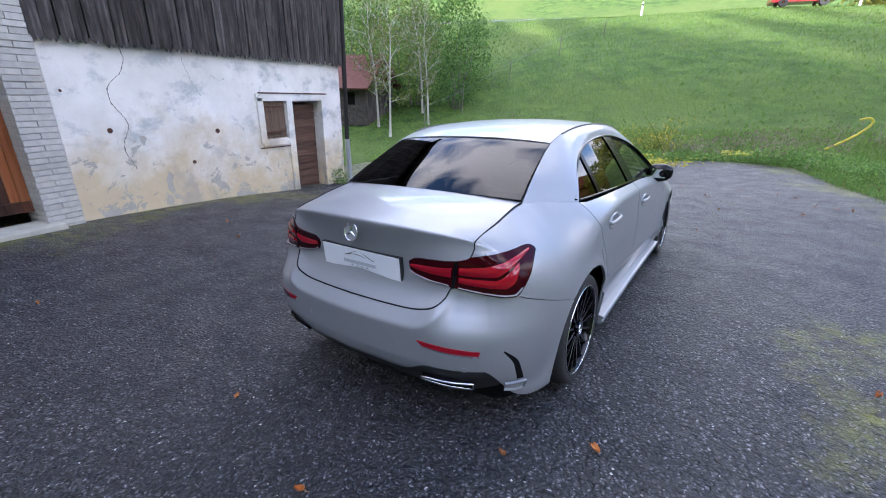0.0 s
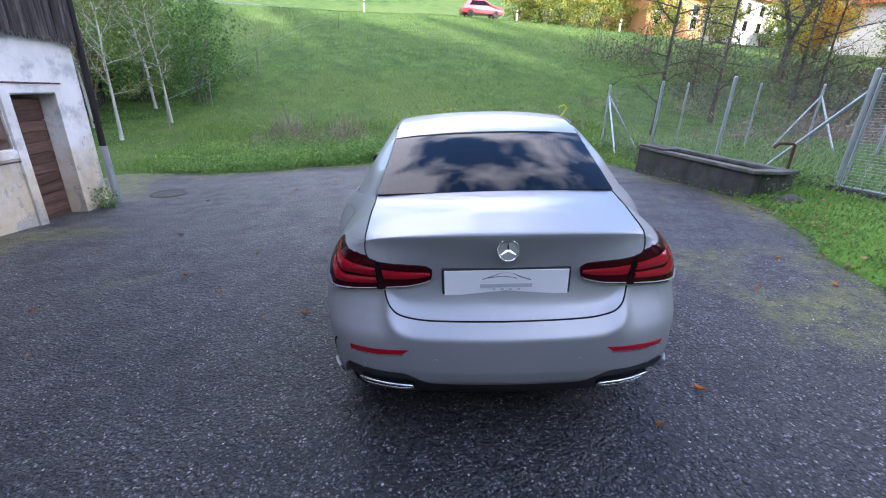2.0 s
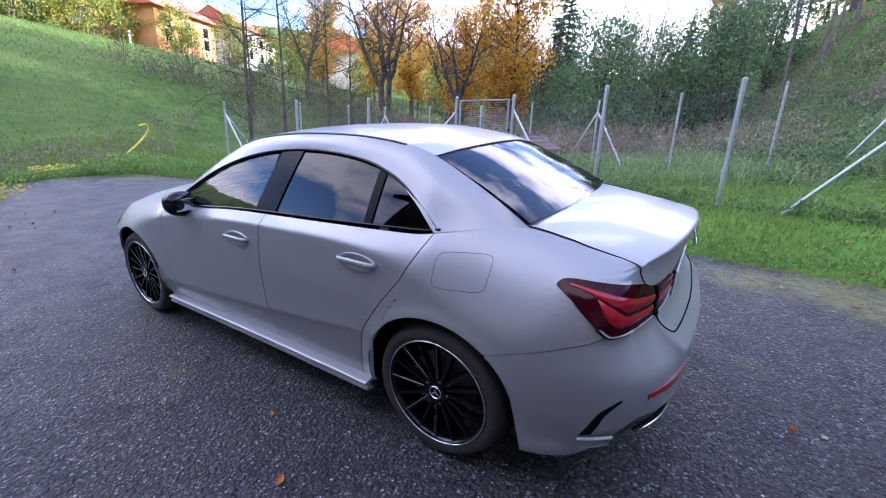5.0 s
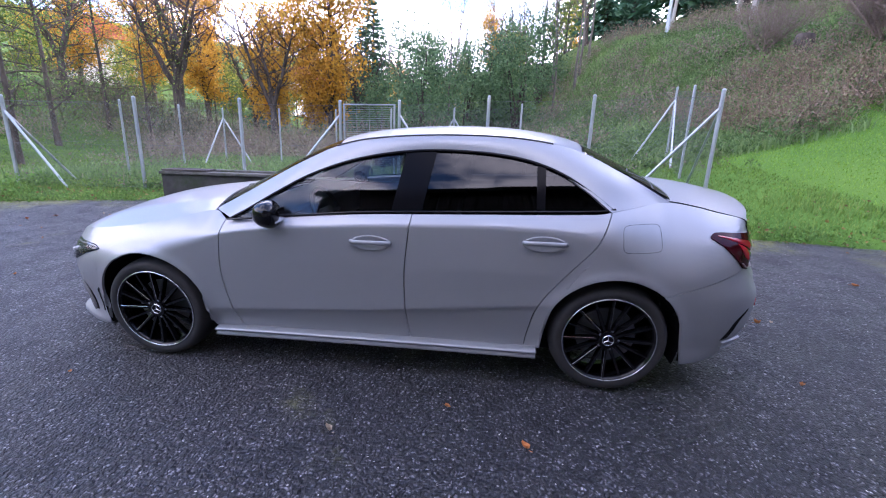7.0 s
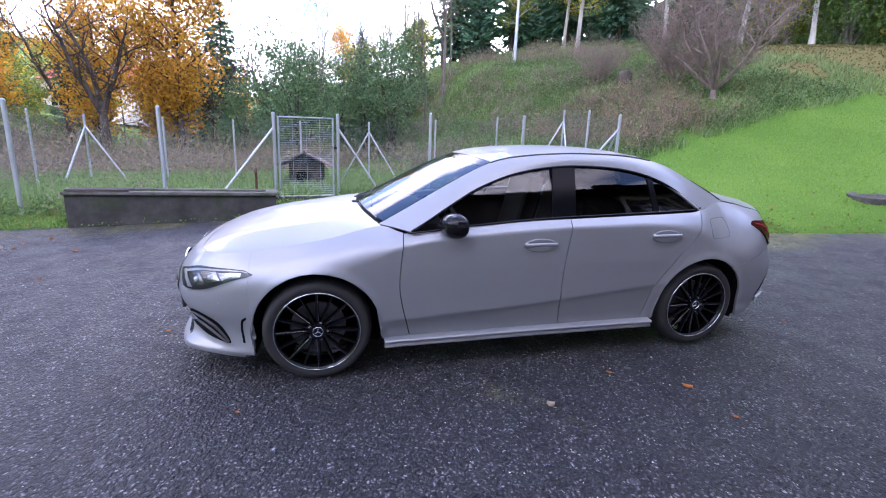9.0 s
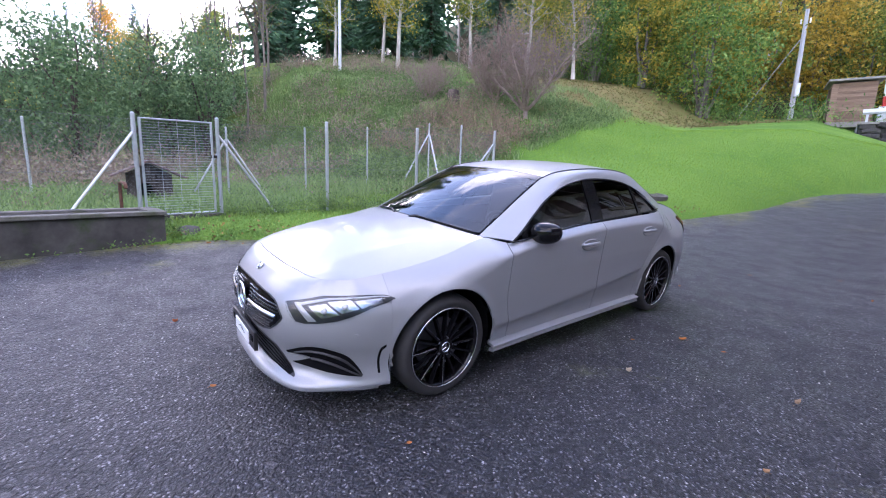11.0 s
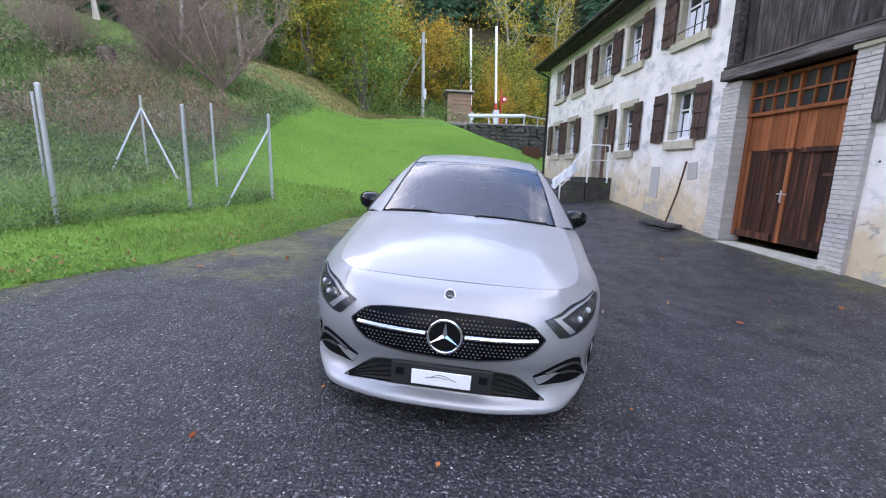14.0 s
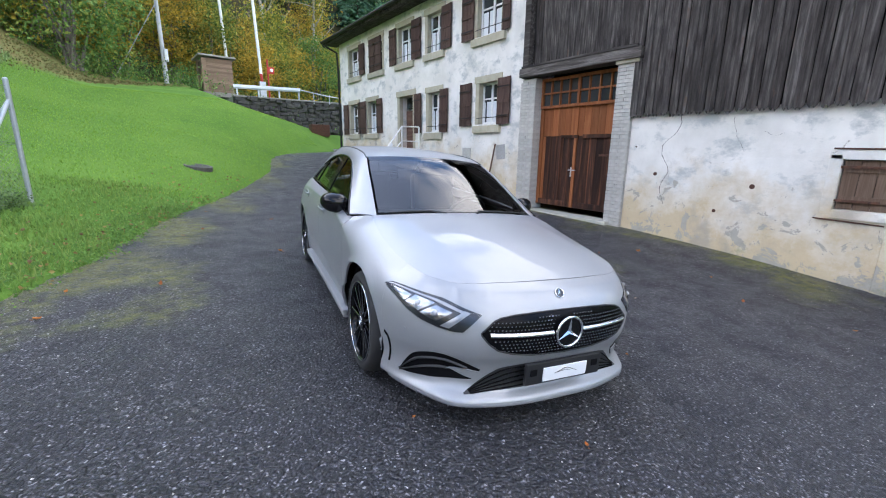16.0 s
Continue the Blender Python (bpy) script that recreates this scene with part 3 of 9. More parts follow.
WHEELS_Y, WHEEL_Z, ARCH = (1.3645, -1.3645), 0.325, 0.378


def body(s, z, out=0.0):
    """A point of the lower body's right skin."""
    (px, py), (nx, ny) = plan_at(s)
    front, rear = max(0.0, ny) ** 1.3, max(0.0, -ny) ** 1.3
    side = max(0.0, 1 - front - rear)
    zs, xs, drop = along(SHOULDER_Z, py), along(SHOULDER_X, py), along(SHOULDER_DROP, py)
    t = max(0.0, (z - (zs - drop)) / drop)
    w = front + rear + side
    base = (side * side_depth(py, z) + front * along(D_FRONT, z) + rear * rear_depth(px, z)) / w
    tp = t ** lerp(1.1, lerp(2.0, 2.6, step(-1.7, -1.95, py)) if py < 0 else 2.3, step(0.065, 0.22, drop))
    d = base
    for wy in WHEELS_Y:
        r = math.hypot(py - wy, z - WHEEL_Z)
        if r < 0.6:
            d -= 0.010 * math.exp(-((r - ARCH) / 0.035) ** 2) * side
    d += 0.060 * rear * step(0.86, 0.99, z) * min(1.0, px / 0.6) ** 2
    if z < 0.27 and py > 1.7:
        # pointed corner of the splitter
        d -= 0.030 * math.exp(-((px - 0.585) / 0.10) ** 2) * step(0.27, 0.18, z)
    d -= out
    x = px - nx * d
    return Vector((lerp(x, min(x, xs), tp * step(0.44, 0.60, px)), py - ny * d, z))


def mirror(p, sign):
    return Vector((p[0] * sign, p[1], p[2]))


def side_panel(name, bottom, top, left, right, nu, nv, mat, parent, sign, out=0.0, thick=0.014, label=""):
    """A panel of the body side; its four edges are curves of (y, z), from front to back."""
    def fn(u, v):
        y, z = coons(bottom, top, left, right, u, v)
        return body(s_of(y), z, out)
    return panel_y(name, fn, nu, nv, mat, parent, sign, thick, label)


def panel_y(name, fn, nu, nv, mat, parent, sign, thick, label):
    rows = [[mirror(p, sign) for p in row] for row in grid(nu, nv, fn)]
    return part(name, shell_bm(rows, thick, flip=(sign > 0)), mat, parent, label)


def curve(points, n=30):
    run = rounded(points, n)
    return lambda t: poly(run, t)


def arc(wy, a0, a1, r=ARCH):
    return [(wy + r * math.cos(radians(lerp(a0, a1, k / 16))), WHEEL_Z + r * math.sin(radians(lerp(a0, a1, k / 16)))) for k in range(17)]


G = 0.0028     # half a shut gap
car = thing("car", "silver saloon car with black wheels parked on the asphalt", "car", CAR)


def bumper_line(y):
    """Joint of rear quarter and bumper, from the arch to the tail lamp."""
    return lerp(0.610, 0.735, max(0.0, min(1.0, (-1.6125 - y) / 0.3725))) + 0.041 * max(0.0, min(1.0, (-1.985 - y) / 0.095))


def build_side(sign):
    # front fender
    low = arc(WHEELS_Y[0], -6, 186) + [(0.972, 0.235), (0.80 + G, 0.235)]
    run = [poly(low, k / 59) for k in range(60)]
    hinge = rounded([(0.80 + G, 0.235), (0.862 + G, 0.50), (0.872 + G, 0.66), (0.845 + G, along(SHOULDER_Z, 0.845 + G) - 0.0008)], 30)
    side_panel("front_fender", lambda t: poly(run, t), lambda t: (lerp(1.738, 0.845 + G, t), along(SHOULDER_Z, lerp(1.738, 0.845 + G, t)) - 0.0008), curve([(1.738, 0.29), (1.738, 0.5), (1.738, along(SHOULDER_Z, 1.735) - 0.0008)]), lambda t: poly(hinge, t), 60, 48, M_paint, car, sign)
    # doors
    mid = [(-0.245, 0.235), (-0.222, 0.45), (-0.222, 0.70), (-0.258, 0.99)]
    back = [(-0.905, 0.235), (-0.918, 0.34), (-0.965, 0.52), (-1.090, 0.70), (-1.225, 0.86), (-1.315, 1.030)]
    fd = side_panel("front_door", lambda t: (lerp(0.80 - G, -0.245 + G, t), 0.240), lambda t: (lerp(0.845 - G, -0.258 + G, t), along(SHOULDER_Z, lerp(0.845 - G, -0.258 + G, t)) - 0.004), curve([(0.80 - G, 0.24), (0.862 - G, 0.50), (0.872 - G, 0.66), (0.845 - G, along(SHOULDER_Z, 0.845 - G) - 0.004)]), curve([(y + G, z) for y, z in mid]), 26, 60, M_paint, car, sign)
    rd = side_panel("rear_door", lambda t: (lerp(-0.245 - G, -0.905 + G, t), 0.240), lambda t: (lerp(-0.258 - G, -1.315 + G, t), along(SHOULDER_Z, lerp(-0.258 - G, -1.315 + G, t)) - 0.004), curve([(y - G, z) for y, z in mid]), curve([(y + G, z) for y, z in back]), 26, 60, M_paint, car, sign)
    for door, y0 in ((fd, -0.035), (rd, -0.97)):
        # shallow cup and the pull over it
        z0 = 0.838 if y0 > -0.5 else 0.877
        rows = []
        for i in range(33):
            a = 2 * math.pi * i / 32
            rows.append([mirror(body(s_of(y0 + 0.108 * r * math.cos(a)), z0 - 0.006 + 0.042 * r * math.sin(a), o), sign) for r, o in ((0.02, 0.0006), (0.3, 0.0010), (0.55, 0.0022), (0.8, 0.0046), (0.97, 0.0068), (1.02, 0.0058), (1.06, -0.002))])
        part("handle_cup", shell_bm(rows, 0.001, flip=(sign < 0)), M_paint, door, smooth=True)
        pts = [(body(s_of(y0 + dy), z0 + 0.004 * (1 - abs(dy) / 0.12), o)) for dy, o in ((0.112, 0.004), (0.095, 0.020), (0.03, 0.027), (-0.04, 0.027), (-0.095, 0.020), (-0.112, 0.004))]
        bm = tube_bm([mirror(p, sign) for p in rounded([tuple(p) for p in pts], 18)], 0.0095, 10)
        for q in bm.verts:
            q.co.z = z0 + (q.co.z - z0) * 1.35
        part("door_handle", bm, M_paint, door, smooth=True)
    # rear quarter, round to the boot lid
    fore = [(WHEELS_Y[1] + ARCH * math.cos(radians(a)), WHEEL_Z + ARCH * math.sin(radians(a))) for a in range(-13, 132, 6)]
    end_y, end_z = fore[-1]
    tail = [(lerp(end_y, -1.985, k / 8), bumper_line(lerp(end_y, -1.985, k / 8))) for k in range(1, 9)] + [(-2.08, 0.776), (-2.19, 0.778)]
    run = [(-0.905 - G, 0.240), (-0.98, 0.245)] + fore + [(y, z + G) for y, z in tail]
    run = [poly(run, k / 69) for k in range(70)]
    s0, s1 = s_of(-0.905 - G), s_rear(0.670)
    s_low = s_rear(0.555)
    back_q = curve([(y - G, z) for y, z in back])

    def fn(u, v):
        def srun(t):
            y, z = poly(run, t)
            return (s_of(y), z) if t < 0.985 else (lerp(s_of(-2.19), s_low, (t - 0.985) / 0.015), z)
        def top(t):
            s = lerp(s_of(-1.315 - G), s1, t)
            return (s, along(SHOULDER_Z, plan_at(s)[0][1]))
        def lef(t):
            y, z = back_q(t)
            return (s_of(y), z)
        def rig(t):
            z = lerp(0.780, along(SHOULDER_Z, plan_at(s1)[0][1]), t)
            return (lerp(s_rear(lid_half(z) + 0.002), s1, t ** 8), z)
        s, z = coons(srun, top, lef, rig, u, v)
        return body(s, z)
    panel_y("rear_quarter", fn, 76, 48, M_paint, car, sign, 0.014, "")
    # fuel flap outline on the left haunch
    if sign < 0:
        loop = []
        for k in range(48):
            a = 2 * math.pi * k / 48
            cy, cz = math.copysign(abs(math.cos(a)) ** 0.35, math.cos(a)), math.copysign(abs(math.sin(a)) ** 0.35, math.sin(a))
            loop.append(mirror(body(s_of(-1.472 + 0.106 * cy), 0.908 + 0.066 * cz, 0.0003), sign))
        part("fuel_flap", tube_bm(loop, 0.0010, 5, True), M_dark, car)
    # sill
    SILL = [(0.247, 0.055), (0.241, 0.004), (0.238, -0.008), (0.231, -0.011), (0.220, 0.000), (0.216, 0.006), (0.212, 0.005), (0.202, -0.004), (0.192, -0.002), (0.187, 0.008), (0.183, 0.040)]

    def sill(u, v):
        y = lerp(0.965, -0.972, u)
        z, d = SILL[-1 - round(v * 10)]
        (px, _), _ = plan_at(s_of(y))
        return Vector((px - 0.006 - d, y, z))
    panel_y("sill", sill, 30, 11, M_paint, car, sign, 0.02, "")
    # wheel house
    for wy in WHEELS_Y:
        bm = bmesh.new()
        for k in range(24):
            a0, a1 = radians(-20 + 220 * k / 24), radians(-20 + 220 * (k + 1) / 24)
            q = [bm.verts.new((x * sign, wy + (ARCH + 0.004) * math.cos(a), WHEEL_Z + (ARCH + 0.004) * math.sin(a))) for a, x in ((a0, 0.55), (a1, 0.55), (a1, 0.838), (a0, 0.838))]
            bm.faces.new(q)
        for q in (0.55,):
            ring = [bm.verts.new((q * sign, wy + (ARCH + 0.004) * math.cos(radians(a)), WHEEL_Z + (ARCH + 0.004) * math.sin(radians(a)))) for a in range(-20, 201, 10)]
            bm.faces.new(ring)
        part("wheel_house", bm, M_dark, car)
    # window line
    side_glass(sign)


BELT = lambda y: along(SHOULDER_Z, y)
DLO = rounded([(0.80, 0.925), (0.70, 0.978), (0.54, 1.072), (0.34, 1.176), (0.08, 1.262), (-0.24, 1.310), (-0.56, 1.312), (-0.82, 1.284), (-1.02, 1.226), (-1.18, 1.142), (-1.275, 1.075), (-1.328, 1.034)], 60)


def cabin_x(z, y):
    return 0.822 - 0.50 * (z - 0.97) - 0.30 * max(0, z - 0.97) ** 2 - (0.03 * max(0, y - 0.3)) - 0.05 * max(0, -y - 0.7)


def dlo(t, grow=0.0):
    y, z = poly(DLO, t)
    return Vector((cabin_x(z, y), y, z))


def dlo_top(y):
    lo, hi = 0.0, 1.0
    for _ in range(20):
        m = (lo + hi) / 2
        if poly(DLO, m)[0] > y:
            lo = m
        else:
            hi = m
    return poly(DLO, lo)[1]


CANT = rounded([(0.675, 0.985, 0.942), (0.648, 0.80, 1.040), (0.600, 0.45, 1.228), (0.560, 0.20, 1.335), (0.555, -0.05, 1.378), (0.555, -0.40, 1.398), (0.553, -0.75, 1.392), (0.548, -1.00, 1.362), (0.546, -1.17, 1.318), (0.560, -1.34, 1.244), (0.582, -1.52, 1.158), (0.605, -1.665, 1.078)], 60)


def side_glass(sign):
    def fn_between(ya, yb, za=0.0):
        def fn(u, v):
            y = lerp(ya, yb, u)
            zb = BELT(y) + 0.002
            zt = max(zb + 0.004, dlo_top(y))
            z = lerp(zb, zt, v)
            return Vector((cabin_x(z, y) - 0.010, y, z))
        return fn
    for name, ya, yb, mat, label in (("front_side_window", 0.79, -0.165, M_glass, "lightly tinted side window"), ("rear_side_window", -0.315, -0.93, M_privacy, "dark tinted side window"), ("quarter_window", -0.965, -1.315, M_privacy, "dark tinted quarter light")):
        panel_y(name, fn_between(ya, yb), 24, 10, mat, car, sign, 0.004, label)
    # black pillars between the panes
    for name, ya, yb in (("door_pillar", -0.155, -0.325), ("window_divider", -0.925, -0.97)):
        def fn(u, v, ya=ya, yb=yb):
            y = lerp(ya, yb, u) - (0.06 * v if name == "door_pillar" else 0.0) + (0.02 if name == "door_pillar" else 0)
            zb, zt = BELT(y), dlo_top(y)
            z = lerp(zb, zt, v)
            return Vector((cabin_x(z, y) - 0.002, y, z))
        panel_y(name, fn, 4, 10, M_pillar, car, sign, 0.01, "")
    # black seal round the opening and along the belt
    pts = [mirror(dlo(k / 50), sign) for k in range(51)]
    part("window_seal", tube_bm(pts, 0.0080, 8), M_gloss, car, smooth=True)
    pts = [mirror(Vector((cabin_x(BELT(y), y) + 0.003, y, BELT(y) + 0.004)), sign) for y in (lerp(0.82, -1.335, k / 30) for k in range(31))]
    part("belt_trim", tube_bm(pts, 0.0060, 8), M_gloss, car, smooth=True)
    # painted band from the window line to roof and pillars
    def band(u, v):
        a, c = dlo(u), Vector(poly(CANT, u))
        p = a.lerp(c, v)
        w = math.sin(math.pi * v) * (0.012 + 0.010 * step(0.72, 0.88, u) - 0.004 * step(0.25, 0.0, u)) * (1 - step(0.90, 1.0, u))
        out = Vector((0.75, 0, 0.66))
        p = p + out * w
        # the foot of the rear pillar runs into the haunch
        y1 = lerp(-1.312, -1.668, v)
        foot = body(s_of(y1), along(SHOULDER_Z, y1) - 0.006, 0.001)
        return p + (foot - dlo(1.0).lerp(Vector(poly(CANT, 1.0)), v)) * step(0.80, 1.0, u)
    panel_y("roof_pillar_band", band, 64, 9, M_paint, car, sign, 0.012, "")
    pts = [mirror(Vector(poly(CANT, lerp(0.30, 0.745, k / 30))) + Vector((0, 0, 0.0)), sign) for k in range(31)]
    part("roof_strip", tube_bm(pts, 0.006, 6), M_plastic, car)


build_side(1)
build_side(-1)


# roof, windscreen, rear window: stretched between the two cant rails
def cross(u, rise, x_in=0.0):
    e = Vector(poly(CANT, u))
    return lambda w: Vector(((e.x - x_in) * w, e.y + rise[1] * (1 - w * w), e.z + rise[0] * (1 - abs(w) ** 2.4)))


def across(name, u0, u1, rise, nu, nv, mat, thick=0.01, label="", x_in=0.006):
    rows = []
    for i in range(nu):
        k = i / (nu - 1)
        f = cross(lerp(u0, u1, k), rise(k), x_in)
        rows.append([f(lerp(-1, 1, j / (nv - 1))) for j in range(nv)])
    return part(name, shell_bm(rows, thick), mat, car, label)


def cant_u(y):
    lo, hi = 0.0, 1.0
    for _ in range(24):
        m = (lo + hi) / 2
        if poly(CANT, m)[1] > y:
            lo = m
        else:
            hi = m
    return lo


U_W, U_R, U_B = cant_u(0.22), cant_u(-1.17), 1.0
across("roof", U_W, U_R, lambda k: (0.030 + 0.005 * math.sin(math.pi * k), lerp(0.075, -0.05, k)), 26, 25, M_paint, 0.012)
across("windscreen", cant_u(0.955), U_W - 0.004, lambda k: (lerp(0.030, 0.028, k), lerp(0.135, 0.075, k)), 22, 25, M_screen, 0.005, "clear raked windscreen", 0.018)
across("rear_window", U_R + 0.006, 0.997, lambda k: (lerp(0.025, 0.018, k), lerp(-0.05, -0.07, k)), 22, 25, M_privacy, 0.005, "dark tinted rear window", 0.005)
across("windscreen_edge", cant_u(0.985), cant_u(0.93), lambda k: (0.022, 0.14), 5, 25, M_plastic, 0.01, "", 0.012).location.z = -0.035
# black margins of the glass
for u0, u1, rise in ((U_W - 0.03, U_W - 0.003, (0.027, 0.078)),):
    across("header_band", u0, u1, lambda k: rise, 3, 25, M_gloss, 0.004, "", 0.016).location.z = 0.0015

# bonnet
S_HOOD, S_PILLAR = s_front(0.655), s_of(0.965)


def nose_top(s):
    (x, y), _ = plan_at(s)
    return lerp(0.769, along(SHOULDER_Z, y), step(0.45, 0.72, x))


def hood_pt(u, w):
    """u from nose to windscreen, w across."""
    a = abs(w)
    side = lambda k: body(lerp(S_HOOD, S_PILLAR, k), nose_top(lerp(S_HOOD, S_PILLAR, k)) - 0.001)
    corner = side(1.0)
    f = lambda k: body(S_HOOD * k, nose_top(S_HOOD * k) + 0.0005)
    r = lambda k: Vector((corner.x * k, lerp(1.095, corner.y, k ** 2.2), lerp(0.985, corner.z, k ** 2.2)))
    p = Vector(coons(lambda k: tuple(f(k)), lambda k: tuple(r(k)), lambda k: tuple(f(0).lerp(r(0), k)), lambda k: tuple(side(k)), a, u))
    p.z += 0.062 * math.sin(math.pi * u ** 0.8) * (1 - a ** 2.4) + 0.007 * math.exp(-((a - 0.66) / 0.08) ** 2) * math.sin(math.pi * u)
    return mirror(p, 1 if w >= 0 else -1)


part("hood", shell_bm([[hood_pt(lerp(0.001, 0.997, i / 27), lerp(-0.999, 0.999, j / 40)) for j in range(41)] for i in range(28)], 0.014), M_paint, car)
part("cowl", shell_bm([[Vector((0.64 * w, lerp(0.90, 1.02, k) + 0.09 * (1 - w * w), 0.915 + 0.035 * (1 - w * w) - 0.006 * k)) for w in (lerp(-1, 1, j / 20) for j in range(21))] for k in (0, 0.5, 1)], 0.01, flip=True), M_plastic, car)

# bumper skins
def front_half(u, v):
    s = lerp(0.0, s_of(1.7388), abs(u))
    py = plan_at(s)[0][1]
    cut = 0.150 + 0.03 * step(2.0, 1.75, py)
    z = lerp(cut, nose_top(s) - 0.001, v)
    p = body(s, z)
    return mirror(p, 1 if u >= 0 else -1)


part("front_bumper", shell_bm([[front_half(lerp(-1, 1, i / 120), j / 69) for j in range(70)] for i in range(121)], 0.014, flip=True), M_paint, car)


def lid_low(x):
    return along(LID_LINE, x)


def rear_half(u, v):
    s = lerp(1.0, s_of(-1.6125), abs(u))
    (px, py), _ = plan_at(s)
    top = min(lid_low(px), bumper_line(py))
    low = lerp(0.365, 0.43, step(0.30, 0.46, px)) if px < 0.7 and py < -2.15 else lerp(0.43, 0.20, step(0.69, 0.86, px))
    if py > -1.745:
        low = max(low, WHEEL_Z + math.sqrt(max(0.0, ARCH ** 2 - (py - WHEELS_Y[1]) ** 2)))
    z = lerp(min(low, top - G - 0.003), top - G, v)
    return mirror(body(s, z), 1 if u >= 0 else -1)


part("rear_bumper", shell_bm([[rear_half(lerp(-1, 1, i / 120), j / 50) for j in range(51)] for i in range(121)], 0.014), M_paint, car)


def patch(name, fn, nu, nv, mat, parent, out, thick=0.006, label="", flip=1, both=(1, -1)):
    """A fitted piece on the body skin: fn gives (s, z)."""
    obs = []
    for sign in both:
        rows = [[mirror(body(*fn(i / (nu - 1), j / (nv - 1)), out), sign) for j in range(nv)] for i in range(nu)]
        obs.append(part(name, shell_bm(rows, thick, flip=(sign * flip > 0)), mat, parent, label))
    return obs


# boot lid: rear face, lip and deck in one skin
def lid_pt(w, v):
    a = abs(w)
    if v < 0.55:
        z = lerp(lid_low(0.553 * a) + G, 1.030 - 0.055 * a * a, v / 0.55)
        s = s_rear(lid_half(z) * a)
        p = body(s, z)
    else:
        k = (v - 0.55) / 0.45
        # the deck's edge follows the top of the rear quarter
        def deck(e, t):
            se = lerp(s_rear(0.670), s_of(-1.645), t)
            edge = body(se, along(SHOULDER_Z, plan_at(se)[0][1]))
            cy = lerp(-2.218, -1.706, t)
            cz = lerp(1.030, 1.100, t ** 0.8) + 0.018 * math.sin(math.pi * t)
            return Vector(((edge.x - 0.004) * e, lerp(cy, edge.y, e * e), lerp(cz, edge.z, e ** 2.2)))
        lip = body(s_rear(lid_half(1.030 - 0.055 * a * a) * a), 1.030 - 0.055 * a * a)
        p = deck(a, k) + (lip - deck(a, 0.0)) * (1 - k) ** 3
        p.z += 0.007 * math.exp(-(k / 0.12) ** 2) * (1 - a ** 4)
    return mirror(p, 1 if w >= 0 else -1)


vs = [0.55 * k / 18 for k in range(18)] + [0.55 - 0.004, 0.552, 0.56, 0.572, 0.59, 0.62] + [lerp(0.66, 1.0, k / 9) for k in range(10)]
part("boot_lid", shell_bm([[lid_pt(lerp(-1, 1, i / 44), v) for v in vs] for i in range(45)], 0.014), M_paint, car)

# shut line round the lid
for sign in (1, -1):
    run = [mirror(body(s_rear(x), lid_low(x), 0.0015), sign) for x in (0.545 * k / 30 for k in range(31))]
    part("shut_line", tube_bm(run, 0.0034, 5), M_dark, car)
    run = [mirror(lid_pt(1.0, v) + Vector((0.0025, 0, 0.0005)), sign) for v in (lerp(0.33, 1.0, k / 30) for k in range(31))]
    part("shut_line", tube_bm(run, 0.0026, 5), M_dark, car)

# added near-black shell behind the panels, so that the gaps read as shade
bm = bmesh.new()
for sign in (1, -1):
    rows = [[mirror(body(lerp(0.0, 1.0, i / 70), lerp(0.20, min(0.90, along(SHOULDER_Z, plan_at(i / 70)[0][1]) - 0.06) if i > 4 else 0.66, j / 12), -0.035), sign) for j in range(13)] for i in range(71)]
    for i in range(70):
        for j in range(12):
            c = (rows[i][j] + rows[i + 1][j + 1]) / 2
            if any(math.hypot(c.y - wy, c.z - WHEEL_Z) < ARCH + 0.03 for wy in WHEELS_Y):
                continue
            if c.z > 0.74 and c.y > 1.8:
                continue
            bm.faces.new([bm.verts.new(p) for p in (rows[i][j], rows[i + 1][j], rows[i + 1][j + 1], rows[i][j + 1])])
part("inner_body", bm, M_dark, car)
part("underbody", box_bm((0, 0, 0.20), (1.36, 3.4, 0.10)), M_dark, car)
# lamps
def span(points, s_pairs=None):
    run = rounded(points, 40)
    return lambda t: poly(run, t)


def between(lo, hi):
    """A patch between a lower and an upper run of (s, z)."""
    def fn(u, v):
        a, b = lo(u), hi(u)
        return (lerp(a[0], b[0], v), lerp(a[1], b[1], v))
    return fn


def F(x, z):
    return (s_front(x), z)


def R(x, z):
    return (s_rear(x), z)


def S(y, z):
    return (s_of(y), z)


# tail lamps: dark red body, bright bars, clear strip
def joined(a, b, split=0.42):
    """One run from two: the part on the lid, then the part on the wing."""
    return lambda t: a(t / split) if t < split else b((t - split) / (1 - split))


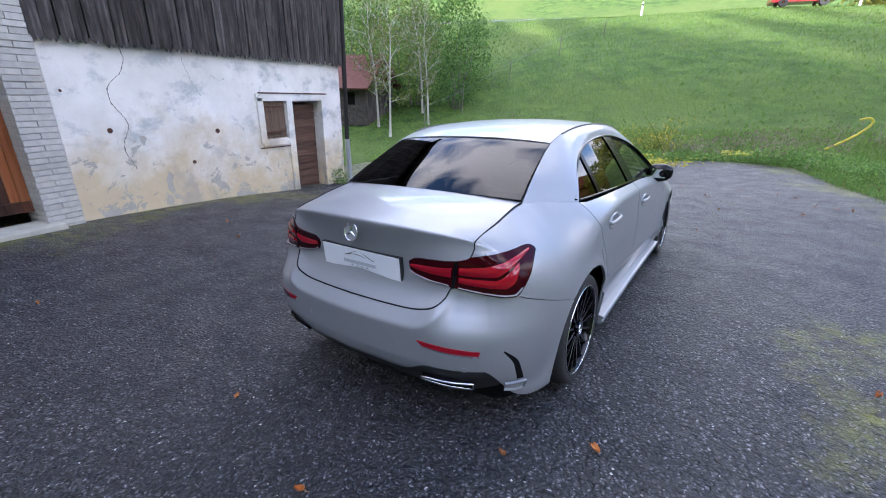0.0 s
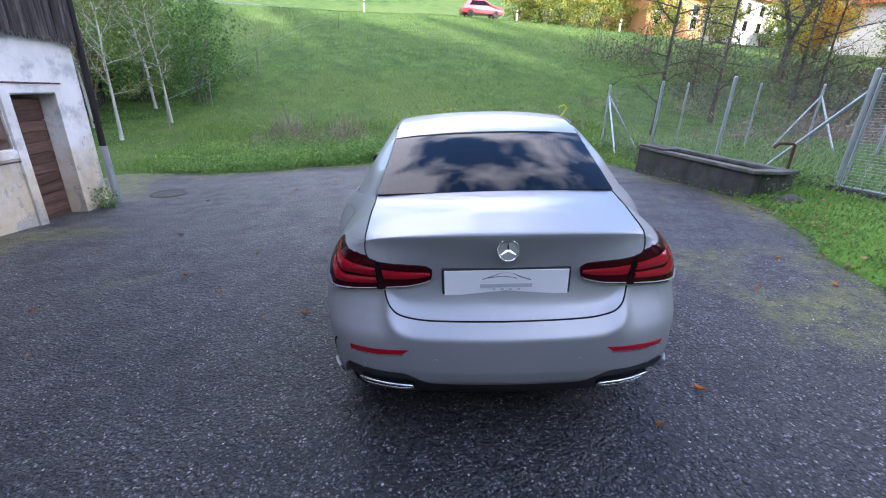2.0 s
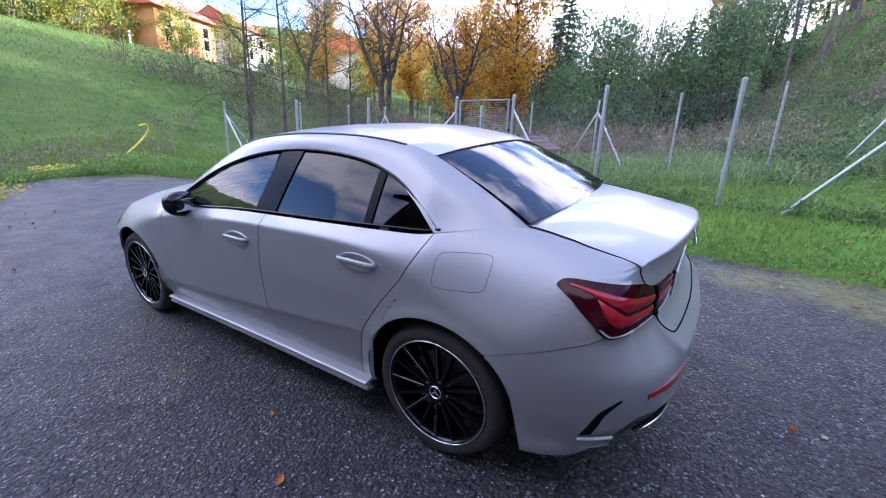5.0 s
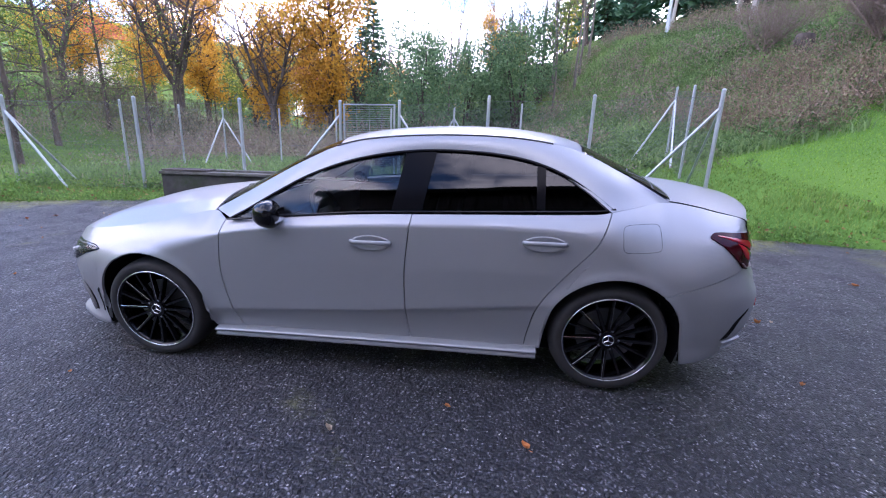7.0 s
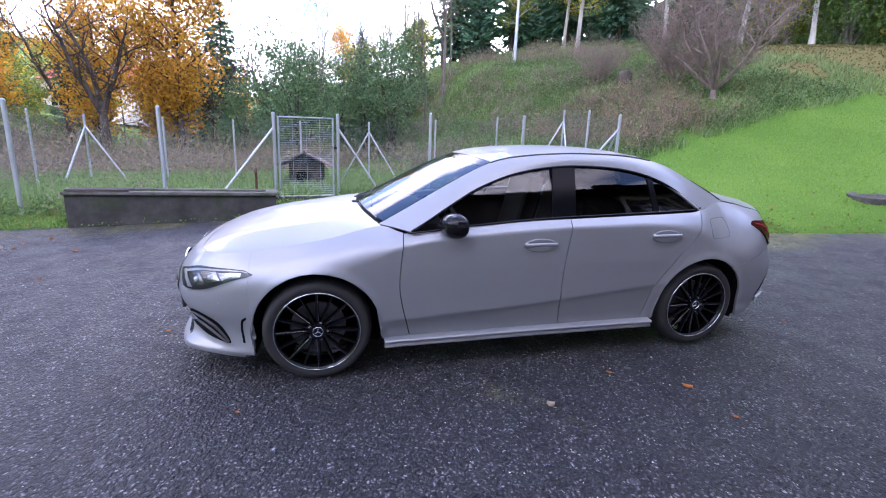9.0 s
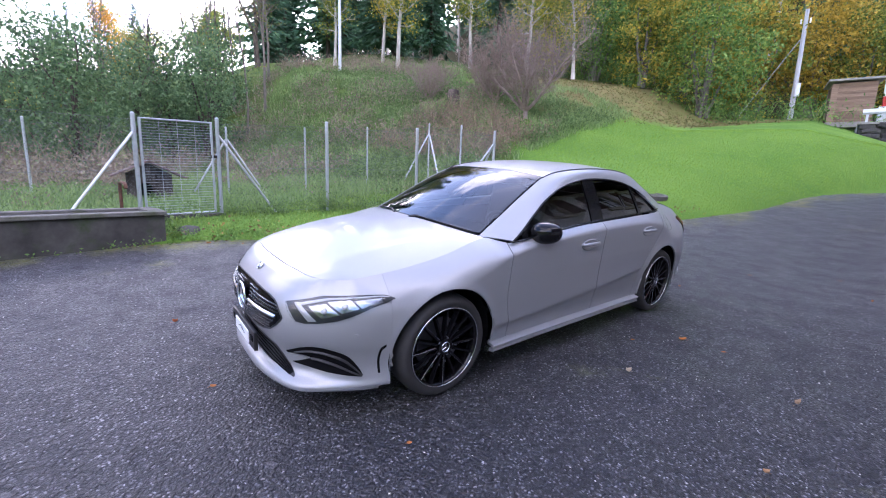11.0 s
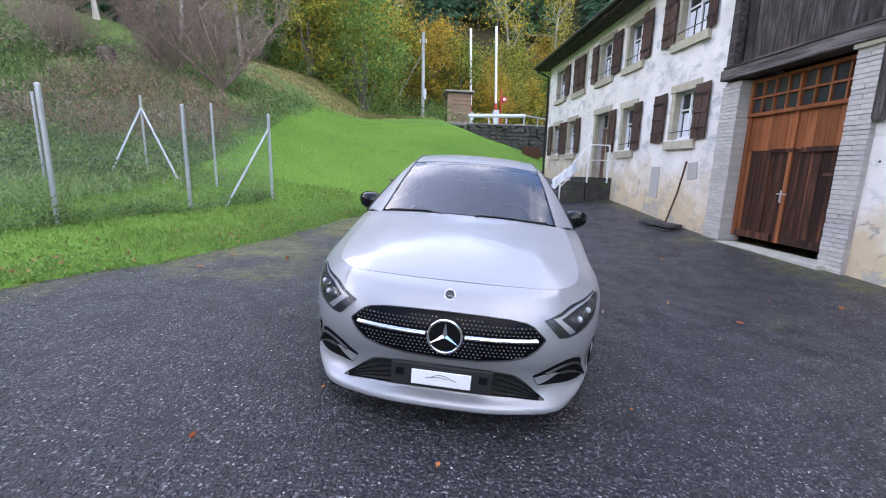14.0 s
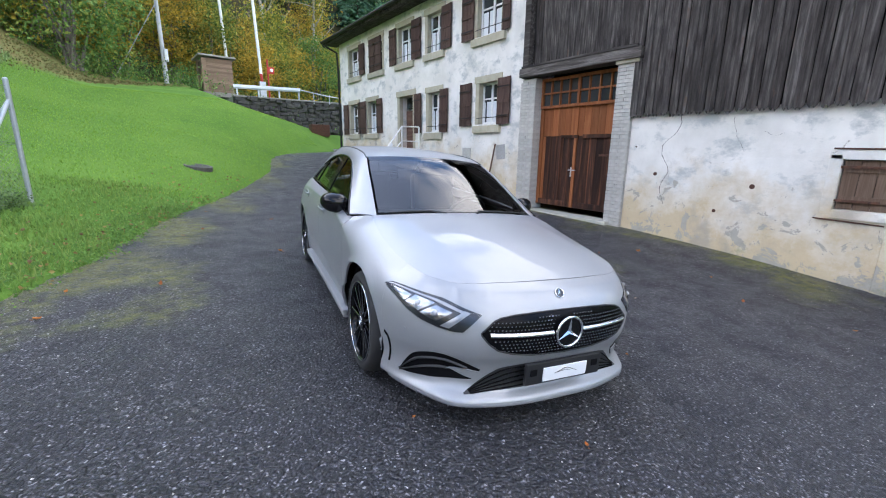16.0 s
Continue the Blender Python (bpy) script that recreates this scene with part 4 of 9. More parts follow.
lo = joined(span([R(0.316, 0.840), R(0.335, 0.813), R(0.416, 0.793), R(0.49, 0.786), R(0.556, 0.779)]), span([R(0.556, 0.779), R(0.62, 0.771), R(0.70, 0.760), S(-2.055, 0.753), S(-2.03, 0.760), S(-1.985, 0.803), S(-1.90, 0.875), S(-1.834, 0.914)]))
hi = joined(span([R(0.314, 0.866), R(0.345, 0.884), R(0.42, 0.889), R(0.50, 0.893), R(0.576, 0.899)]), span([R(0.576, 0.899), R(0.62, 0.909), R(0.662, 0.920), S(-1.97, 0.934), S(-1.90, 0.938), S(-1.855, 0.936), S(-1.834, 0.922)]))
for ob in patch("tail_lamp", between(lo, hi), 60, 12, M_reddark, car, 0.011, 0.014, "dark red tail lamp with bright bars", -1):
    sign = 1 if sum(v.co.x for v in ob.data.vertices) > 0 else -1
    bar = between(lo, hi)

    def strip(name, mat, run_lo, run_hi, out, label="", n=18, m=5):
        """A raised piece between two runs of (u, v) inside the lamp."""
        rows = []
        for i in range(n):
            a, b = poly(run_lo, i / (n - 1)), poly(run_hi, i / (n - 1))
            rows.append([mirror(body(*bar(lerp(a[0], b[0], q / (m - 1)), lerp(a[1], b[1], q / (m - 1))), out + 0.004 * math.sin(math.pi * q / (m - 1))), sign) for q in range(m)])
        part(name, shell_bm(rows, 0.004, flip=(sign < 0)), mat, ob, label)
    # broad bar over both parts, with a hooked lower bar on the wing
    strip("light_bar", M_red, [(0.06, 0.36), (0.20, 0.34), (0.395, 0.36)], [(0.07, 0.60), (0.20, 0.66), (0.395, 0.74)], 0.0135, "bright red light bar")
    strip("light_bar", M_red, [(0.435, 0.50), (0.60, 0.50), (0.72, 0.56), (0.90, 0.67)], [(0.435, 0.76), (0.60, 0.75), (0.72, 0.75), (0.91, 0.78)], 0.0135, "bright red light bar")
    strip("light_bar", M_red, [(0.435, 0.22), (0.55, 0.22), (0.66, 0.24), (0.72, 0.34)], [(0.435, 0.42), (0.55, 0.43), (0.64, 0.46), (0.78, 0.56)], 0.0135, "bright red light bar")
    strip("reversing_strip", M_lampwhite, [(0.435, 0.03), (0.55, 0.03), (0.66, 0.03)], [(0.435, 0.065), (0.55, 0.07), (0.65, 0.065)], 0.0125, "clear reversing strip")
    strip("reversing_strip", M_lampwhite, [(0.10, 0.05), (0.25, 0.03), (0.395, 0.03)], [(0.10, 0.07), (0.25, 0.06), (0.395, 0.07)], 0.0135, "clear reversing strip")
    strip("lamp_gap", M_dark, [(0.412, 0.0), (0.412, 1.0)], [(0.424, 0.0), (0.424, 1.0)], 0.0125, "", 9, 3)

def faceted(points):
    """A run of straight stretches with barely rounded corners."""
    run = []
    for a, b in zip(points, points[1:]):
        run += [(lerp(a[0], b[0], k / 8), lerp(a[1], b[1], k / 8)) for k in range(8)]
    run.append(points[-1])
    return lambda t: poly(run, t)


# head lamps
M_lampgrey = material("lamp_housing", (0.055, 0.057, 0.062), 0.25, 0.4)
M_dish = material("lamp_dish", (0.33, 0.345, 0.37), 0.22, 0.9)
lo = faceted([F(0.562, 0.556), F(0.60, 0.551), F(0.66, 0.559), F(0.725, 0.578), S(1.93, 0.608), S(1.84, 0.648), S(1.715, 0.686)])
hi = faceted([F(0.488, 0.646), F(0.60, 0.677), F(0.68, 0.697), S(1.93, 0.706), S(1.85, 0.709), S(1.76, 0.708), S(1.712, 0.692)])
for ob in patch("head_lamp", between(lo, hi), 34, 10, M_lampgrey, car, 0.003, 0.010, "swept head lamp with clear cover"):
    sign = 1 if sum(v.co.x for v in ob.data.vertices) > 0 else -1
    bar = between(lo, hi)
    for u0, u1, v0, v1, nm, mt in ((0.10, 0.16, 0.10, 0.92, "daylight_bar", M_daylight), (0.14, 0.93, 0.80, 0.90, "daylight_bar", M_daylight), (0.22, 0.40, 0.20, 0.70, "reflector", M_dish), (0.43, 0.62, 0.22, 0.74, "reflector", M_dish), (0.64, 0.86, 0.20, 0.66, "reflector", M_dish)):
        rows = [[mirror(body(*bar(lerp(u0, u1, i / 12), lerp(v0, v1, j / 5)), 0.006 + 0.003 * math.sin(math.pi * i / 12) * math.sin(math.pi * j / 5)), sign) for j in range(6)] for i in range(13)]
        part(nm, shell_bm(rows, 0.003, flip=(sign > 0)), mt, ob)
    for k in (0.31, 0.52):
        p = mirror(body(*bar(k, 0.45), 0.004), sign)
        bm = bmesh.new()
        bmesh.ops.create_uvsphere(bm, u_segments=16, v_segments=8, radius=0.017, matrix=Matrix.Translation(p))
        part("lens", bm, M_daylight, ob, smooth=True)
    rows = [[mirror(body(*bar(i / 29, j / 8), 0.016 * (0.5 + 0.5 * math.sin(math.pi * j / 8))), sign) for j in range(9)] for i in range(30)]
    part("lamp_cover", shell_bm(rows, 0.002, flip=(sign > 0)), M_cover, ob, "clear lamp cover")

# grille
glo = faceted([F(0.0, 0.428), F(0.18, 0.434), F(0.32, 0.452), F(0.40, 0.474), F(0.45, 0.512), F(0.484, 0.552)])
ghi = faceted([F(0.0, 0.655), F(0.18, 0.653), F(0.32, 0.646), F(0.395, 0.634), F(0.43, 0.618), F(0.486, 0.562)])
gfn = between(glo, ghi)
rows = [[mirror(body(*gfn(abs(w), j / 10), 0.003), 1 if w >= 0 else -1) for j in range(11)] for w in (lerp(-1, 1, i / 50) for i in range(51))]
grille = part("grille", shell_bm(rows, 0.010, flip=True), M_pillar, car, "black grille set with small bright pins")
rim = [mirror(body(*gfn(k / 30, 1.0), 0.004), -1) for k in range(30, -1, -1)] + [mirror(body(*gfn(k / 30, 1.0), 0.004), 1) for k in range(1, 31)] + [mirror(body(*gfn(k / 30, 0.0), 0.004), 1) for k in range(30, -1, -1)] + [mirror(body(*gfn(k / 30, 0.0), 0.004), -1) for k in range(1, 31)]
part("grille_rim", tube_bm(rim, 0.004, 6, True), M_plastic, grille, smooth=True)
bm = bmesh.new()
for r in range(13):
    z = 0.438 + 0.0175 * r
    for k in range(-23, 24):
        x = 0.0205 * (k + 0.5 * (r % 2))
        t = abs(x) / 0.484
        if t > 0.97:
            continue
        zl = lerp(0.428, 0.460, min(1, t / 0.76)) + 0.10 * max(0, t - 0.76) / 0.24
        zh = lerp(0.652, 0.630, min(1, t / 0.89)) - 0.064 * max(0, t - 0.89) / 0.11
        if zl + 0.012 < z < zh - 0.012 and abs(z - 0.551) > 0.018 and math.hypot(x, z - 0.55) > 0.092:
            p = mirror(body(s_front(abs(x)), z, 0.004), 1 if x >= 0 else -1)
            add_box(bm, p, (0.0080, 0.012, 0.0055))
tagged(part("pin_field", bm, M_satin, grille, "small bright grille studs"), kind="stuff")
for sign in (1, -1):
    rows = [[mirror(body(s_front(lerp(0.095, 0.445, i / 16)), lerp(0.540, 0.562, j / 4) + 0.004 * (i / 16), 0.010 + 0.010 * math.sin(math.pi * j / 4)), sign) for j in range(5)] for i in range(17)]
    part("louvre", shell_bm(rows, 0.01, flip=(sign > 0)), M_satin, grille, "satin metal louvre")


def emblem(parent, c, r, tilt, thick, ring, dish=None):
    """A bright ring with three bars on a dark dish."""
    m = Matrix.Translation(c) @ pose(0, 0, 0, tilt, 0, 0)
    e = part("badge", rod_bm((0, 0, 0), (0, 0, 0.002), r * 0.96, 32), dish or M_gloss, parent, "round badge with a bright ring")
    e.matrix_local = m
    part("badge_ring", tube_bm([(r * math.cos(a), r * math.sin(a), 0.004) for a in (2 * math.pi * k / 40 for k in range(40))], ring, 8, True), M_chrome, e, smooth=True)
    bm = bmesh.new()
    for k in range(3):
        a = radians(90 + 120 * k)
        tip = bm.verts.new((r * 0.97 * math.cos(a), r * 0.97 * math.sin(a), 0.005))
        hub = bm.verts.new((0, 0, 0.005 + thick))
        for d in (-60, 60):
            b = a + radians(d)
            sidev = bm.verts.new((r * 0.17 * math.cos(b), r * 0.17 * math.sin(b), 0.003))
            bm.faces.new((hub, tip, sidev) if d < 0 else (hub, sidev, tip))
    part("badge_bars", bm, M_chrome, e)
    return e


emblem(car, body(0.0, 0.550, 0.016), 0.082, 90, 0.010, 0.0075)
bpy.data.objects["badge"].rotation_euler.z = math.pi
emblem(car, body(0.0, 0.722, 0.004), 0.026, 52, 0.003, 0.0025, M_lampgrey)
bpy.data.objects["badge.001"].rotation_euler.z = math.pi
bpy.data.objects["badge.001"].rotation_euler.x = radians(52)
emblem(car, body(1.0, 0.966, 0.012), 0.042, 80, 0.004, 0.0035, M_paint)

# lower intake, plate holder and plates
ilo = faceted([F(0.0, 0.232), F(0.2, 0.231), F(0.36, 0.227), F(0.48, 0.219), F(0.537, 0.214)])
ihi = faceted([F(0.0, 0.372), F(0.2, 0.372), F(0.33, 0.362), F(0.375, 0.350), F(0.44, 0.306), F(0.540, 0.220)])
ifn = between(ilo, ihi)
rows = [[mirror(body(*ifn(abs(w), j / 6), 0.003), 1 if w >= 0 else -1) for j in range(7)] for w in (lerp(-1, 1, i / 44) for i in range(45))]
intake = part("lower_intake", shell_bm(rows, 0.010, flip=True), M_plastic, car, "black lower air intake")
for k in range(5):
    pts = []
    for w in (lerp(-0.93, 0.93, i / 40) for i in range(41)):
        sv, z = ifn(abs(w), (k + 0.5) / 5)
        pts.append(mirror(body(sv, z, 0.006), 1 if w >= 0 else -1))
    part("intake_bar", tube_bm(pts, 0.004, 5), M_gloss, intake)
pl = body(0.0, 0.335, 0.0)
holder = part("plate_holder", box_bm((0, 2.288, 0.338), (0.50, 0.022, 0.118), None, 0.006), M_plastic, car, "dark plate holder")
for x in (-0.205, 0.205):
    part("recess", box_bm((x, 2.300, 0.348), (0.042, 0.006, 0.036), None, 0.002), M_dark, holder)
plate = part("front_plate", box_bm((0, 2.303, 0.330), (0.292, 0.008, 0.076), None, 0.003), M_platewhite, car, "white dealer plate with a dark line drawing")
def car_line(parent, c, w, facing):
    run = rounded([(-0.5, -0.05), (-0.30, 0.10), (-0.10, 0.28), (0.12, 0.26), (0.28, 0.08), (0.5, -0.10)], 24)
    part("drawn_line", tube_bm([(c[0] + facing * w * a, c[1], c[2] + w * 0.42 * b) for a, b in run], w * 0.010, 5), M_plastic, parent)
    run = rounded([(-0.38, 0.02), (-0.12, 0.10), (0.10, 0.05), (0.22, -0.02)], 16)
    part("drawn_line", tube_bm([(c[0] + facing * w * a, c[1], c[2] + w * 0.42 * b) for a, b in run], w * 0.008, 5), M_plastic, parent)
car_line(plate, (0, 2.3085, 0.334), 0.15, -1)
rear_frame = part("rear_plate_frame", box_bm((0, -2.163, 0.806), (0.532, 0.016, 0.140), Matrix.Rotation(radians(4), 3, "X"), 0.004), M_plastic, car, "black plate frame")
rplate = part("rear_plate", box_bm((0, -2.174, 0.813), (0.512, 0.006, 0.112), Matrix.Rotation(radians(4), 3, "X"), 0.002), M_platewhite, rear_frame, "white dealer plate with a dark line drawing")
car_line(rplate, (0.0, -2.1785, 0.833), 0.20, 1)
M_greybar = material("grey_print", (0.42, 0.43, 0.46), 0.5)
part("print_bar", box_bm((0, -2.1776, 0.800), (0.215, 0.002, 0.017)), M_greybar, rplate)
for k in range(4):
    part("print_bar", box_bm((-0.05 + 0.034 * k, -2.1772, 0.783), (0.012, 0.002, 0.008)), M_greybar, rplate)
part("print_bar", box_bm((0.0, -2.172, 0.744), (0.20, 0.002, 0.009)), M_platewhite, rear_frame)

# corner vents at the front with painted blades
vlo = faceted([F(0.512, 0.286), F(0.60, 0.277), F(0.69, 0.260), S(1.95, 0.247), S(1.89, 0.243)])
vhi = span([F(0.470, 0.345), F(0.530, 0.375), F(0.590, 0.404), F(0.640, 0.417), F(0.690, 0.410), S(1.965, 0.370), S(1.91, 0.300), S(1.885, 0.252)])
for ob in patch("corner_vent", between(vlo, vhi), 30, 9, M_dark, car, 0.003, 0.008, "black corner vent with fins"):
    sign = 1 if sum(v.co.x for v in ob.data.vertices) > 0 else -1
    bar = between(vlo, vhi)
    for u0, v0, v1 in ((0.30, 0.40, 0.50), (0.12, 0.74, 0.84)):
        rows = [[mirror(body(*bar(lerp(u0, 0.97, i / 14), lerp(v0, v1, j / 3)), 0.006 + 0.016 * math.sin(math.pi * j / 3)), sign) for j in range(4)] for i in range(15)]
        part("vent_fin", shell_bm(rows, 0.006, flip=(sign > 0)), M_plastic, ob)
    # painted wedge that splits the inner end into two points
    rows = [[mirror(body(*bar(lerp(-0.01, 0.30, i / 10), 0.47 + (j / 3 - 0.5) * 0.72 * (1 - i / 10)), 0.008), sign) for j in range(4)] for i in range(11)]
    part("vent_blade", shell_bm(rows, 0.006, flip=(sign > 0)), M_paint, ob, "painted blade")
patch("wheel_slot", between(span([S(1.806, 0.258), S(1.812, 0.34), S(1.797, 0.412), S(1.768, 0.434)]), span([S(1.793, 0.258), S(1.799, 0.34), S(1.786, 0.402), S(1.766, 0.420)])), 10, 3, M_dark, car, 0.003, 0.003, "", -1)
# front lip
lip = []
for w in (lerp(-1, 1, i / 50) for i in range(51)):
    sv = lerp(0, s_of(1.80), abs(w))
    lip.append([mirror(body(sv, z, o), 1 if w >= 0 else -1) for z, o in ((0.140, -0.03), (0.144, 0.004), (0.152, 0.009), (0.164, 0.008), (0.176, 0.002))])
part("front_lip", shell_bm(lip, 0.006, flip=True), M_paint, car)
part("lip_edge", tube_bm([r[1] - Vector((0, 0, 0.006)) for r in lip], 0.006, 6), M_plastic, car)

# rear valance, pipes, reflectors, side slots
def val(u, v):
    s = lerp(1.0, s_rear(0.76), abs(u))
    px = plan_at(s)[0][0]
    top = lerp(0.372, 0.440, step(0.30, 0.46, px)) - 0.06 * step(0.66, 0.80, px)
    p = body(s, lerp(0.225 + 0.10 * step(0.5, 0.78, px), top, v), -0.012)
    return mirror(p, 1 if u >= 0 else -1)
part("rear_valance", shell_bm([[val(lerp(-1, 1, i / 50), j / 8) for j in range(9)] for i in range(51)], 0.02), M_plastic, car, "black lower valance")
for sign in (1, -1):
    def tip_pt(u, v, o=0.0):
        x = lerp(0.410, 0.655, u)
        s = s_rear(x)
        p = body(s, lerp(lerp(0.330, 0.316, u), lerp(0.352, 0.362, u), v), o)
        return mirror(p, sign)
    ring = [tip_pt(k / 10, 1, 0.012) for k in range(11)] + [tip_pt(1, 1 - k / 4, 0.012) for k in range(1, 5)] + [tip_pt(1 - k / 10, 0, 0.012) for k in range(1, 11)] + [tip_pt(0, k / 4, 0.012) for k in range(1, 4)]
    e = part("exhaust_trim", tube_bm(ring, 0.006, 8, True), M_chrome, car, "chrome exhaust trim", True)
    part("exhaust_insert", shell_bm([[tip_pt(i / 10, j / 3, 0.002) for j in range(4)] for i in range(11)], 0.01, flip=(sign < 0)), M_dark, e)
    part("exhaust_bar", tube_bm([tip_pt(0.08 + 0.84 * k / 8, 0.5, 0.008) for k in range(9)], 0.004, 6), M_gloss, e)
patch("rear_reflector", between(span([R(0.440, 0.530), R(0.55, 0.520), R(0.672, 0.512)]), span([R(0.410, 0.552), R(0.55, 0.543), R(0.678, 0.532)])), 14, 3, M_red, car, 0.004, 0.005, "narrow red reflector", -1)
patch("reflector_edge", between(span([R(0.434, 0.523), R(0.55, 0.513), R(0.676, 0.505)]), span([R(0.436, 0.530), R(0.55, 0.520), R(0.674, 0.512)])), 14, 2, M_chrome, car, 0.003, 0.004, "", -1)
patch("rear_slot", between(span([S(-1.981, 0.340), S(-2.008, 0.400), S(-2.040, 0.468), S(-2.100, 0.528)]), span([S(-2.022, 0.350), S(-2.042, 0.405), S(-2.060, 0.458), S(-2.104, 0.522)])), 18, 3, M_dark, car, 0.001, 0.003, "dark curved slot", -1)
patch("slot_lip", between(span([S(-1.985, 0.296), S(-2.030, 0.300), S(-2.085, 0.318)]), span([S(-1.976, 0.338), S(-2.025, 0.348), S(-2.090, 0.362)])), 16, 5, M_paint, car, 0.010, 0.012, "painted lip under the slot", -1)
for x, z in ((0.30, 0.50), (0.66, 0.50), (0.62, 0.44)):
    for sign in (1, -1):
        p = mirror(body(s_rear(x), z, 0.001), sign)
        q = mirror(body(s_rear(x), z, 0.004), sign)
        part("parking_sensor", rod_bm(p, q, 0.011, 16), M_paint, car)
for y, z in ((1.92, 0.50),):
    for sign in (1, -1):
        p, q = mirror(body(s_of(y), z, 0.001), sign), mirror(body(s_of(y), z, 0.004), sign)
        part("parking_sensor", rod_bm(p, q, 0.011, 16), M_paint, car)

# door mirrors
for sign in (1, -1):
    bm = bmesh.new()
    bmesh.ops.create_uvsphere(bm, u_segments=24, v_segments=14, radius=1)
    for q in bm.verts:
        x, y, z = q.co
        f = math.copysign(abs(x) ** 0.8, x)
        q.co = Vector((sign * (0.885 + 0.104 * f), 0.530 + 0.095 * y * (1.0 if y > 0 else 0.60) - 0.020 * f, 0.968 + 0.078 * math.copysign(abs(z) ** 0.85, z) * (1 - 0.12 * f) + 0.010 * f))
    mir = part("door_mirror", bm, M_gloss, car, "gloss black door mirror", True)
    part("mirror_glass", box_bm((sign * 0.882, 0.476, 0.968), (0.112, 0.006, 0.074), None, 0.002), M_chrome, mir)
    part("mirror_foot", tube_bm([(sign * 0.790, 0.57, 0.935), (sign * 0.83, 0.55, 0.938), (sign * 0.865, 0.53, 0.950)], [0.026, 0.022, 0.026], 10), M_gloss, mir, smooth=True)
    # corner sail
# wipers resting at the foot of the windscreen
for x0, x1 in ((-0.60, -0.10), (0.60, 0.30)):
    run = []
    for k in range(9):
        x = lerp(x0, x1, k / 8)
        e = Vector(poly(CANT, cant_u(0.962 - 0.012 * k / 8)))
        w = x / e.x
        run.append((x, e.y + 0.13 * (1 - w * w), e.z + 0.032 * (1 - abs(w) ** 2.4) + 0.004))
    wiper = part("wiper", tube_bm(run, 0.0055, 6), M_plastic, car, "black wiper blade")
    part("wiper_arm", tube_bm([run[-1], (run[-1][0] * 0.6, run[-1][1] + 0.05, run[-1][2] - 0.01)], 0.009, 6), M_plastic, wiper)
# wheels
def wheel(cx, wy, sign):
    w = part("wheel", lathe_bm([(0.247, 0.02), (0.259, 0.008), (0.287, 0.000), (0.306, 0.012), (0.319, 0.040), (0.3245, 0.075), (0.3245, 0.150), (0.319, 0.185), (0.306, 0.212), (0.285, 0.222), (0.259, 0.216), (0.247, 0.20)], 64), M_tyre, car, "black tyre on a gloss black multi-spoke rim", True)
    w.matrix_local = pose(cx, wy, WHEEL_Z) @ Matrix.Rotation(0.0 if sign < 0 else math.pi, 4, "Z")
    part("rim", lathe_bm([(0.254, 0.012), (0.251, 0.006), (0.244, 0.008), (0.236, 0.030), (0.231, 0.10), (0.233, 0.19), (0.247, 0.20), (0.254, 0.19)], 64), M_wheel, w, "gloss black rim", True)
    part("rim_edge", lathe_bm([(0.2555, 0.008), (0.254, 0.0035), (0.249, 0.003), (0.2475, 0.008)], 64), M_chrome, w, "bright machined rim edge", True)
    for k in range(16):
        spoke = bmesh.new()
        a = 2 * math.pi * k / 16
        t = Vector((0, -math.sin(a), math.cos(a)))
        d = Vector((0, math.cos(a), math.sin(a)))
        for r0, r1, w0, w1, x0, x1 in ((0.045, 0.248, 0.013, 0.0075, 0.026, 0.014),):
            vs_ = []
            for r, hw, x in ((r0, w0, x0), (r1, w1, x1)):
                for dx, e in ((0.0, -0.6), (0.0, 0.6), (0.03, 1.0), (0.03, -1.0)):
                    vs_.append(spoke.verts.new(d * r + t * hw * e + Vector((x + dx, 0, 0))))
            for f in ((0, 1, 5, 4), (1, 2, 6, 5), (2, 3, 7, 6), (3, 0, 4, 7)):
                spoke.faces.new([vs_[i] for i in f])
        bmesh.ops.recalc_face_normals(spoke, faces=spoke.faces)
        part("spoke", spoke, M_wheel, w)
    for k in range(0, 16, 2):
        edge = bmesh.new()
        a = 2 * math.pi * (k + 0.05) / 16
        d = Vector((0, math.cos(a), math.sin(a)))
        t = Vector((0, -math.sin(a), math.cos(a)))
        q = [edge.verts.new(d * r + t * e + Vector((x, 0, 0))) for r, e, x in ((0.07, 0.0042, 0.0228), (0.247, 0.0022, 0.0125), (0.247, 0.0042, 0.0135), (0.07, 0.0068, 0.0240))]
        edge.faces.new(q)
        part("spoke_edge", edge, M_satin, w)
    part("hub", rod_bm((0.016, 0, 0), (0.06, 0, 0), 0.052, 24), M_wheel, w)
    part("hub_ring", tube_bm([(0.014, 0.030 * math.cos(a), 0.030 * math.sin(a)) for a in (2 * math.pi * k / 24 for k in range(24))], 0.003, 6, True), M_satin, w)
    bm = bmesh.new()
    for k in range(3):
        a = radians(90 + 120 * k)
        add_rod(bm, (0.0145, 0, 0), (0.0145, 0.028 * math.cos(a), 0.028 * math.sin(a)), 0.004, 5, 0.001)
    part("hub_bars", bm, M_satin, w)
    for k in range(5):
        a = 2 * math.pi * (k + 0.5) / 5
        part("wheel_bolt", rod_bm((0.020, 0.055 * math.cos(a), 0.055 * math.sin(a)), (0.04, 0.055 * math.cos(a), 0.055 * math.sin(a)), 0.009, 6), M_satin, w)
    part("brake_disc", lathe_bm([(0.06, 0.085), (0.165, 0.085), (0.165, 0.105), (0.06, 0.105)], 40), M_disc, w)
    return w


for sign in (1, -1):
    for wy in WHEELS_Y:
        wheel(sign * (0.880 if wy > 0 else 0.872), wy, sign)

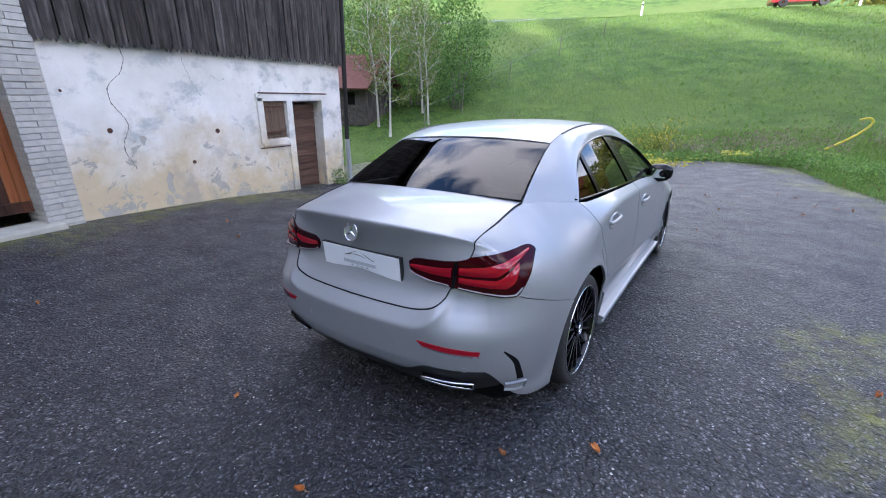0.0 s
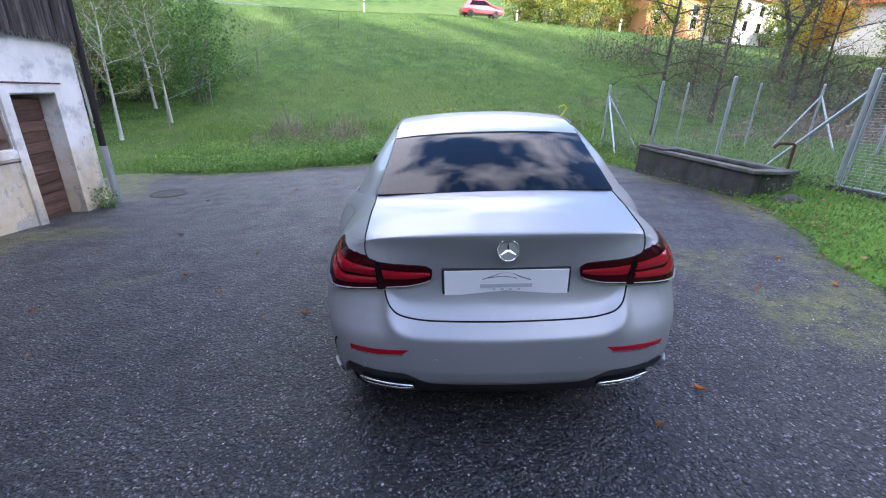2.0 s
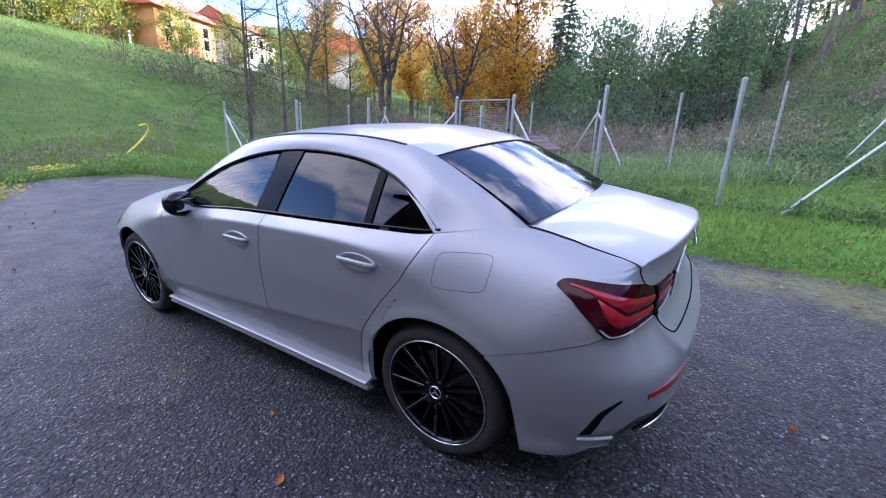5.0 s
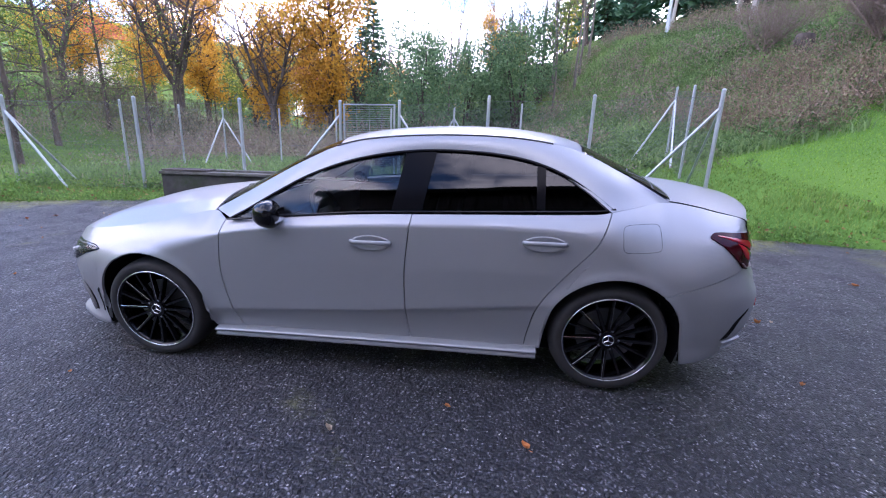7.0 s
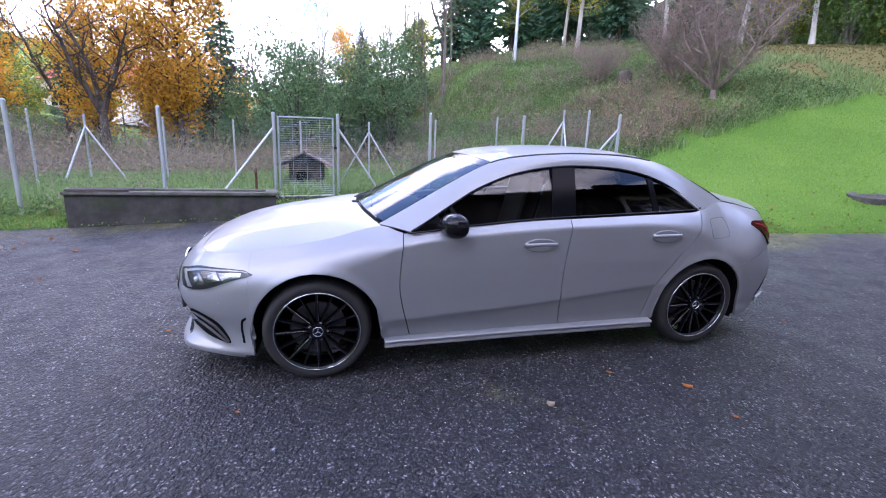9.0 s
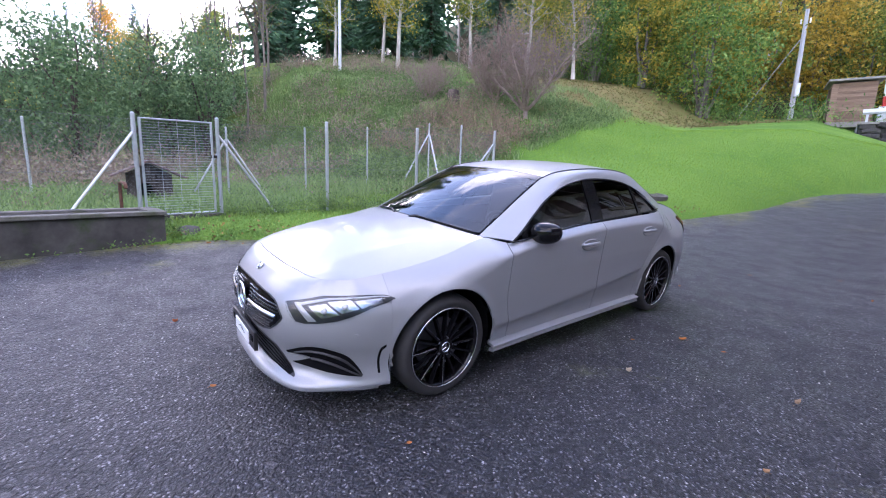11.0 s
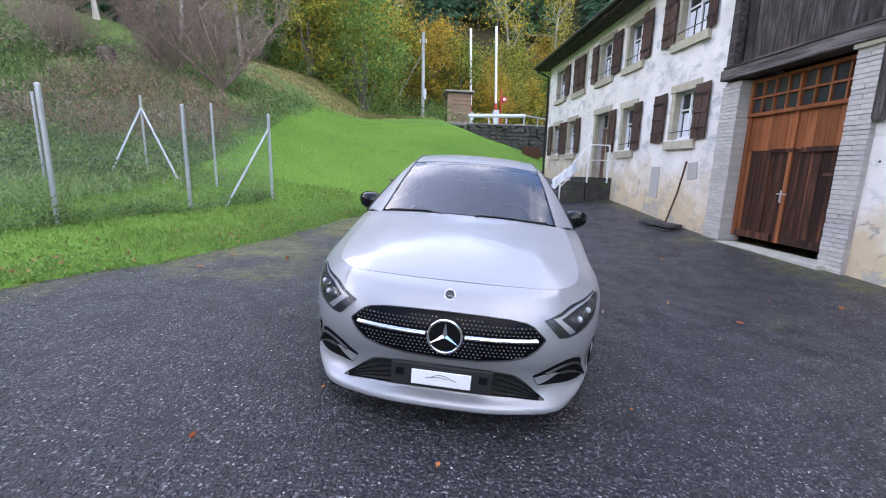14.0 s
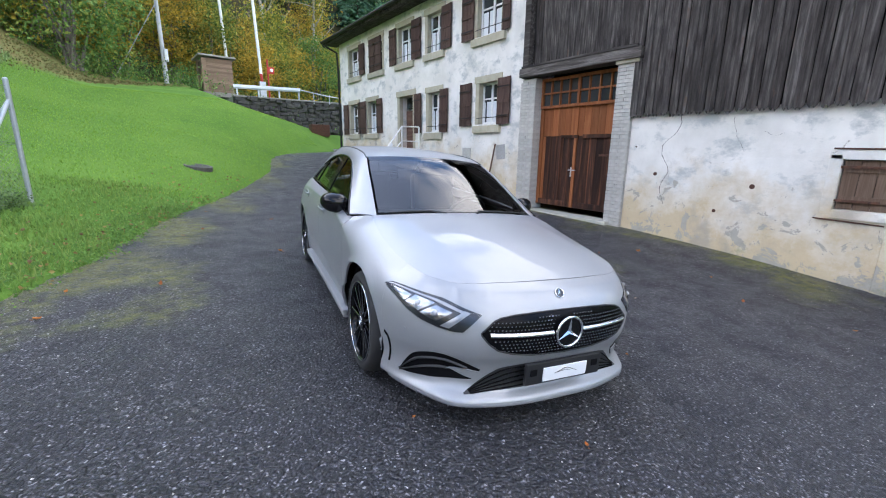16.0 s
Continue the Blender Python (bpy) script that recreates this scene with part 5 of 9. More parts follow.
# cabin
part("floor_pan", box_bm((0, -0.2, 0.42), (1.44, 2.6, 0.05)), M_dark, car)
bm = bmesh.new()
add_box(bm, (0, 0.72, 0.80), (1.36, 0.42, 0.26), None, 0.05)
part("dashboard", bm, M_leather, car)
part("parcel_shelf", box_bm((0, -1.45, 1.00), (1.15, 0.42, 0.03), None, 0.01), M_leather, car)
for x in (0.36, -0.36):
    bm = box_bm((x, -0.10, 0.56), (0.50, 0.52, 0.18), None, 0.05)
    add_box(bm, (x, -0.40, 0.88), (0.48, 0.14, 0.60), Matrix.Rotation(radians(14), 3, "X"), 0.05)
    add_box(bm, (x, -0.50, 1.20), (0.26, 0.09, 0.17), Matrix.Rotation(radians(10), 3, "X"), 0.035)
    part("front_seat", bm, M_leather, car, "dark leather front seat")
    bm = box_bm((x, -1.28, 1.10), (0.24, 0.08, 0.14), Matrix.Rotation(radians(14), 3, "X"), 0.03)
    part("rear_headrest", bm, M_leather, car)
bm = box_bm((0, -1.20, 0.78), (1.26, 0.16, 0.56), Matrix.Rotation(radians(18), 3, "X"), 0.05)
part("rear_bench", bm, M_leather, car)
sw = Matrix.Translation((-0.36, 0.40, 0.86)) @ pose(0, 0, 0, 66, 0, 0)
ring = tube_bm([sw @ Vector((0.185 * math.cos(a), 0.185 * math.sin(a), 0)) for a in (2 * math.pi * k / 32 for k in range(32))], 0.016, 8, True)
for a in (0, 180, 270):
    add_rod(ring, sw @ Vector((0, 0, 0)), sw @ Vector((0.18 * math.cos(radians(a)), 0.18 * math.sin(radians(a)), 0)), 0.018, 6)
add_rod(ring, sw @ Vector((0, 0, -0.05)), sw @ Vector((0, 0, 0.02)), 0.055, 16)
part("steering_wheel", ring, M_plastic, car, smooth=True)
part("inside_mirror", box_bm((0, 0.30, 1.285), (0.22, 0.03, 0.055), None, 0.012), M_plastic, car)
part("sensor_housing", box_bm((0, 0.325, 1.298), (0.14, 0.09, 0.045), None, 0.012), M_plastic, car)
# ---- farmhouse ----
M_plaster = material("old_lime_plaster", (0.74, 0.73, 0.70), 0.9, spec=0.2)
n = Nodes(M_plaster)
v = n.where()
c = n.mix(n.ramp(n.noise(1.3, 6, 0.62, v), [(0.38, BLACK), (0.66, WHITE)]), (0.75, 0.725, 0.68), (0.61, 0.59, 0.54))
# grey scuffs
c = n.mix(n.ramp(n.noise(2.1, 8, 0.66, n.where((1, 1, 1.5))), [(0.52, BLACK), (0.64, WHITE)]), c, (0.44, 0.45, 0.435))
# ochre damp, thickest near the foot
sep = n.t.nodes.new("ShaderNodeSeparateXYZ")
n.link(n.where(), sep.inputs[0])
rise = n.math("MULTIPLY", n.math("ADD", sep.outputs["Z"], n.math("MULTIPLY", sep.outputs["Y"], 0.072)), -0.30)
rise = n.math("ADD", rise, 0.47)
damp = n.math("ADD", n.math("MULTIPLY", n.noise(1.7, 7, 0.65, v), 0.9), rise)
c = n.mix(n.ramp(damp, [(0.54, BLACK), (0.86, WHITE)]), c, n.mix(n.noise(3.4, 6, 0.7, v), (0.62, 0.53, 0.36), (0.46, 0.37, 0.23)))
soot = n.math("ADD", n.noise(1.15, 5, 0.6, v, 0.3), n.math("MULTIPLY", rise, 0.16))
c = n.mix(n.math("MULTIPLY", n.ramp(soot, [(0.62, BLACK), (0.72, WHITE)]), 0.6), c, (0.33, 0.30, 0.26))
# bare rubble where the coat has fallen
bare = n.math("ADD", n.noise(2.6, 8, 0.7, v, 0.6), n.math("MULTIPLY", rise, 0.28))
barem = n.ramp(bare, [(0.660, BLACK), (0.680, WHITE)])
c = n.mix(barem, c, n.mix(n.noise(9.0, 5, 0.7, v), (0.30, 0.28, 0.24), (0.46, 0.43, 0.37)))
green = n.ramp(n.math("ADD", n.noise(3.1, 6, 0.7, v), n.math("MULTIPLY", rise, 0.35)), [(0.74, BLACK), (0.84, WHITE)])
c = n.mix(n.math("MULTIPLY", green, 0.5), c, (0.20, 0.22, 0.12))
n.color(c)
h = n.mix(barem, n.noise(7.0, 8, 0.62, v), (0.1, 0.1, 0.1))
n.bump(h, 0.55, 0.02)


def wood(name, dark, light, grey, rough=0.85, axis="z", scale=1.0):
    """Weathered boards, grain along one axis, each board its own shade."""
    m = material(name, dark, rough, spec=0.2)
    n = Nodes(m)
    stretch = {"z": (14, 14, 0.9), "y": (14, 0.9, 14), "x": (0.9, 14, 14)}[axis]
    v = n.where(tuple(s * scale for s in stretch))
    add = n.t.nodes.new("ShaderNodeVectorMath")
    add.operation = "ADD"
    n.link(v, add.inputs[0])
    comb = n.t.nodes.new("ShaderNodeCombineXYZ")
    r = n.random()
    n.link(n.math("MULTIPLY", r, 37.0), comb.inputs[0])
    n.link(comb.outputs[0], add.inputs[1])
    g = n.noise(1.0, 8, 0.68, add.outputs[0], 0.8)
    c = n.ramp(g, [(0.30, dark), (0.50, light), (0.70, grey)])
    c = n.mix(n.math("MULTIPLY", r, 0.5), c, tuple(x * 0.45 for x in dark))
    n.color(c)
    n.bump(g, 0.6, 0.008)
    return m


M_board = material("weathered_barn_board", (0.04, 0.035, 0.033), 0.9, spec=0.15)
n = Nodes(M_board)
shift = n.t.nodes.new("ShaderNodeCombineXYZ")
board_r = n.random()
n.link(n.math("MULTIPLY", board_r, 37.0), shift.inputs[2])
moved = n.t.nodes.new("ShaderNodeVectorMath")
moved.operation = "ADD"
n.link(n.where((22, 22, 1.3)), moved.inputs[0])
n.link(shift.outputs[0], moved.inputs[1])
grain = n.noise(1.0, 5, 0.6, moved.outputs[0], 0.3)
blot = n.t.nodes.new("ShaderNodeVectorMath")
blot.operation = "ADD"
n.link(n.where((5, 5, 1.6)), blot.inputs[0])
n.link(shift.outputs[0], blot.inputs[1])
stain = n.noise(1.0, 5, 0.65, blot.outputs[0])
c = n.ramp(grain, [(0.30, (0.024, 0.021, 0.019)), (0.52, (0.085, 0.076, 0.070)), (0.72, (0.190, 0.172, 0.158))])
c = n.mix(n.math("MULTIPLY", n.ramp(stain, [(0.44, BLACK), (0.66, WHITE)]), 0.8), c, (0.020, 0.017, 0.016))
c = n.mix(n.ramp(stain, [(0.28, WHITE), (0.38, BLACK)]), c, (0.13, 0.085, 0.060))
c = n.mix(n.math("MULTIPLY", board_r, 0.50), c, (0.020, 0.017, 0.016))
n.color(c)
n.bump(grain, 0.5, 0.006)
M_beam = wood("weathered_beam", (0.030, 0.025, 0.022), (0.085, 0.075, 0.068), (0.22, 0.20, 0.185), axis="y")
M_shutter = wood("brown_shutter", (0.050, 0.028, 0.022), (0.085, 0.052, 0.042), (0.125, 0.085, 0.070), 0.7)
M_gate = wood("orange_gate_wood", (0.14, 0.045, 0.014), (0.27, 0.095, 0.032), (0.34, 0.15, 0.06), 0.6, scale=0.7)
M_gatelow = wood("worn_gate_wood", (0.013, 0.008, 0.007), (0.055, 0.026, 0.017), (0.20, 0.080, 0.036), 0.8, scale=0.5)
M_door = wood("brown_door_wood", (0.060, 0.032, 0.022), (0.12, 0.070, 0.048), (0.19, 0.125, 0.090), 0.75, axis="y")
M_hatch = wood("brown_hatch_wood", (0.085, 0.055, 0.038), (0.15, 0.100, 0.068), (0.22, 0.16, 0.115), 0.8)


def stone(name, a, b, scale=6.0, rough=0.9, moss=None):
    m = material(name, a, rough, spec=0.2)
    n = Nodes(m)
    v = n.where()
    g = n.noise(scale, 7, 0.65, v)
    c = n.mix(n.ramp(g, [(0.3, BLACK), (0.7, WHITE)]), a, b)
    c = n.mix(n.math("MULTIPLY", n.random(), 0.35), c, tuple(x * 0.6 for x in a))
    if moss:
        c = n.mix(n.ramp(n.noise(2.2, 6, 0.7, v), [(0.52, BLACK), (0.68, WHITE)]), c, moss)
    n.color(c)
    n.bump(n.mix(0.4, g, n.noise(scale * 9, 4, 0.7, v)), 0.6, 0.01)
    return m


M_sand = stone("sandstone_surround", (0.36, 0.33, 0.24), (0.47, 0.44, 0.34))
M_brick = stone("limewashed_brick", (0.38, 0.365, 0.33), (0.55, 0.53, 0.48), 9.0)
M_mortar = stone("grey_mortar", (0.36, 0.35, 0.32), (0.48, 0.465, 0.43), 20.0)
M_sill = stone("pale_threshold_stone", (0.36, 0.35, 0.29), (0.50, 0.48, 0.40), 5.0)
M_step = stone("dark_step_stone", (0.034, 0.032, 0.031), (0.080, 0.077, 0.072), 5.0, 0.8, (0.05, 0.07, 0.025))
M_roof = stone("dark_roof_tile", (0.035, 0.033, 0.033), (0.070, 0.062, 0.058), 8.0)
M_iron = material("dark_iron", (0.020, 0.018, 0.017), 0.6, 0.5)
M_rust = material("rusty_iron", (0.10, 0.045, 0.025), 0.85, 0.2)
n = Nodes(M_rust)
n.color(n.ramp(n.noise(18.0, 6, 0.7, n.where()), [(0.3, (0.035, 0.020, 0.014)), (0.7, (0.15, 0.065, 0.035))]))
M_white = material("white_paint", (0.72, 0.72, 0.71), 0.5)
n = Nodes(M_white)
n.color(n.mix(n.ramp(n.noise(9.0, 6, 0.7, n.where()), [(0.5, BLACK), (0.75, WHITE)]), (0.74, 0.74, 0.73), (0.52, 0.51, 0.49)))
M_galv = material("galvanised_steel", (0.33, 0.355, 0.38), 0.46, 0.75)
n = Nodes(M_galv)
n.color(n.mix(n.noise(16.0, 5, 0.65, n.where()), (0.33, 0.36, 0.39), (0.52, 0.55, 0.58)))
n.rough(n.ramp(n.noise(5.0, 4, 0.6, n.where()), [(0.3, (0.34,) * 3), (0.7, (0.55,) * 3)]))
M_pane = material("window_pane", (0.030, 0.036, 0.040), 0.06, spec=0.7)
M_curtain = material("white_curtain", (0.62, 0.64, 0.66), 0.9)
M_crack = material("crack_shadow", (0.10, 0.095, 0.085), 0.95)

house = thing("farmhouse", "old white-plastered farmhouse with dark boarded barn end", "farmhouse")
HX, HBACK = WALL_X, -13.0


def holed_wall(name, y0, y1, z0, z1, holes, x=HX, depth=0.42, parent=house, mat=M_plaster, cell=0.22):
    """A plastered wall with real openings: a slightly uneven face, reveals and a back."""
    ys = sorted({y0, y1, *(h[0] for h in holes), *(h[1] for h in holes)})
    zs = sorted({z0, z1, *(h[2] for h in holes), *(h[3] for h in holes)})
    def fine(a):
        out = []
        for p, q in zip(a, a[1:]):
            k = max(1, round((q - p) / cell))
            out += [lerp(p, q, i / k) for i in range(k)]
        return out + [a[-1]]
    ys, zs = fine(ys), fine(zs)
    idx, verts, faces = {}, [], []
    edge = lambda y, z: any(h[0] - 1e-6 <= y <= h[1] + 1e-6 and h[2] - 1e-6 <= z <= h[3] + 1e-6 for h in holes) or y in (y0, y1)
    def vert(i, j):
        if (i, j) not in idx:
            idx[i, j] = len(verts)
            y, z = ys[i], zs[j]
            b = 0.0 if edge(y, z) else 0.014 * noise.noise(Vector((y * 1.7, z * 1.7, 1.0))) + 0.006 * noise.noise(Vector((y * 6, z * 6, 4.0)))
            verts.append((x + b, y, z))
        return idx[i, j]
    for i in range(len(ys) - 1):
        for j in range(len(zs) - 1):
            cy, cz = (ys[i] + ys[i + 1]) / 2, (zs[j] + zs[j + 1]) / 2
            if any(h[0] < cy < h[1] and h[2] < cz < h[3] for h in holes):
                continue
            faces.append((vert(i, j), vert(i + 1, j), vert(i + 1, j + 1), vert(i, j + 1)))
    def quad(*p):
        k = len(verts)
        verts.extend(p)
        faces.append((k, k + 1, k + 2, k + 3))
    xb = x - depth
    for a, b, c, d in holes:
        quad((x, a, c), (xb, a, c), (xb, a, d), (x, a, d))
        quad((x, b, d), (xb, b, d), (xb, b, c), (x, b, c))
        quad((x, a, d), (xb, a, d), (xb, b, d), (x, b, d))
        quad((x, b, c), (xb, b, c), (xb, a, c), (x, a, c))
    quad((x, y0, z0), (x, y0, z1), (xb, y0, z1), (xb, y0, z0))
    quad((x, y1, z1), (x, y1, z0), (xb, y1, z0), (xb, y1, z1))
    quad((x, y0, z1), (x, y1, z1), (xb, y1, z1), (xb, y0, z1))
    wall = mesh_object(name, verts, faces, mat, parent, smooth=False)
    bm = bmesh.new()
    bm.from_mesh(wall.data)
    bmesh.ops.remove_doubles(bm, verts=bm.verts, dist=0.0005)
    # reveals share their corners with the face: cut their long edges where the face has points
    bm.to_mesh(wall.data)
    bm.free()
    return wall


# openings: y from, y to, z from, z to
LOWER = [(-5.50, -4.74, 2.08, 3.12), (-7.95, -7.28, 1.95, 3.11), (-12.30, -11.50, 2.02, 3.19), (-14.02, -13.20, 2.02, 3.19)]
UPPER = [(-5.66, -4.68, 4.24, 5.30), (-8.02, -7.22, 4.24, 5.30), (-9.82, -8.92, 4.22, 5.30), (-11.98, -10.98, 4.22, 5.30), (-13.98, -12.95, 4.26, 5.30)]
DOORWAY = (-9.78, -8.84, 1.14, 3.15)
holed_wall("house_wall", -15.0, -3.86, -0.4, 5.75, LOWER + UPPER + [DOORWAY])
part("gable_wall", box_bm((-9.3, -14.85, 2.7), (7.4, 0.3, 6.2)), M_plaster, house)
part("back_wall", box_bm((HBACK, -5.45, 2.7), (0.3, 19.0, 6.2)), M_plaster, house)
# unseen floors, near-black to put the rooms' shade into their colour
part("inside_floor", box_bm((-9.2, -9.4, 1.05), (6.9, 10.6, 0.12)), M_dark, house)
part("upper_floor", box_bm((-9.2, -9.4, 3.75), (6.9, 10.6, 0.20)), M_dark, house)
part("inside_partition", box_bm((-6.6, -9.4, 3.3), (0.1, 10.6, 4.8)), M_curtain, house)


def plank_panel(name, y0, y1, z0, z1, x, mat, parent, boards, thick=0.03, ledges=(), rim=0.0):
    """A shutter or plank leaf: boards side by side, with ledges nailed across."""
    bm = bmesh.new()
    w = (y1 - y0) / boards
    for k in range(boards):
        add_box(bm, (x, y0 + w * (k + 0.5), (z0 + z1) / 2 + 0.004 * math.sin(k * 5)), (thick, w - 0.006, z1 - z0), None, 0.003)
    for zc in ledges:
        add_box(bm, (x + thick * 0.8, (y0 + y1) / 2, zc), (0.022, (y1 - y0) * 0.94, 0.075), None, 0.004)
    return part(name, bm, mat, parent)


def window(o, shutters=(), closed=False, curtain=True, sill=0.30):
    y0, y1, z0, z1 = o
    x = HX - 0.17
    yc, w, h = (y0 + y1) / 2, y1 - y0, z1 - z0
    bm = bmesh.new()
    rings = []
    for dx, e in ((-0.03, 0.0), (0.03, 0.0), (0.03, 0.06), (-0.03, 0.06)):
        rings.append([bm.verts.new((x + dx, p, q)) for p, q in ((y0 + e, z0 + e), (y1 - e, z0 + e), (y1 - e, z1 - e), (y0 + e, z1 - e))])
    for i in range(4):
        for j in range(4):
            bm.faces.new((rings[i][j], rings[i][(j + 1) % 4], rings[(i + 1) % 4][(j + 1) % 4], rings[(i + 1) % 4][j]))
    bmesh.ops.recalc_face_normals(bm, faces=bm.faces)
    win = part("window", bm, M_white, house, "white-framed casement window")
    part("mullion", box_bm((x + 0.004, yc, (z0 + z1) / 2), (0.05, 0.06, h - 0.12), None, 0.004), M_white, win)
    for side in (-1, 1):
        part("glazing_bar", box_bm((x + 0.002, yc + side * w / 4, z0 + h * 0.62), (0.04, w / 2 - 0.09, 0.035), None, 0.003), M_white, win)
    for a, b in ((y0 + 0.06, yc - 0.03), (yc + 0.03, y1 - 0.06)):
        part("pane", box_bm((x - 0.006, (a + b) / 2, (z0 + z1) / 2), (0.006, b - a, h - 0.12)), M_pane, win)
        if curtain:
            bm = bmesh.new()
            rows = []
            ob_rows = [[Vector((x - 0.012 + 0.004 * math.sin(26 * yy), yy, zz)) for zz in (z0 + 0.06, z0 + h * 0.55)] for yy in (lerp(a, b, i / 12) for i in range(13))]
            for p, q in zip(ob_rows, ob_rows[1:]):
                bm.faces.new([bm.verts.new(k) for k in (p[0], q[0], q[1], p[1])])
            bmesh.ops.translate(bm, verts=bm.verts, vec=(0.012, 0, 0))
            part("curtain", bm, M_curtain, win)
    # stone surround, a finger proud of the plaster
    jm = 0.15
    part("jamb", box_bm((HX - 0.06, y0 - jm / 2 + 0.03, (z0 + z1) / 2), (0.14, jm, h), None, 0.006), M_sand, win)
    part("jamb", box_bm((HX - 0.06, y1 + jm / 2 - 0.03, (z0 + z1) / 2), (0.14, jm, h), None, 0.006), M_sand, win)
    part("lintel", box_bm((HX - 0.05, yc, z1 + 0.075), (0.16, w + 0.30, 0.17), None, 0.008), M_sand, win)
    part("window_sill", box_bm((HX - 0.03, yc, z0 - sill / 2 + 0.02), (0.22, w + 0.30, sill * 0.62), None, 0.01), M_sand, win)
    for a, b in shutters:
        sh = plank_panel("shutter", a, b, z0 - 0.03, z1 + 0.03, HX + 0.055, M_shutter, win, 4, 0.03, (z0 + 0.18, z1 - 0.18, (z0 + z1) / 2))
        for zc in (z0 + 0.18, z1 - 0.18):
            part("strap_hinge", box_bm((HX + 0.093, (a + b) / 2, zc), (0.008, (b - a) * 0.9, 0.03)), M_iron, sh)
    part("guard_bar", rod_bm((HX + 0.03, y0 - 0.02, z0 + 0.16), (HX + 0.03, y1 + 0.02, z0 + 0.16), 0.010, 6), M_iron, win)
    return win


window(LOWER[0], ((-6.24, -5.74), (-4.70, -4.25)))
window(LOWER[1], ((-8.70, -8.28), (-7.24, -6.84)))
window(LOWER[2], ((-12.9, -12.40), (-11.44, -11.0)))
window(LOWER[3], ((-14.62, -14.12), (-13.14, -12.94)), curtain=False)
window(UPPER[0], ((-6.22, -5.72), (-4.63, -4.36)))
window(UPPER[1], ((-7.18, -6.72),))
window(UPPER[2], ((-10.35, -9.90), (-8.86, -8.32)))
window(UPPER[3], ((-11.98, -11.49), (-11.47, -10.98)), curtain=False)
window(UPPER[4], ((-12.90, -12.42),))
# house door over the steps
y0, y1, z0, z1 = DOORWAY
hd = plank_panel("house_door", y0 + 0.05, y1 - 0.05, z0, z1 - 0.45, HX - 0.28, M_door, house, 5, 0.05)
part("fanlight", box_bm((HX - 0.28, (y0 + y1) / 2, z1 - 0.22), (0.02, 0.8, 0.36)), M_pane, hd)
part("door_jamb", box_bm((HX - 0.06, y0 - 0.05, 2.14), (0.14, 0.16, 2.0), None, 0.006), M_sand, hd)
part("door_jamb", box_bm((HX - 0.06, y1 + 0.05, 2.14), (0.14, 0.16, 2.0), None, 0.006), M_sand, hd)
part("door_lintel", box_bm((HX - 0.05, (y0 + y1) / 2, z1 + 0.08), (0.16, 1.3, 0.18), None, 0.008), M_sand, hd)

# barn: plaster below, boards above
HATCH, BARN_DOOR = (1.98, 2.50, 0.72, 1.37), (2.68, 3.48, -0.40, 1.35)
holed_wall("barn_wall", -1.06, 4.12, -0.65, 2.10, [HATCH, BARN_DOOR], depth=0.38)
part("barn_end_wall", box_bm((-9.2, 3.97, 2.6), (7.6, 0.3, 6.4)), M_plaster, house)
# unseen barn floor and partition, near-black in place of indoor shade
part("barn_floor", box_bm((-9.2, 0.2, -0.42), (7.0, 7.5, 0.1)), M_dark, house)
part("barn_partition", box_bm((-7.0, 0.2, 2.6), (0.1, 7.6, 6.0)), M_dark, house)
hatch = plank_panel("wall_hatch", HATCH[0] + 0.01, HATCH[1] - 0.01, HATCH[2] + 0.01, HATCH[3] - 0.01, HX - 0.03, M_hatch, house, 3, 0.03, (0.86, 1.24))
for z in (0.84, 1.27):
    part("strap_hinge", box_bm((HX + 0.024, 2.19, z), (0.008, 0.44, 0.032)), M_rust, hatch)
bdo = part("barn_side_door", box_bm((HX - 0.225, 3.08, 0.42), (0.02, 0.77, 1.70)), M_door, house, "brown board door in a deep reveal")
for k in range(12):
    part("board", box_bm((HX - 0.20, 3.08, -0.36 + 0.143 * k), (0.028, 0.78, 0.136), None, 0.004), M_door, bdo)
part("latch", box_bm((HX - 0.175, 2.78, 0.62), (0.02, 0.05, 0.10)), M_rust, bdo)
for c, s in (((HX + 0.008, 2.59, 0.52), (0.05, 0.15, 1.72)), ((HX + 0.008, 3.545, 0.50), (0.05, 0.13, 1.76)), ((HX + 0.008, 2.72, 1.43), (0.05, 1.78, 0.13)), ((HX + 0.008, 1.91, 1.04), (0.05, 0.13, 0.78)), ((HX + 0.006, 2.20, 0.655), (0.05, 0.62, 0.11))):
    part("plaster_surround", box_bm(c, s, None, 0.01), M_plaster, house)
part("iron_rod", rod_bm((HX + 0.04, 1.87, 1.505), (HX + 0.04, 3.62, 1.485), 0.011, 6), M_rust, house)
part("iron_rod", rod_bm((HX + 0.04, 1.80, 0.585), (HX + 0.04, 2.50, 0.565), 0.010, 6), M_rust, house)
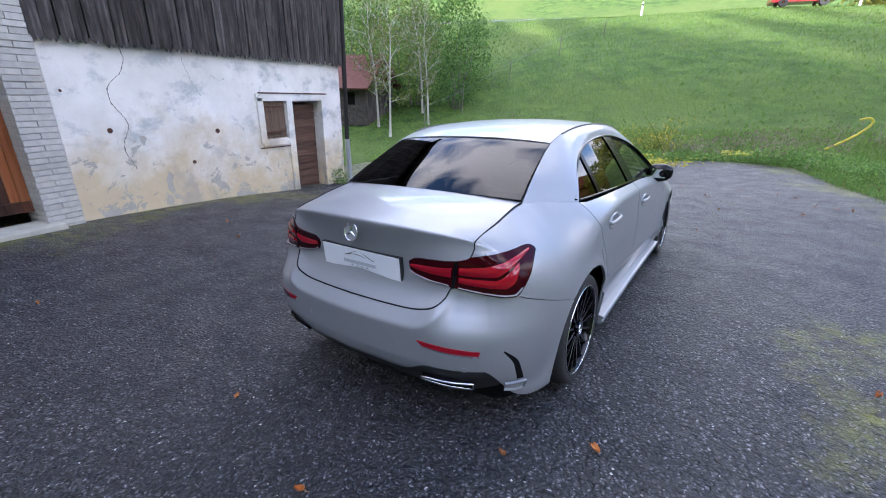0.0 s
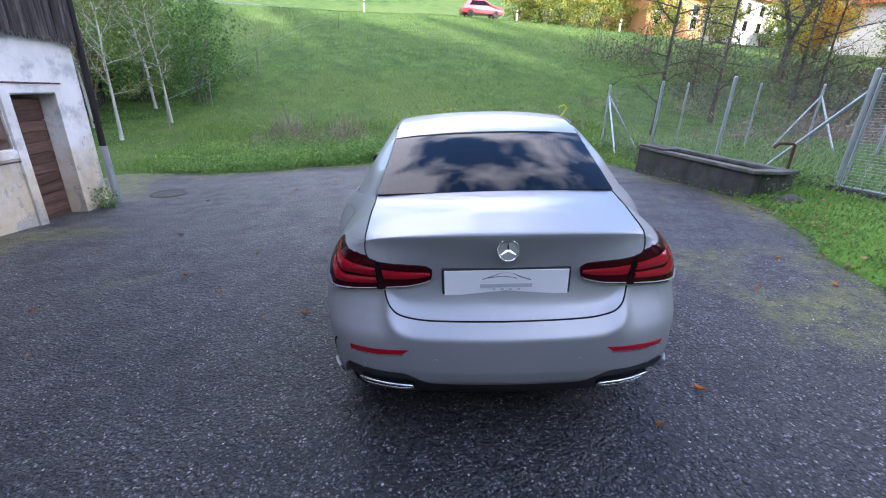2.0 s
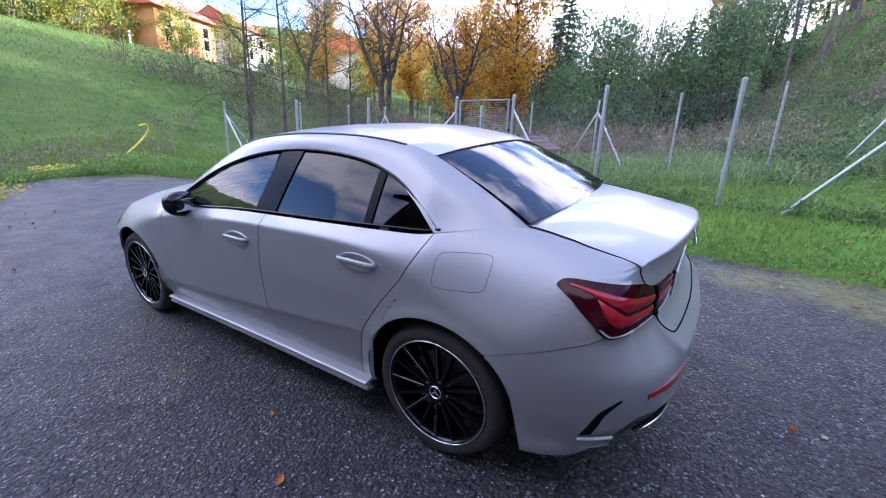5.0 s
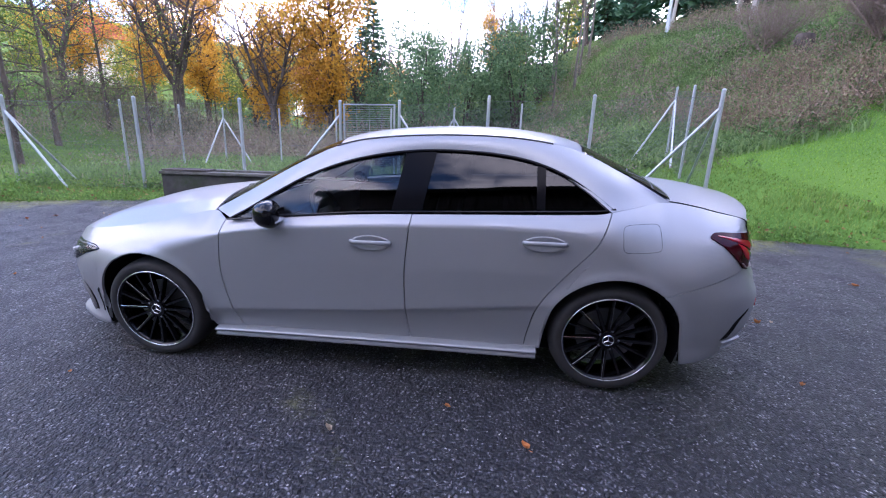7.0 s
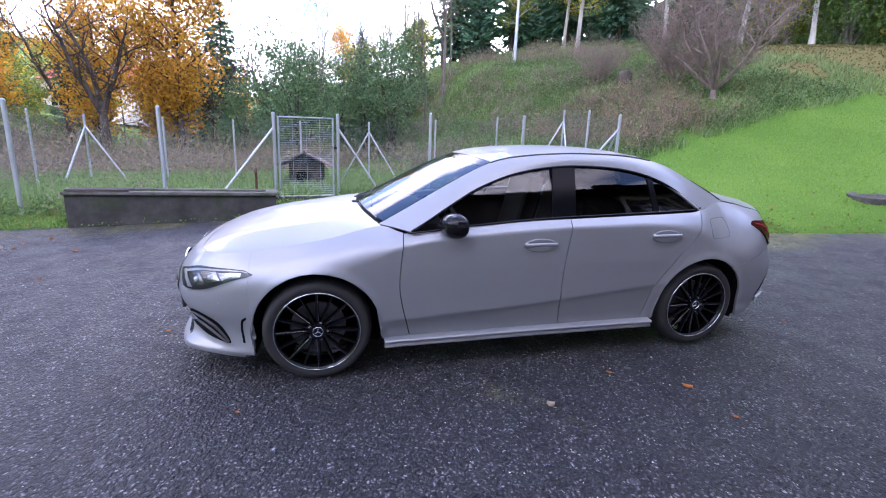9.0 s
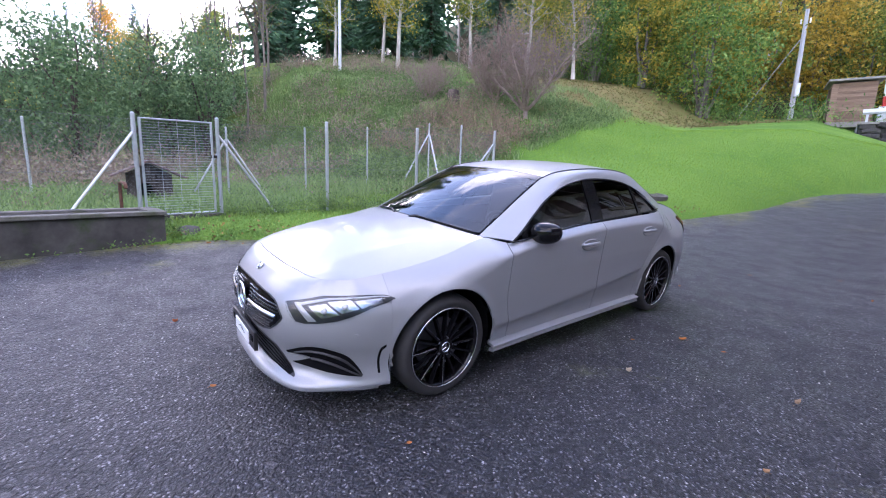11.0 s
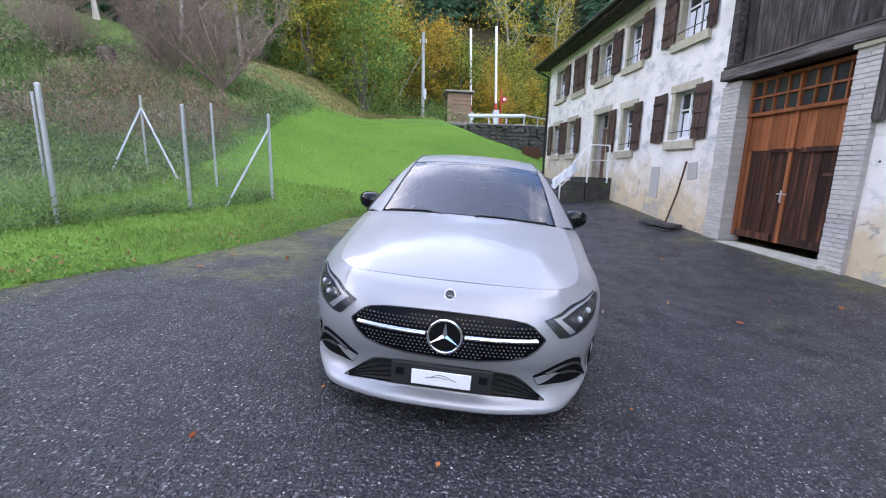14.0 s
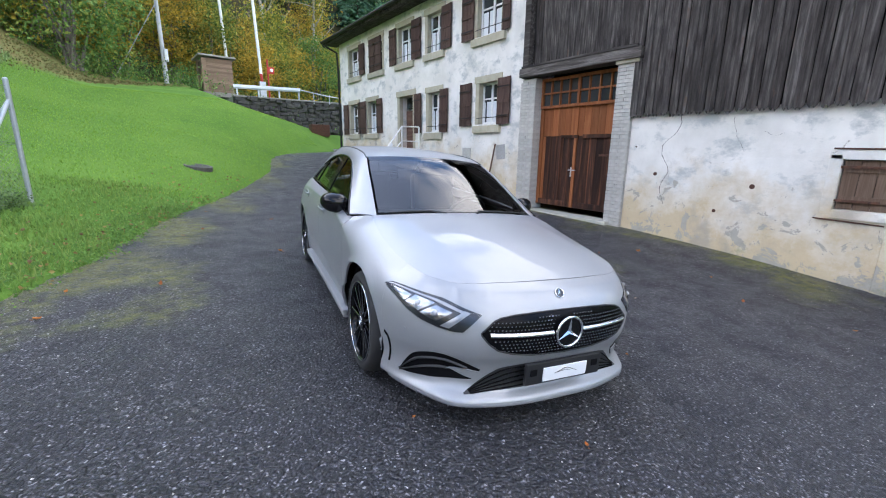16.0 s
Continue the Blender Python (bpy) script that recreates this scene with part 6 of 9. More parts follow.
# cracks in the plaster: ribbons on the face, coloured as the shade inside
for pts, w in (([(-0.16, 2.05), (-0.15, 1.92), (-0.18, 1.79), (-0.28, 1.68), (-0.39, 1.59), (-0.42, 1.45), (-0.38, 1.34), (-0.33, 1.26)], 0.009), ([(-0.33, 1.26), (-0.26, 1.12), (-0.30, 1.01), (-0.37, 0.88), (-0.37, 0.77), (-0.31, 0.62), (-0.28, 0.54)], 0.008), ([(1.05, 1.75), (1.18, 1.68), (1.30, 1.72)], 0.006), ([(0.62, 1.98), (0.70, 1.7), (0.84, 1.45)], 0.004)):
    run = [(x, y + 0.016 * wobble(y * 40, z * 19, 1.0) + 0.008 * wobble(y * 90, z * 61, 1.0), z) for x, y, z in rounded([(HX + 0.008, y, z) for y, z in pts], 46)]
    bm = bmesh.new()
    row = []
    for i, p in enumerate(run):
        ww = w * (0.30 + 1.1 * abs(wobble(p[1] * 45, p[2] * 45)))
        row.append((bm.verts.new((p[0], p[1] - ww, p[2])), bm.verts.new((p[0], p[1] + ww, p[2]))))
    for a, b in zip(row, row[1:]):
        bm.faces.new((a[0], a[1], b[1], b[0]))
    part("plaster_crack", bm, M_crack, house)
for y, z, r in ((-0.49, 1.05, 0.035), (1.02, 0.94, 0.045), (-0.9, 1.52, 0.02), (0.55, 0.52, 0.03)):
    bm = bmesh.new()
    bmesh.ops.create_cone(bm, cap_ends=True, segments=9, radius1=r, radius2=r * 0.8, depth=0.02, matrix=Matrix.Translation((HX + 0.003, y, z)) @ pose(0, 0, 0, 0, 90, 0))
    part("wall_hole", bm, M_rust, house)

# piers, beam and gate of the cart entrance
GY0, GY1, GZ0, GZ1 = -3.42, -1.40, 0.20, 2.98
for name, y0, y1, zb in (("left_pier", -3.87, GY0, -0.3), ("right_pier", GY1, -1.04, -0.4)):
    part("pier_core", box_bm((HX - 0.16, (y0 + y1) / 2, (zb + 3.0) / 2), (0.40, y1 - y0 - 0.03, 3.0 - zb)), M_mortar, house)
part("pier_cap", box_bm((HX - 0.14, -1.20, 3.02), (0.52, 0.46, 0.09), None, 0.012), M_sand, house)
part("lintel_beam", box_bm((HX - 0.02, -2.40, 3.13), (0.36, 2.95, 0.19), None, 0.02), M_beam, house)
part("lintel_board", box_bm((HX + 0.02, -2.4, 3.25), (0.30, 2.80, 0.045), None, 0.006), M_beam, house)
part("corner_post", box_bm((HX + 0.02, -3.75, 4.4), (0.16, 0.17, 2.3), None, 0.012), M_beam, house)
part("gate_threshold", box_bm((HX - 0.01, -2.42, 0.005), (0.40, 2.30, 0.15), None, 0.015), M_sill, house)
GXX = HX - 0.20
gate = part("cart_gate", box_bm((GXX - 0.05, (GY0 + GY1) / 2, (GZ0 + 2.36) / 2), (0.03, GY1 - GY0, 2.36 - GZ0)), M_gatelow, house, "tall orange-brown wooden cart gate, dark and worn below")
for k in range(12):
    w = (GY1 - GY0) / 12
    yc = GY0 + w * (k + 0.5)
    part("upper_board", box_bm((GXX - 0.012, yc, 2.045), (0.035, w - 0.005, 0.60), None, 0.003), M_gate, gate)
    part("lower_board", box_bm((GXX - 0.012, yc, 0.97), (0.035, w - 0.005, 1.53), None, 0.003), M_gatelow if 1 <= k <= 10 else M_gate, gate)
for c, s, mt in (((GXX + 0.022, -2.41, 1.27), (0.035, 0.07, 2.13), M_gate), ((GXX + 0.020, GY0 + 0.04, 1.27), (0.035, 0.09, 2.13), M_gate), ((GXX + 0.020, GY1 - 0.04, 1.27), (0.035, 0.09, 2.13), M_gate), ((GXX + 0.024, -1.83, 1.73), (0.04, 0.80, 0.075), M_gatelow), ((GXX + 0.024, -2.58, 1.73), (0.04, 0.46, 0.06), M_gatelow), ((GXX + 0.024, -2.80, 1.0), (0.03, 0.04, 1.46), M_gatelow), ((GXX + 0.022, -1.83, 0.27), (0.04, 0.88, 0.12), M_gatelow), ((GXX + 0.022, -2.95, 0.27), (0.04, 0.80, 0.12), M_gatelow)):
    part("gate_rail", box_bm(c, s, None, 0.005), mt, gate)
part("gate_handle", rod_bm((GXX + 0.05, -2.52, 1.02), (GXX + 0.05, -2.34, 1.02), 0.011, 8), M_galv, gate)
part("gate_keyplate", box_bm((GXX + 0.034, -2.46, 0.98), (0.008, 0.045, 0.20), None, 0.002), M_galv, gate)
for z in (1.35,):
    part("strap_hinge", box_bm((GXX + 0.030, -1.62, z), (0.01, 0.36, 0.045)), M_rust, gate)
# glazed transom
part("transom_rail", box_bm((GXX + 0.02, -2.41, 2.375), (0.09, 2.02, 0.06), None, 0.004), M_gate, gate)
part("transom_rail", box_bm((GXX + 0.02, -2.41, 2.95), (0.09, 2.02, 0.06), None, 0.004), M_gate, gate)
part("transom_rail", box_bm((GXX + 0.02, -2.41, 2.665), (0.05, 2.02, 0.035), None, 0.003), M_gate, gate)
for k in range(9):
    part("glazing_bar", box_bm((GXX + 0.021, GY0 + 0.02 + k * 0.2475, 2.66), (0.052 if k not in (0, 4, 8) else 0.08, 0.030 if k not in (0, 4, 8) else 0.05, 0.54), None, 0.003), M_gate, gate)
for k in range(8):
    for zc in (2.53, 2.805):
        part("transom_pane", box_bm((GXX - 0.002, GY0 + 0.144 + k * 0.2475, zc), (0.006, 0.215, 0.235), Matrix.Rotation(radians(0.6 * math.sin(k * 7 + zc * 9)), 3, "Y")), M_pane, gate)

# roof with its dark eaves
part("roof_slope", box_bm((-8.95, -5.6, 8.25), (9.4, 20.6, 0.16), Matrix.Rotation(radians(32), 3, "Y")), M_roof, house)
part("rear_roof_slope", box_bm((-14.0, -5.6, 9.2), (4.8, 20.6, 0.16), Matrix.Rotation(radians(-32), 3, "Y")), M_roof, house)
part("eaves_soffit", box_bm((HX + 0.20, -9.4, 5.73), (0.62, 12.2, 0.05)), M_board, house)
part("fascia", box_bm((HX + 0.50, -9.4, 5.80), (0.05, 12.3, 0.20)), M_board, house)
part("gutter", tube_bm([(HX + 0.58, -15.5, 5.80), (HX + 0.58, -3.3, 5.84)], 0.065, 10), M_iron, house)
part("gutter_bend", tube_bm([(HX + 0.56, -15.3, 5.76), (HX + 0.45, -15.25, 5.60), (HX + 0.08, -15.1, 5.40), (HX + 0.06, -15.05, 4.6), (HX + 0.06, -15.05, 1.2)], 0.045, 8), M_iron, house)
part("downpipe", tube_bm([(HX + 0.14, 4.20, 6.0), (HX + 0.10, 4.20, 3.0), (HX + 0.07, 4.20, 0.52)], 0.048, 10), M_iron, house, "dark downpipe")
part("downpipe_foot", rod_bm((HX + 0.07, 4.20, 0.54), (HX + 0.08, 4.22, -0.44), 0.056, 12), M_galv, house, "grey steel downpipe foot")
for z in (2.3, 0.9):
    part("pipe_bracket", rod_bm((HX + 0.08, 4.20, z), (HX + 0.08, 4.20, z + 0.03), 0.062, 12), M_iron, house)

# boards: each one a plank of its own
rng = random.Random(11)


def plank_mesh(w, h, t, seed):
    """A weathered board: crowned face, wavering edges, lower end cut to small points."""
    bm = bmesh.new()
    r = random.Random(seed)
    across = [-0.5, -0.36, -0.15, 0.0, 0.15, 0.36, 0.5]
    crown = [0.012, 0.003, 0.0, 0.003, 0.0, 0.003, 0.012]
    tooth = [0.035, -0.005, -0.030, 0.020, -0.030, -0.005, 0.035]
    levels = [0.0, 0.25, 0.5, 0.75, 1.0]
    sway = [r.uniform(-0.006, 0.006) for _ in levels]
    front = []
    for k, f in enumerate(levels):
        front.append([bm.verts.new((t / 2 - c, a * w + sway[k], f * h + (b + r.uniform(-0.008, 0.008) if k == 0 else 0))) for a, c, b in zip(across, crown, tooth)])
    back = [[bm.verts.new((-t / 2, row[q].co.y, row[q].co.z)) for q in (0, -1)] for row in front]
    for a, b, c, d in zip(front, front[1:], back, back[1:]):
        for q in range(6):
            bm.faces.new((a[q], a[q + 1], b[q + 1], b[q]))
        bm.faces.new((c[0], a[0], b[0], d[0]))
        bm.faces.new((a[-1], c[1], d[1], b[-1]))
    bm.faces.new([back[0][0], back[0][1]] + front[0][::-1])
    me = bpy.data.meshes.new("board")
    bm.normal_update()
    bm.to_mesh(me)
    bm.free()
    me.materials.append(M_board)
    return me


boards = thing("barn_boarding", "dark weathered vertical boards with scalloped lower ends", "boarding")
planks = [plank_mesh(0.132, 3.86, 0.034, k) for k in range(7)]
k = 0
yy = -1.00
# added near-black sheet, stands for the shade in the gaps between boards
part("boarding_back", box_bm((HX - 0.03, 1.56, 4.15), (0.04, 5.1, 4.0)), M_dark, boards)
while yy < 4.16:
    b = new("board", planks[k % 7])
    b.parent = boards
    b.location = (HX + 0.065 + 0.022 * rng.random(), yy, 2.03 + 0.03 * rng.random())
    b.rotation_euler = (radians(rng.uniform(-0.35, 0.35)), 0, radians(rng.uniform(-4, 4)))
    yy += 0.142
    k += 1
upper = [plank_mesh(0.235, 2.55, 0.028, k + 20) for k in range(4)]
# second near-black sheet, gap shade for the upper boards
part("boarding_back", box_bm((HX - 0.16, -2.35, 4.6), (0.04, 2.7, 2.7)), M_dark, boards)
for k in range(12):
    b = new("board", upper[k % 4])
    b.parent = boards
    b.location = (HX - 0.10 + 0.010 * rng.random(), -3.58 + 0.236 * k, 3.30)
    b.rotation_euler = (radians(rng.uniform(-0.3, 0.3)), 0, radians(rng.uniform(-2, 2)))
# bricks of the piers
brick_big = box_bm((0, 0, 0), (0.40, 0.440, 0.062), None, 0.006)
brick_half = box_bm((0, 0, 0), (0.40, 0.217, 0.062), None, 0.006)
def brick_data(bm):
    me = bpy.data.meshes.new("brick")
    bm.to_mesh(me)
    bm.free()
    me.materials.append(M_brick)
    return me
brick_big, brick_half = brick_data(brick_big), brick_data(brick_half)
for y0, y1, z0 in ((-3.87, GY0, 0.05), (GY1, -1.04, -0.10)):
    w = y1 - y0
    z, k = z0, 0
    while z < 2.93:
        for me, off, sc in (((brick_big, 0.0, w / 0.445),) if k % 2 == 0 else ((brick_half, -w / 4, w / 0.440), (brick_half, w / 4, w / 0.440))):
            b = new("brick", me)
            b.parent = house
            b.scale = (1, sc * rng.uniform(0.985, 1.0), rng.uniform(0.9, 1.04))
            b.location = (HX - 0.13 + 0.012 * rng.random(), (y0 + y1) / 2 + off, z + 0.033)
        z += 0.0655
        k += 1

# steps and railing
steps = thing("front_steps", "dark mossy stone steps with a white tube railing", "steps")
part("landing", box_bm((-4.98, -8.95, 0.82), (0.78, 1.36, 0.66), None, 0.015), M_step, steps)
for k in range(4):
    zt = 1.02 - 0.155 * k
    part("step", box_bm((-4.42 + 0.27 * k, -8.95, (zt + 0.25) / 2), (0.29, 1.36, zt - 0.25), None, 0.015), M_step, steps)
part("rail_tube", tube_bm([(-3.79, -8.27, 1.10), (-4.60, -8.27, 2.10), (-5.22, -8.27, 2.10)], 0.022, 8), M_white, steps, "white railing tube")
part("rail_tube", tube_bm([(-3.80, -8.27, 0.86), (-4.60, -8.27, 1.66), (-5.22, -8.27, 1.66)], 0.016, 8), M_white, steps, "white railing tube")
for x, z0, z1 in ((-3.79, 0.45, 1.10), (-4.60, 1.0, 2.10), (-5.22, 1.0, 2.10)):
    part("rail_post", rod_bm((x, -8.27, z0), (x, -8.27, z1), 0.024, 8), M_white, steps)
# cloth over the rail
bm = bmesh.new()
rows = [[Vector((lerp(-3.55, -4.25, i / 14) + 0.03 * math.sin(j * 2.1), -8.27 + (0.05 + 0.05 * math.sin(i * 1.3)) * (-1 if j < 4 else 1) * abs(j - 4) / 4, lerp(1.05, 1.62, i / 14) - 0.045 * abs(j - 4) ** 1.3 + 0.02 * math.sin(i * 2.2 + j))) for j in range(9)] for i in range(15)]
cloth = part("draped_cloth", shell_bm(rows, 0.004), M_curtain)
tagged(cloth, "white cloth draped over the railing", "cloth")
# planter at the end of the house, rod and planks by the wall
pl = part("planter_box", box_bm((-6.04, -20.0, 2.34), (1.0, 0.45, 0.62), None, 0.02), M_rust)
tagged(pl, "brown planter box standing on the lawn below the wall", "planter")
rod = part("rusty_rod", tube_bm([(HX + 0.24, -4.92, 0.20), (HX + 0.12, -4.80, 0.9), (HX + 0.05, -4.71, 1.58)], 0.020, 8), M_rust)
tagged(rod, "rusty iron rod leaning on the plaster wall", "iron rod")
bm = box_bm((-4.95, -4.85, road_height(-4.95, -4.85) + 0.05), (0.34, 1.0, 0.08), Matrix.Rotation(radians(8), 3, "Z"), 0.012)
tagged(part("old_plank", bm, M_step), "old dark plank lying by the wall", "plank")
bm = box_bm((-4.72, -4.55, road_height(-4.72, -4.55) + 0.02), (0.10, 0.55, 0.03), Matrix.Rotation(radians(14), 3, "Z"), 0.006)
tagged(part("grey_lath", bm, M_beam), "short grey lath lying by the wall", "lath")
part("plaster_patch", box_bm((HX + 0.006, -5.95, 1.1), (0.02, 0.36, 0.75), None, 0.008), M_mortar, house)
part("plaster_patch", box_bm((HX + 0.006, -4.55, 1.38), (0.02, 0.30, 0.36), Matrix.Rotation(0.1, 3, "X"), 0.008), M_mortar, house)
# ---- fence and paddock ----
M_wire = material("fence_wire", (0.16, 0.17, 0.175), 0.55, 0.6)
M_concrete = stone("stained_concrete", (0.035, 0.034, 0.032), (0.10, 0.097, 0.088), 3.0, 0.9, (0.035, 0.05, 0.022))
M_concretedark = stone("dark_cast_ring", (0.06, 0.058, 0.055), (0.14, 0.135, 0.125), 5.0)
M_rimstone = stone("worn_trough_rim", (0.085, 0.082, 0.074), (0.17, 0.165, 0.15), 5.0, 0.9, (0.06, 0.07, 0.035))
M_concretetop = stone("pale_concrete", (0.20, 0.19, 0.17), (0.32, 0.31, 0.28), 5.0)
fence = thing("wire_fence", "galvanised chain-link fence on steel posts with braces", "fence")


def gz(x, y):
    return turf_height(x, y)


FENCE_FRONT = [(3.50, -4.83), (4.27, -3.10), (5.03, -1.40), (5.80, 0.30)]
FENCE_NORTH = [(5.86, 1.50), (5.30, 3.26), (5.28, 5.15), (5.50, 7.65)]
FENCE_BACK = [(3.50, -4.83), (4.75, -5.15), (6.60, -5.92), (7.60, -4.42), (8.10, -2.75), (8.85, -1.06), (9.50, 0.70), (10.2, 2.40), (9.95, 4.00), (9.93, 5.60), (8.75, 6.20), (6.95, 6.50), (5.50, 7.65)]
POST_H = 1.68


for x, y in dict.fromkeys(FENCE_FRONT + FENCE_NORTH + FENCE_BACK):
    z = gz(x, y)
    r = 0.032 if (x, y) in FENCE_FRONT + FENCE_NORTH else 0.025
    p = part("post", rod_bm((x, y, z - 0.25), (x, y, z + POST_H), r, 10), M_galv, fence)
    part("post_cap", rod_bm((x, y, z + POST_H), (x, y, z + POST_H + 0.02), r * 1.08, 10, r * 0.5), M_galv, p)
for (ax, ay), (bx, by) in (((3.50, -4.83), (3.98, -3.75)), ((3.50, -4.83), (4.35, -5.05)), ((5.80, 0.30), (5.58, -0.62)), ((5.86, 1.50), (5.42, 2.62)), ((5.50, 7.65), (5.32, 6.60)), ((5.50, 7.65), (6.3, 7.15)), ((6.60, -5.92), (5.75, -5.55)), ((6.60, -5.92), (7.0, -5.2)), ((9.93, 5.60), (9.2, 5.95)), ((9.93, 5.60), (9.95, 4.8)), ((8.85, -1.06), (8.50, -1.85)), ((8.85, -1.06), (9.2, -0.3))):
    part("brace", rod_bm((ax, ay, gz(ax, ay) + 1.42), (bx, by, gz(bx, by) - 0.02), 0.022, 8), M_galv, fence)


def chain_link(run, name="mesh"):
    """Woven wire: two sets of slanting wires between posts, and tension wires."""
    bm = bmesh.new()
    def strand(a, b, r):
        a, b = Vector(a), Vector(b)
        d = (b - a).normalized()
        u = d.orthogonal().normalized()
        w = d.cross(u)
        ring = [[bm.verts.new(p + (u * math.cos(k) + w * math.sin(k)) * r) for k in (0, 2.094, 4.189)] for p in (a, b)]
        for i in range(3):
            bm.faces.new((ring[0][i], ring[0][(i + 1) % 3], ring[1][(i + 1) % 3], ring[1][i]))
    for (ax, ay), (bx, by) in zip(run, run[1:]):
        L = math.hypot(bx - ax, by - ay)
        lo = lambda t: Vector((lerp(ax, bx, t), lerp(ay, by, t), lerp(gz(ax, ay), gz(bx, by), t) + 0.04))
        H = 1.55
        pitch = 0.085
        m = int((L + H) / pitch)
        for k in range(m + 1):
            for sgn in (1, -1):
                s0 = k * pitch - (H if sgn > 0 else 0)
                s1 = s0 + H if sgn > 0 else s0 - H
                z0, z1 = 0.0, H
                a, b = (s0, z0), (s1, z1)
                if min(a[0], b[0]) > L or max(a[0], b[0]) < 0:
                    continue
                def clip(p, q):
                    if p[0] < 0:
                        f = (0 - p[0]) / (q[0] - p[0])
                        return (0, lerp(p[1], q[1], f))
                    if p[0] > L:
                        f = (L - p[0]) / (q[0] - p[0])
                        return (L, lerp(p[1], q[1], f))
                    return p
                a2, b2 = clip(a, b), clip(b, a)
                if abs(a2[1] - b2[1]) > 0.03:
                    strand(lo(a2[0] / L) + Vector((0, 0, a2[1])), lo(b2[0] / L) + Vector((0, 0, b2[1])), 0.0010)
        for h in (0.0, 0.78, H):
            strand(lo(0) + Vector((0, 0, h)), lo(1) + Vector((0, 0, h)), 0.0028)
    return tagged(part(name, bm, M_wire, fence, "woven wire mesh"), kind="stuff")


chain_link(FENCE_FRONT)
chain_link(FENCE_NORTH)
chain_link(FENCE_BACK)

# gate between its two posts
ga, gb = Vector((5.86, 1.42, gz(5.86, 1.5) + 0.10)), Vector((5.80, 0.40, gz(5.8, 0.3) + 0.08))
fgate = thing("fence_gate", "galvanised steel fence gate filled with wire bars", "gate")
gh = 1.52
part("gate_frame", tube_bm([ga, ga + Vector((0, 0, gh)), gb + Vector((0, 0, gh)), gb], 0.024, 8, True), M_galv, fgate)
for k in range(34):
    z = 0.05 + k * 0.043
    part("bar", rod_bm(ga + Vector((0, 0, z)), gb + Vector((0, 0, z)), 0.0024, 5), M_galv, fgate)
for k in (2, 4, 6):
    part("upright", rod_bm(ga.lerp(gb, k / 8), ga.lerp(gb, k / 8) + Vector((0, 0, gh)), 0.0028, 5), M_galv, fgate)
part("latch", box_bm(gb + Vector((0.0, -0.03, 0.95)), (0.03, 0.10, 0.05), None, 0.005), M_iron, fgate)
part("gate_sill", box_bm((5.82, 0.9, gz(5.82, 0.9) + 0.03), (0.14, 1.3, 0.08), None, 0.01), M_step, fgate)

# small roofed hutch behind the gate
M_hutroof = stone("weathered_brown_tile", (0.105, 0.078, 0.072), (0.21, 0.160, 0.148), 7.0)
hut = thing("animal_hutch", "low dark wooden hutch with a brown tiled roof", "hutch", pose(8.95, 0.60, gz(8.95, 0.60) - 0.05, 0, 0, -12) @ Matrix.Scale(0.96, 4))
part("hutch_body", box_bm((0.05, 0, 0.34), (1.05, 0.85, 0.66), None, 0.01), M_board, hut)
bm = bmesh.new()
tri = [bm.verts.new((x, y, z)) for x in (-0.46, 0.56) for y, z in ((-0.42, 0.66), (0.42, 0.66), (0.0, 0.90))]
for f in ((0, 1, 2), (5, 4, 3), (0, 3, 4, 1), (1, 4, 5, 2), (2, 5, 3, 0)):
    bm.faces.new([tri[q] for q in f])
part("gable", bm, M_board, hut)
# near-black arch on the solid front, in place of the doorway's shade
ring = [(-0.482, 0.10 + 0.15 * math.cos(radians(a)), 0.34 + 0.13 * math.sin(radians(a))) for a in range(0, 181, 15)] + [(-0.482, -0.05, 0.06), (-0.482, 0.25, 0.06)]
bm = bmesh.new()
bm.faces.new([bm.verts.new(p) for p in ring])
bmesh.ops.solidify(bm, geom=bm.faces[:], thickness=0.01)
part("doorway", bm, M_dark, hut)
for s in (-1, 1):
    rf = part("roof_side", box_bm((0, s * 0.33, 0.775), (1.42, 0.80, 0.030), Matrix.Rotation(radians(-s * 27), 3, "X"), 0.006), M_hutroof, hut)
    for r in range(4):
        for c in range(7):
            y = s * (0.09 + r * 0.175)
            part("roof_tile", box_bm((-0.60 + c * 0.20 + 0.02 * (r % 2), y, 0.945 - abs(y) * 0.51 + 0.012), (0.192, 0.215, 0.022), Matrix.Rotation(radians(-s * 23), 3, "X"), 0.006), M_hutroof, rf)
part("ridge", rod_bm((-0.72, 0, 0.955), (0.72, 0, 0.955), 0.035, 7), M_hutroof, hut)

# cattle trough and its pipe
trough = thing("stone_trough", "long stained concrete water trough beside the asphalt", "trough")
TX0, TX1, TY0, TY1, TZ = 4.47, 5.15, 1.55, 4.35, 0.665
for name, c, s in (("trough_wall", ((TX0 + 0.06), (TY0 + TY1) / 2, TZ / 2 - 0.06), (0.12, TY1 - TY0, TZ - 0.02)), ("trough_wall", (TX1 - 0.06, (TY0 + TY1) / 2, TZ / 2 - 0.06), (0.12, TY1 - TY0, TZ - 0.02)), ("trough_end", ((TX0 + TX1) / 2, TY0 + 0.07, TZ / 2 - 0.06), (TX1 - TX0 - 0.24, 0.14, TZ - 0.02)), ("trough_end", ((TX0 + TX1) / 2, TY1 - 0.07, TZ / 2 - 0.06), (TX1 - TX0 - 0.24, 0.14, TZ - 0.02)), ("trough_floor", ((TX0 + TX1) / 2, (TY0 + TY1) / 2, 0.18), (TX1 - TX0 - 0.25, TY1 - TY0 - 0.29, 0.2))):
    part(name, box_bm(c, s, None, 0.012), M_concrete, trough)
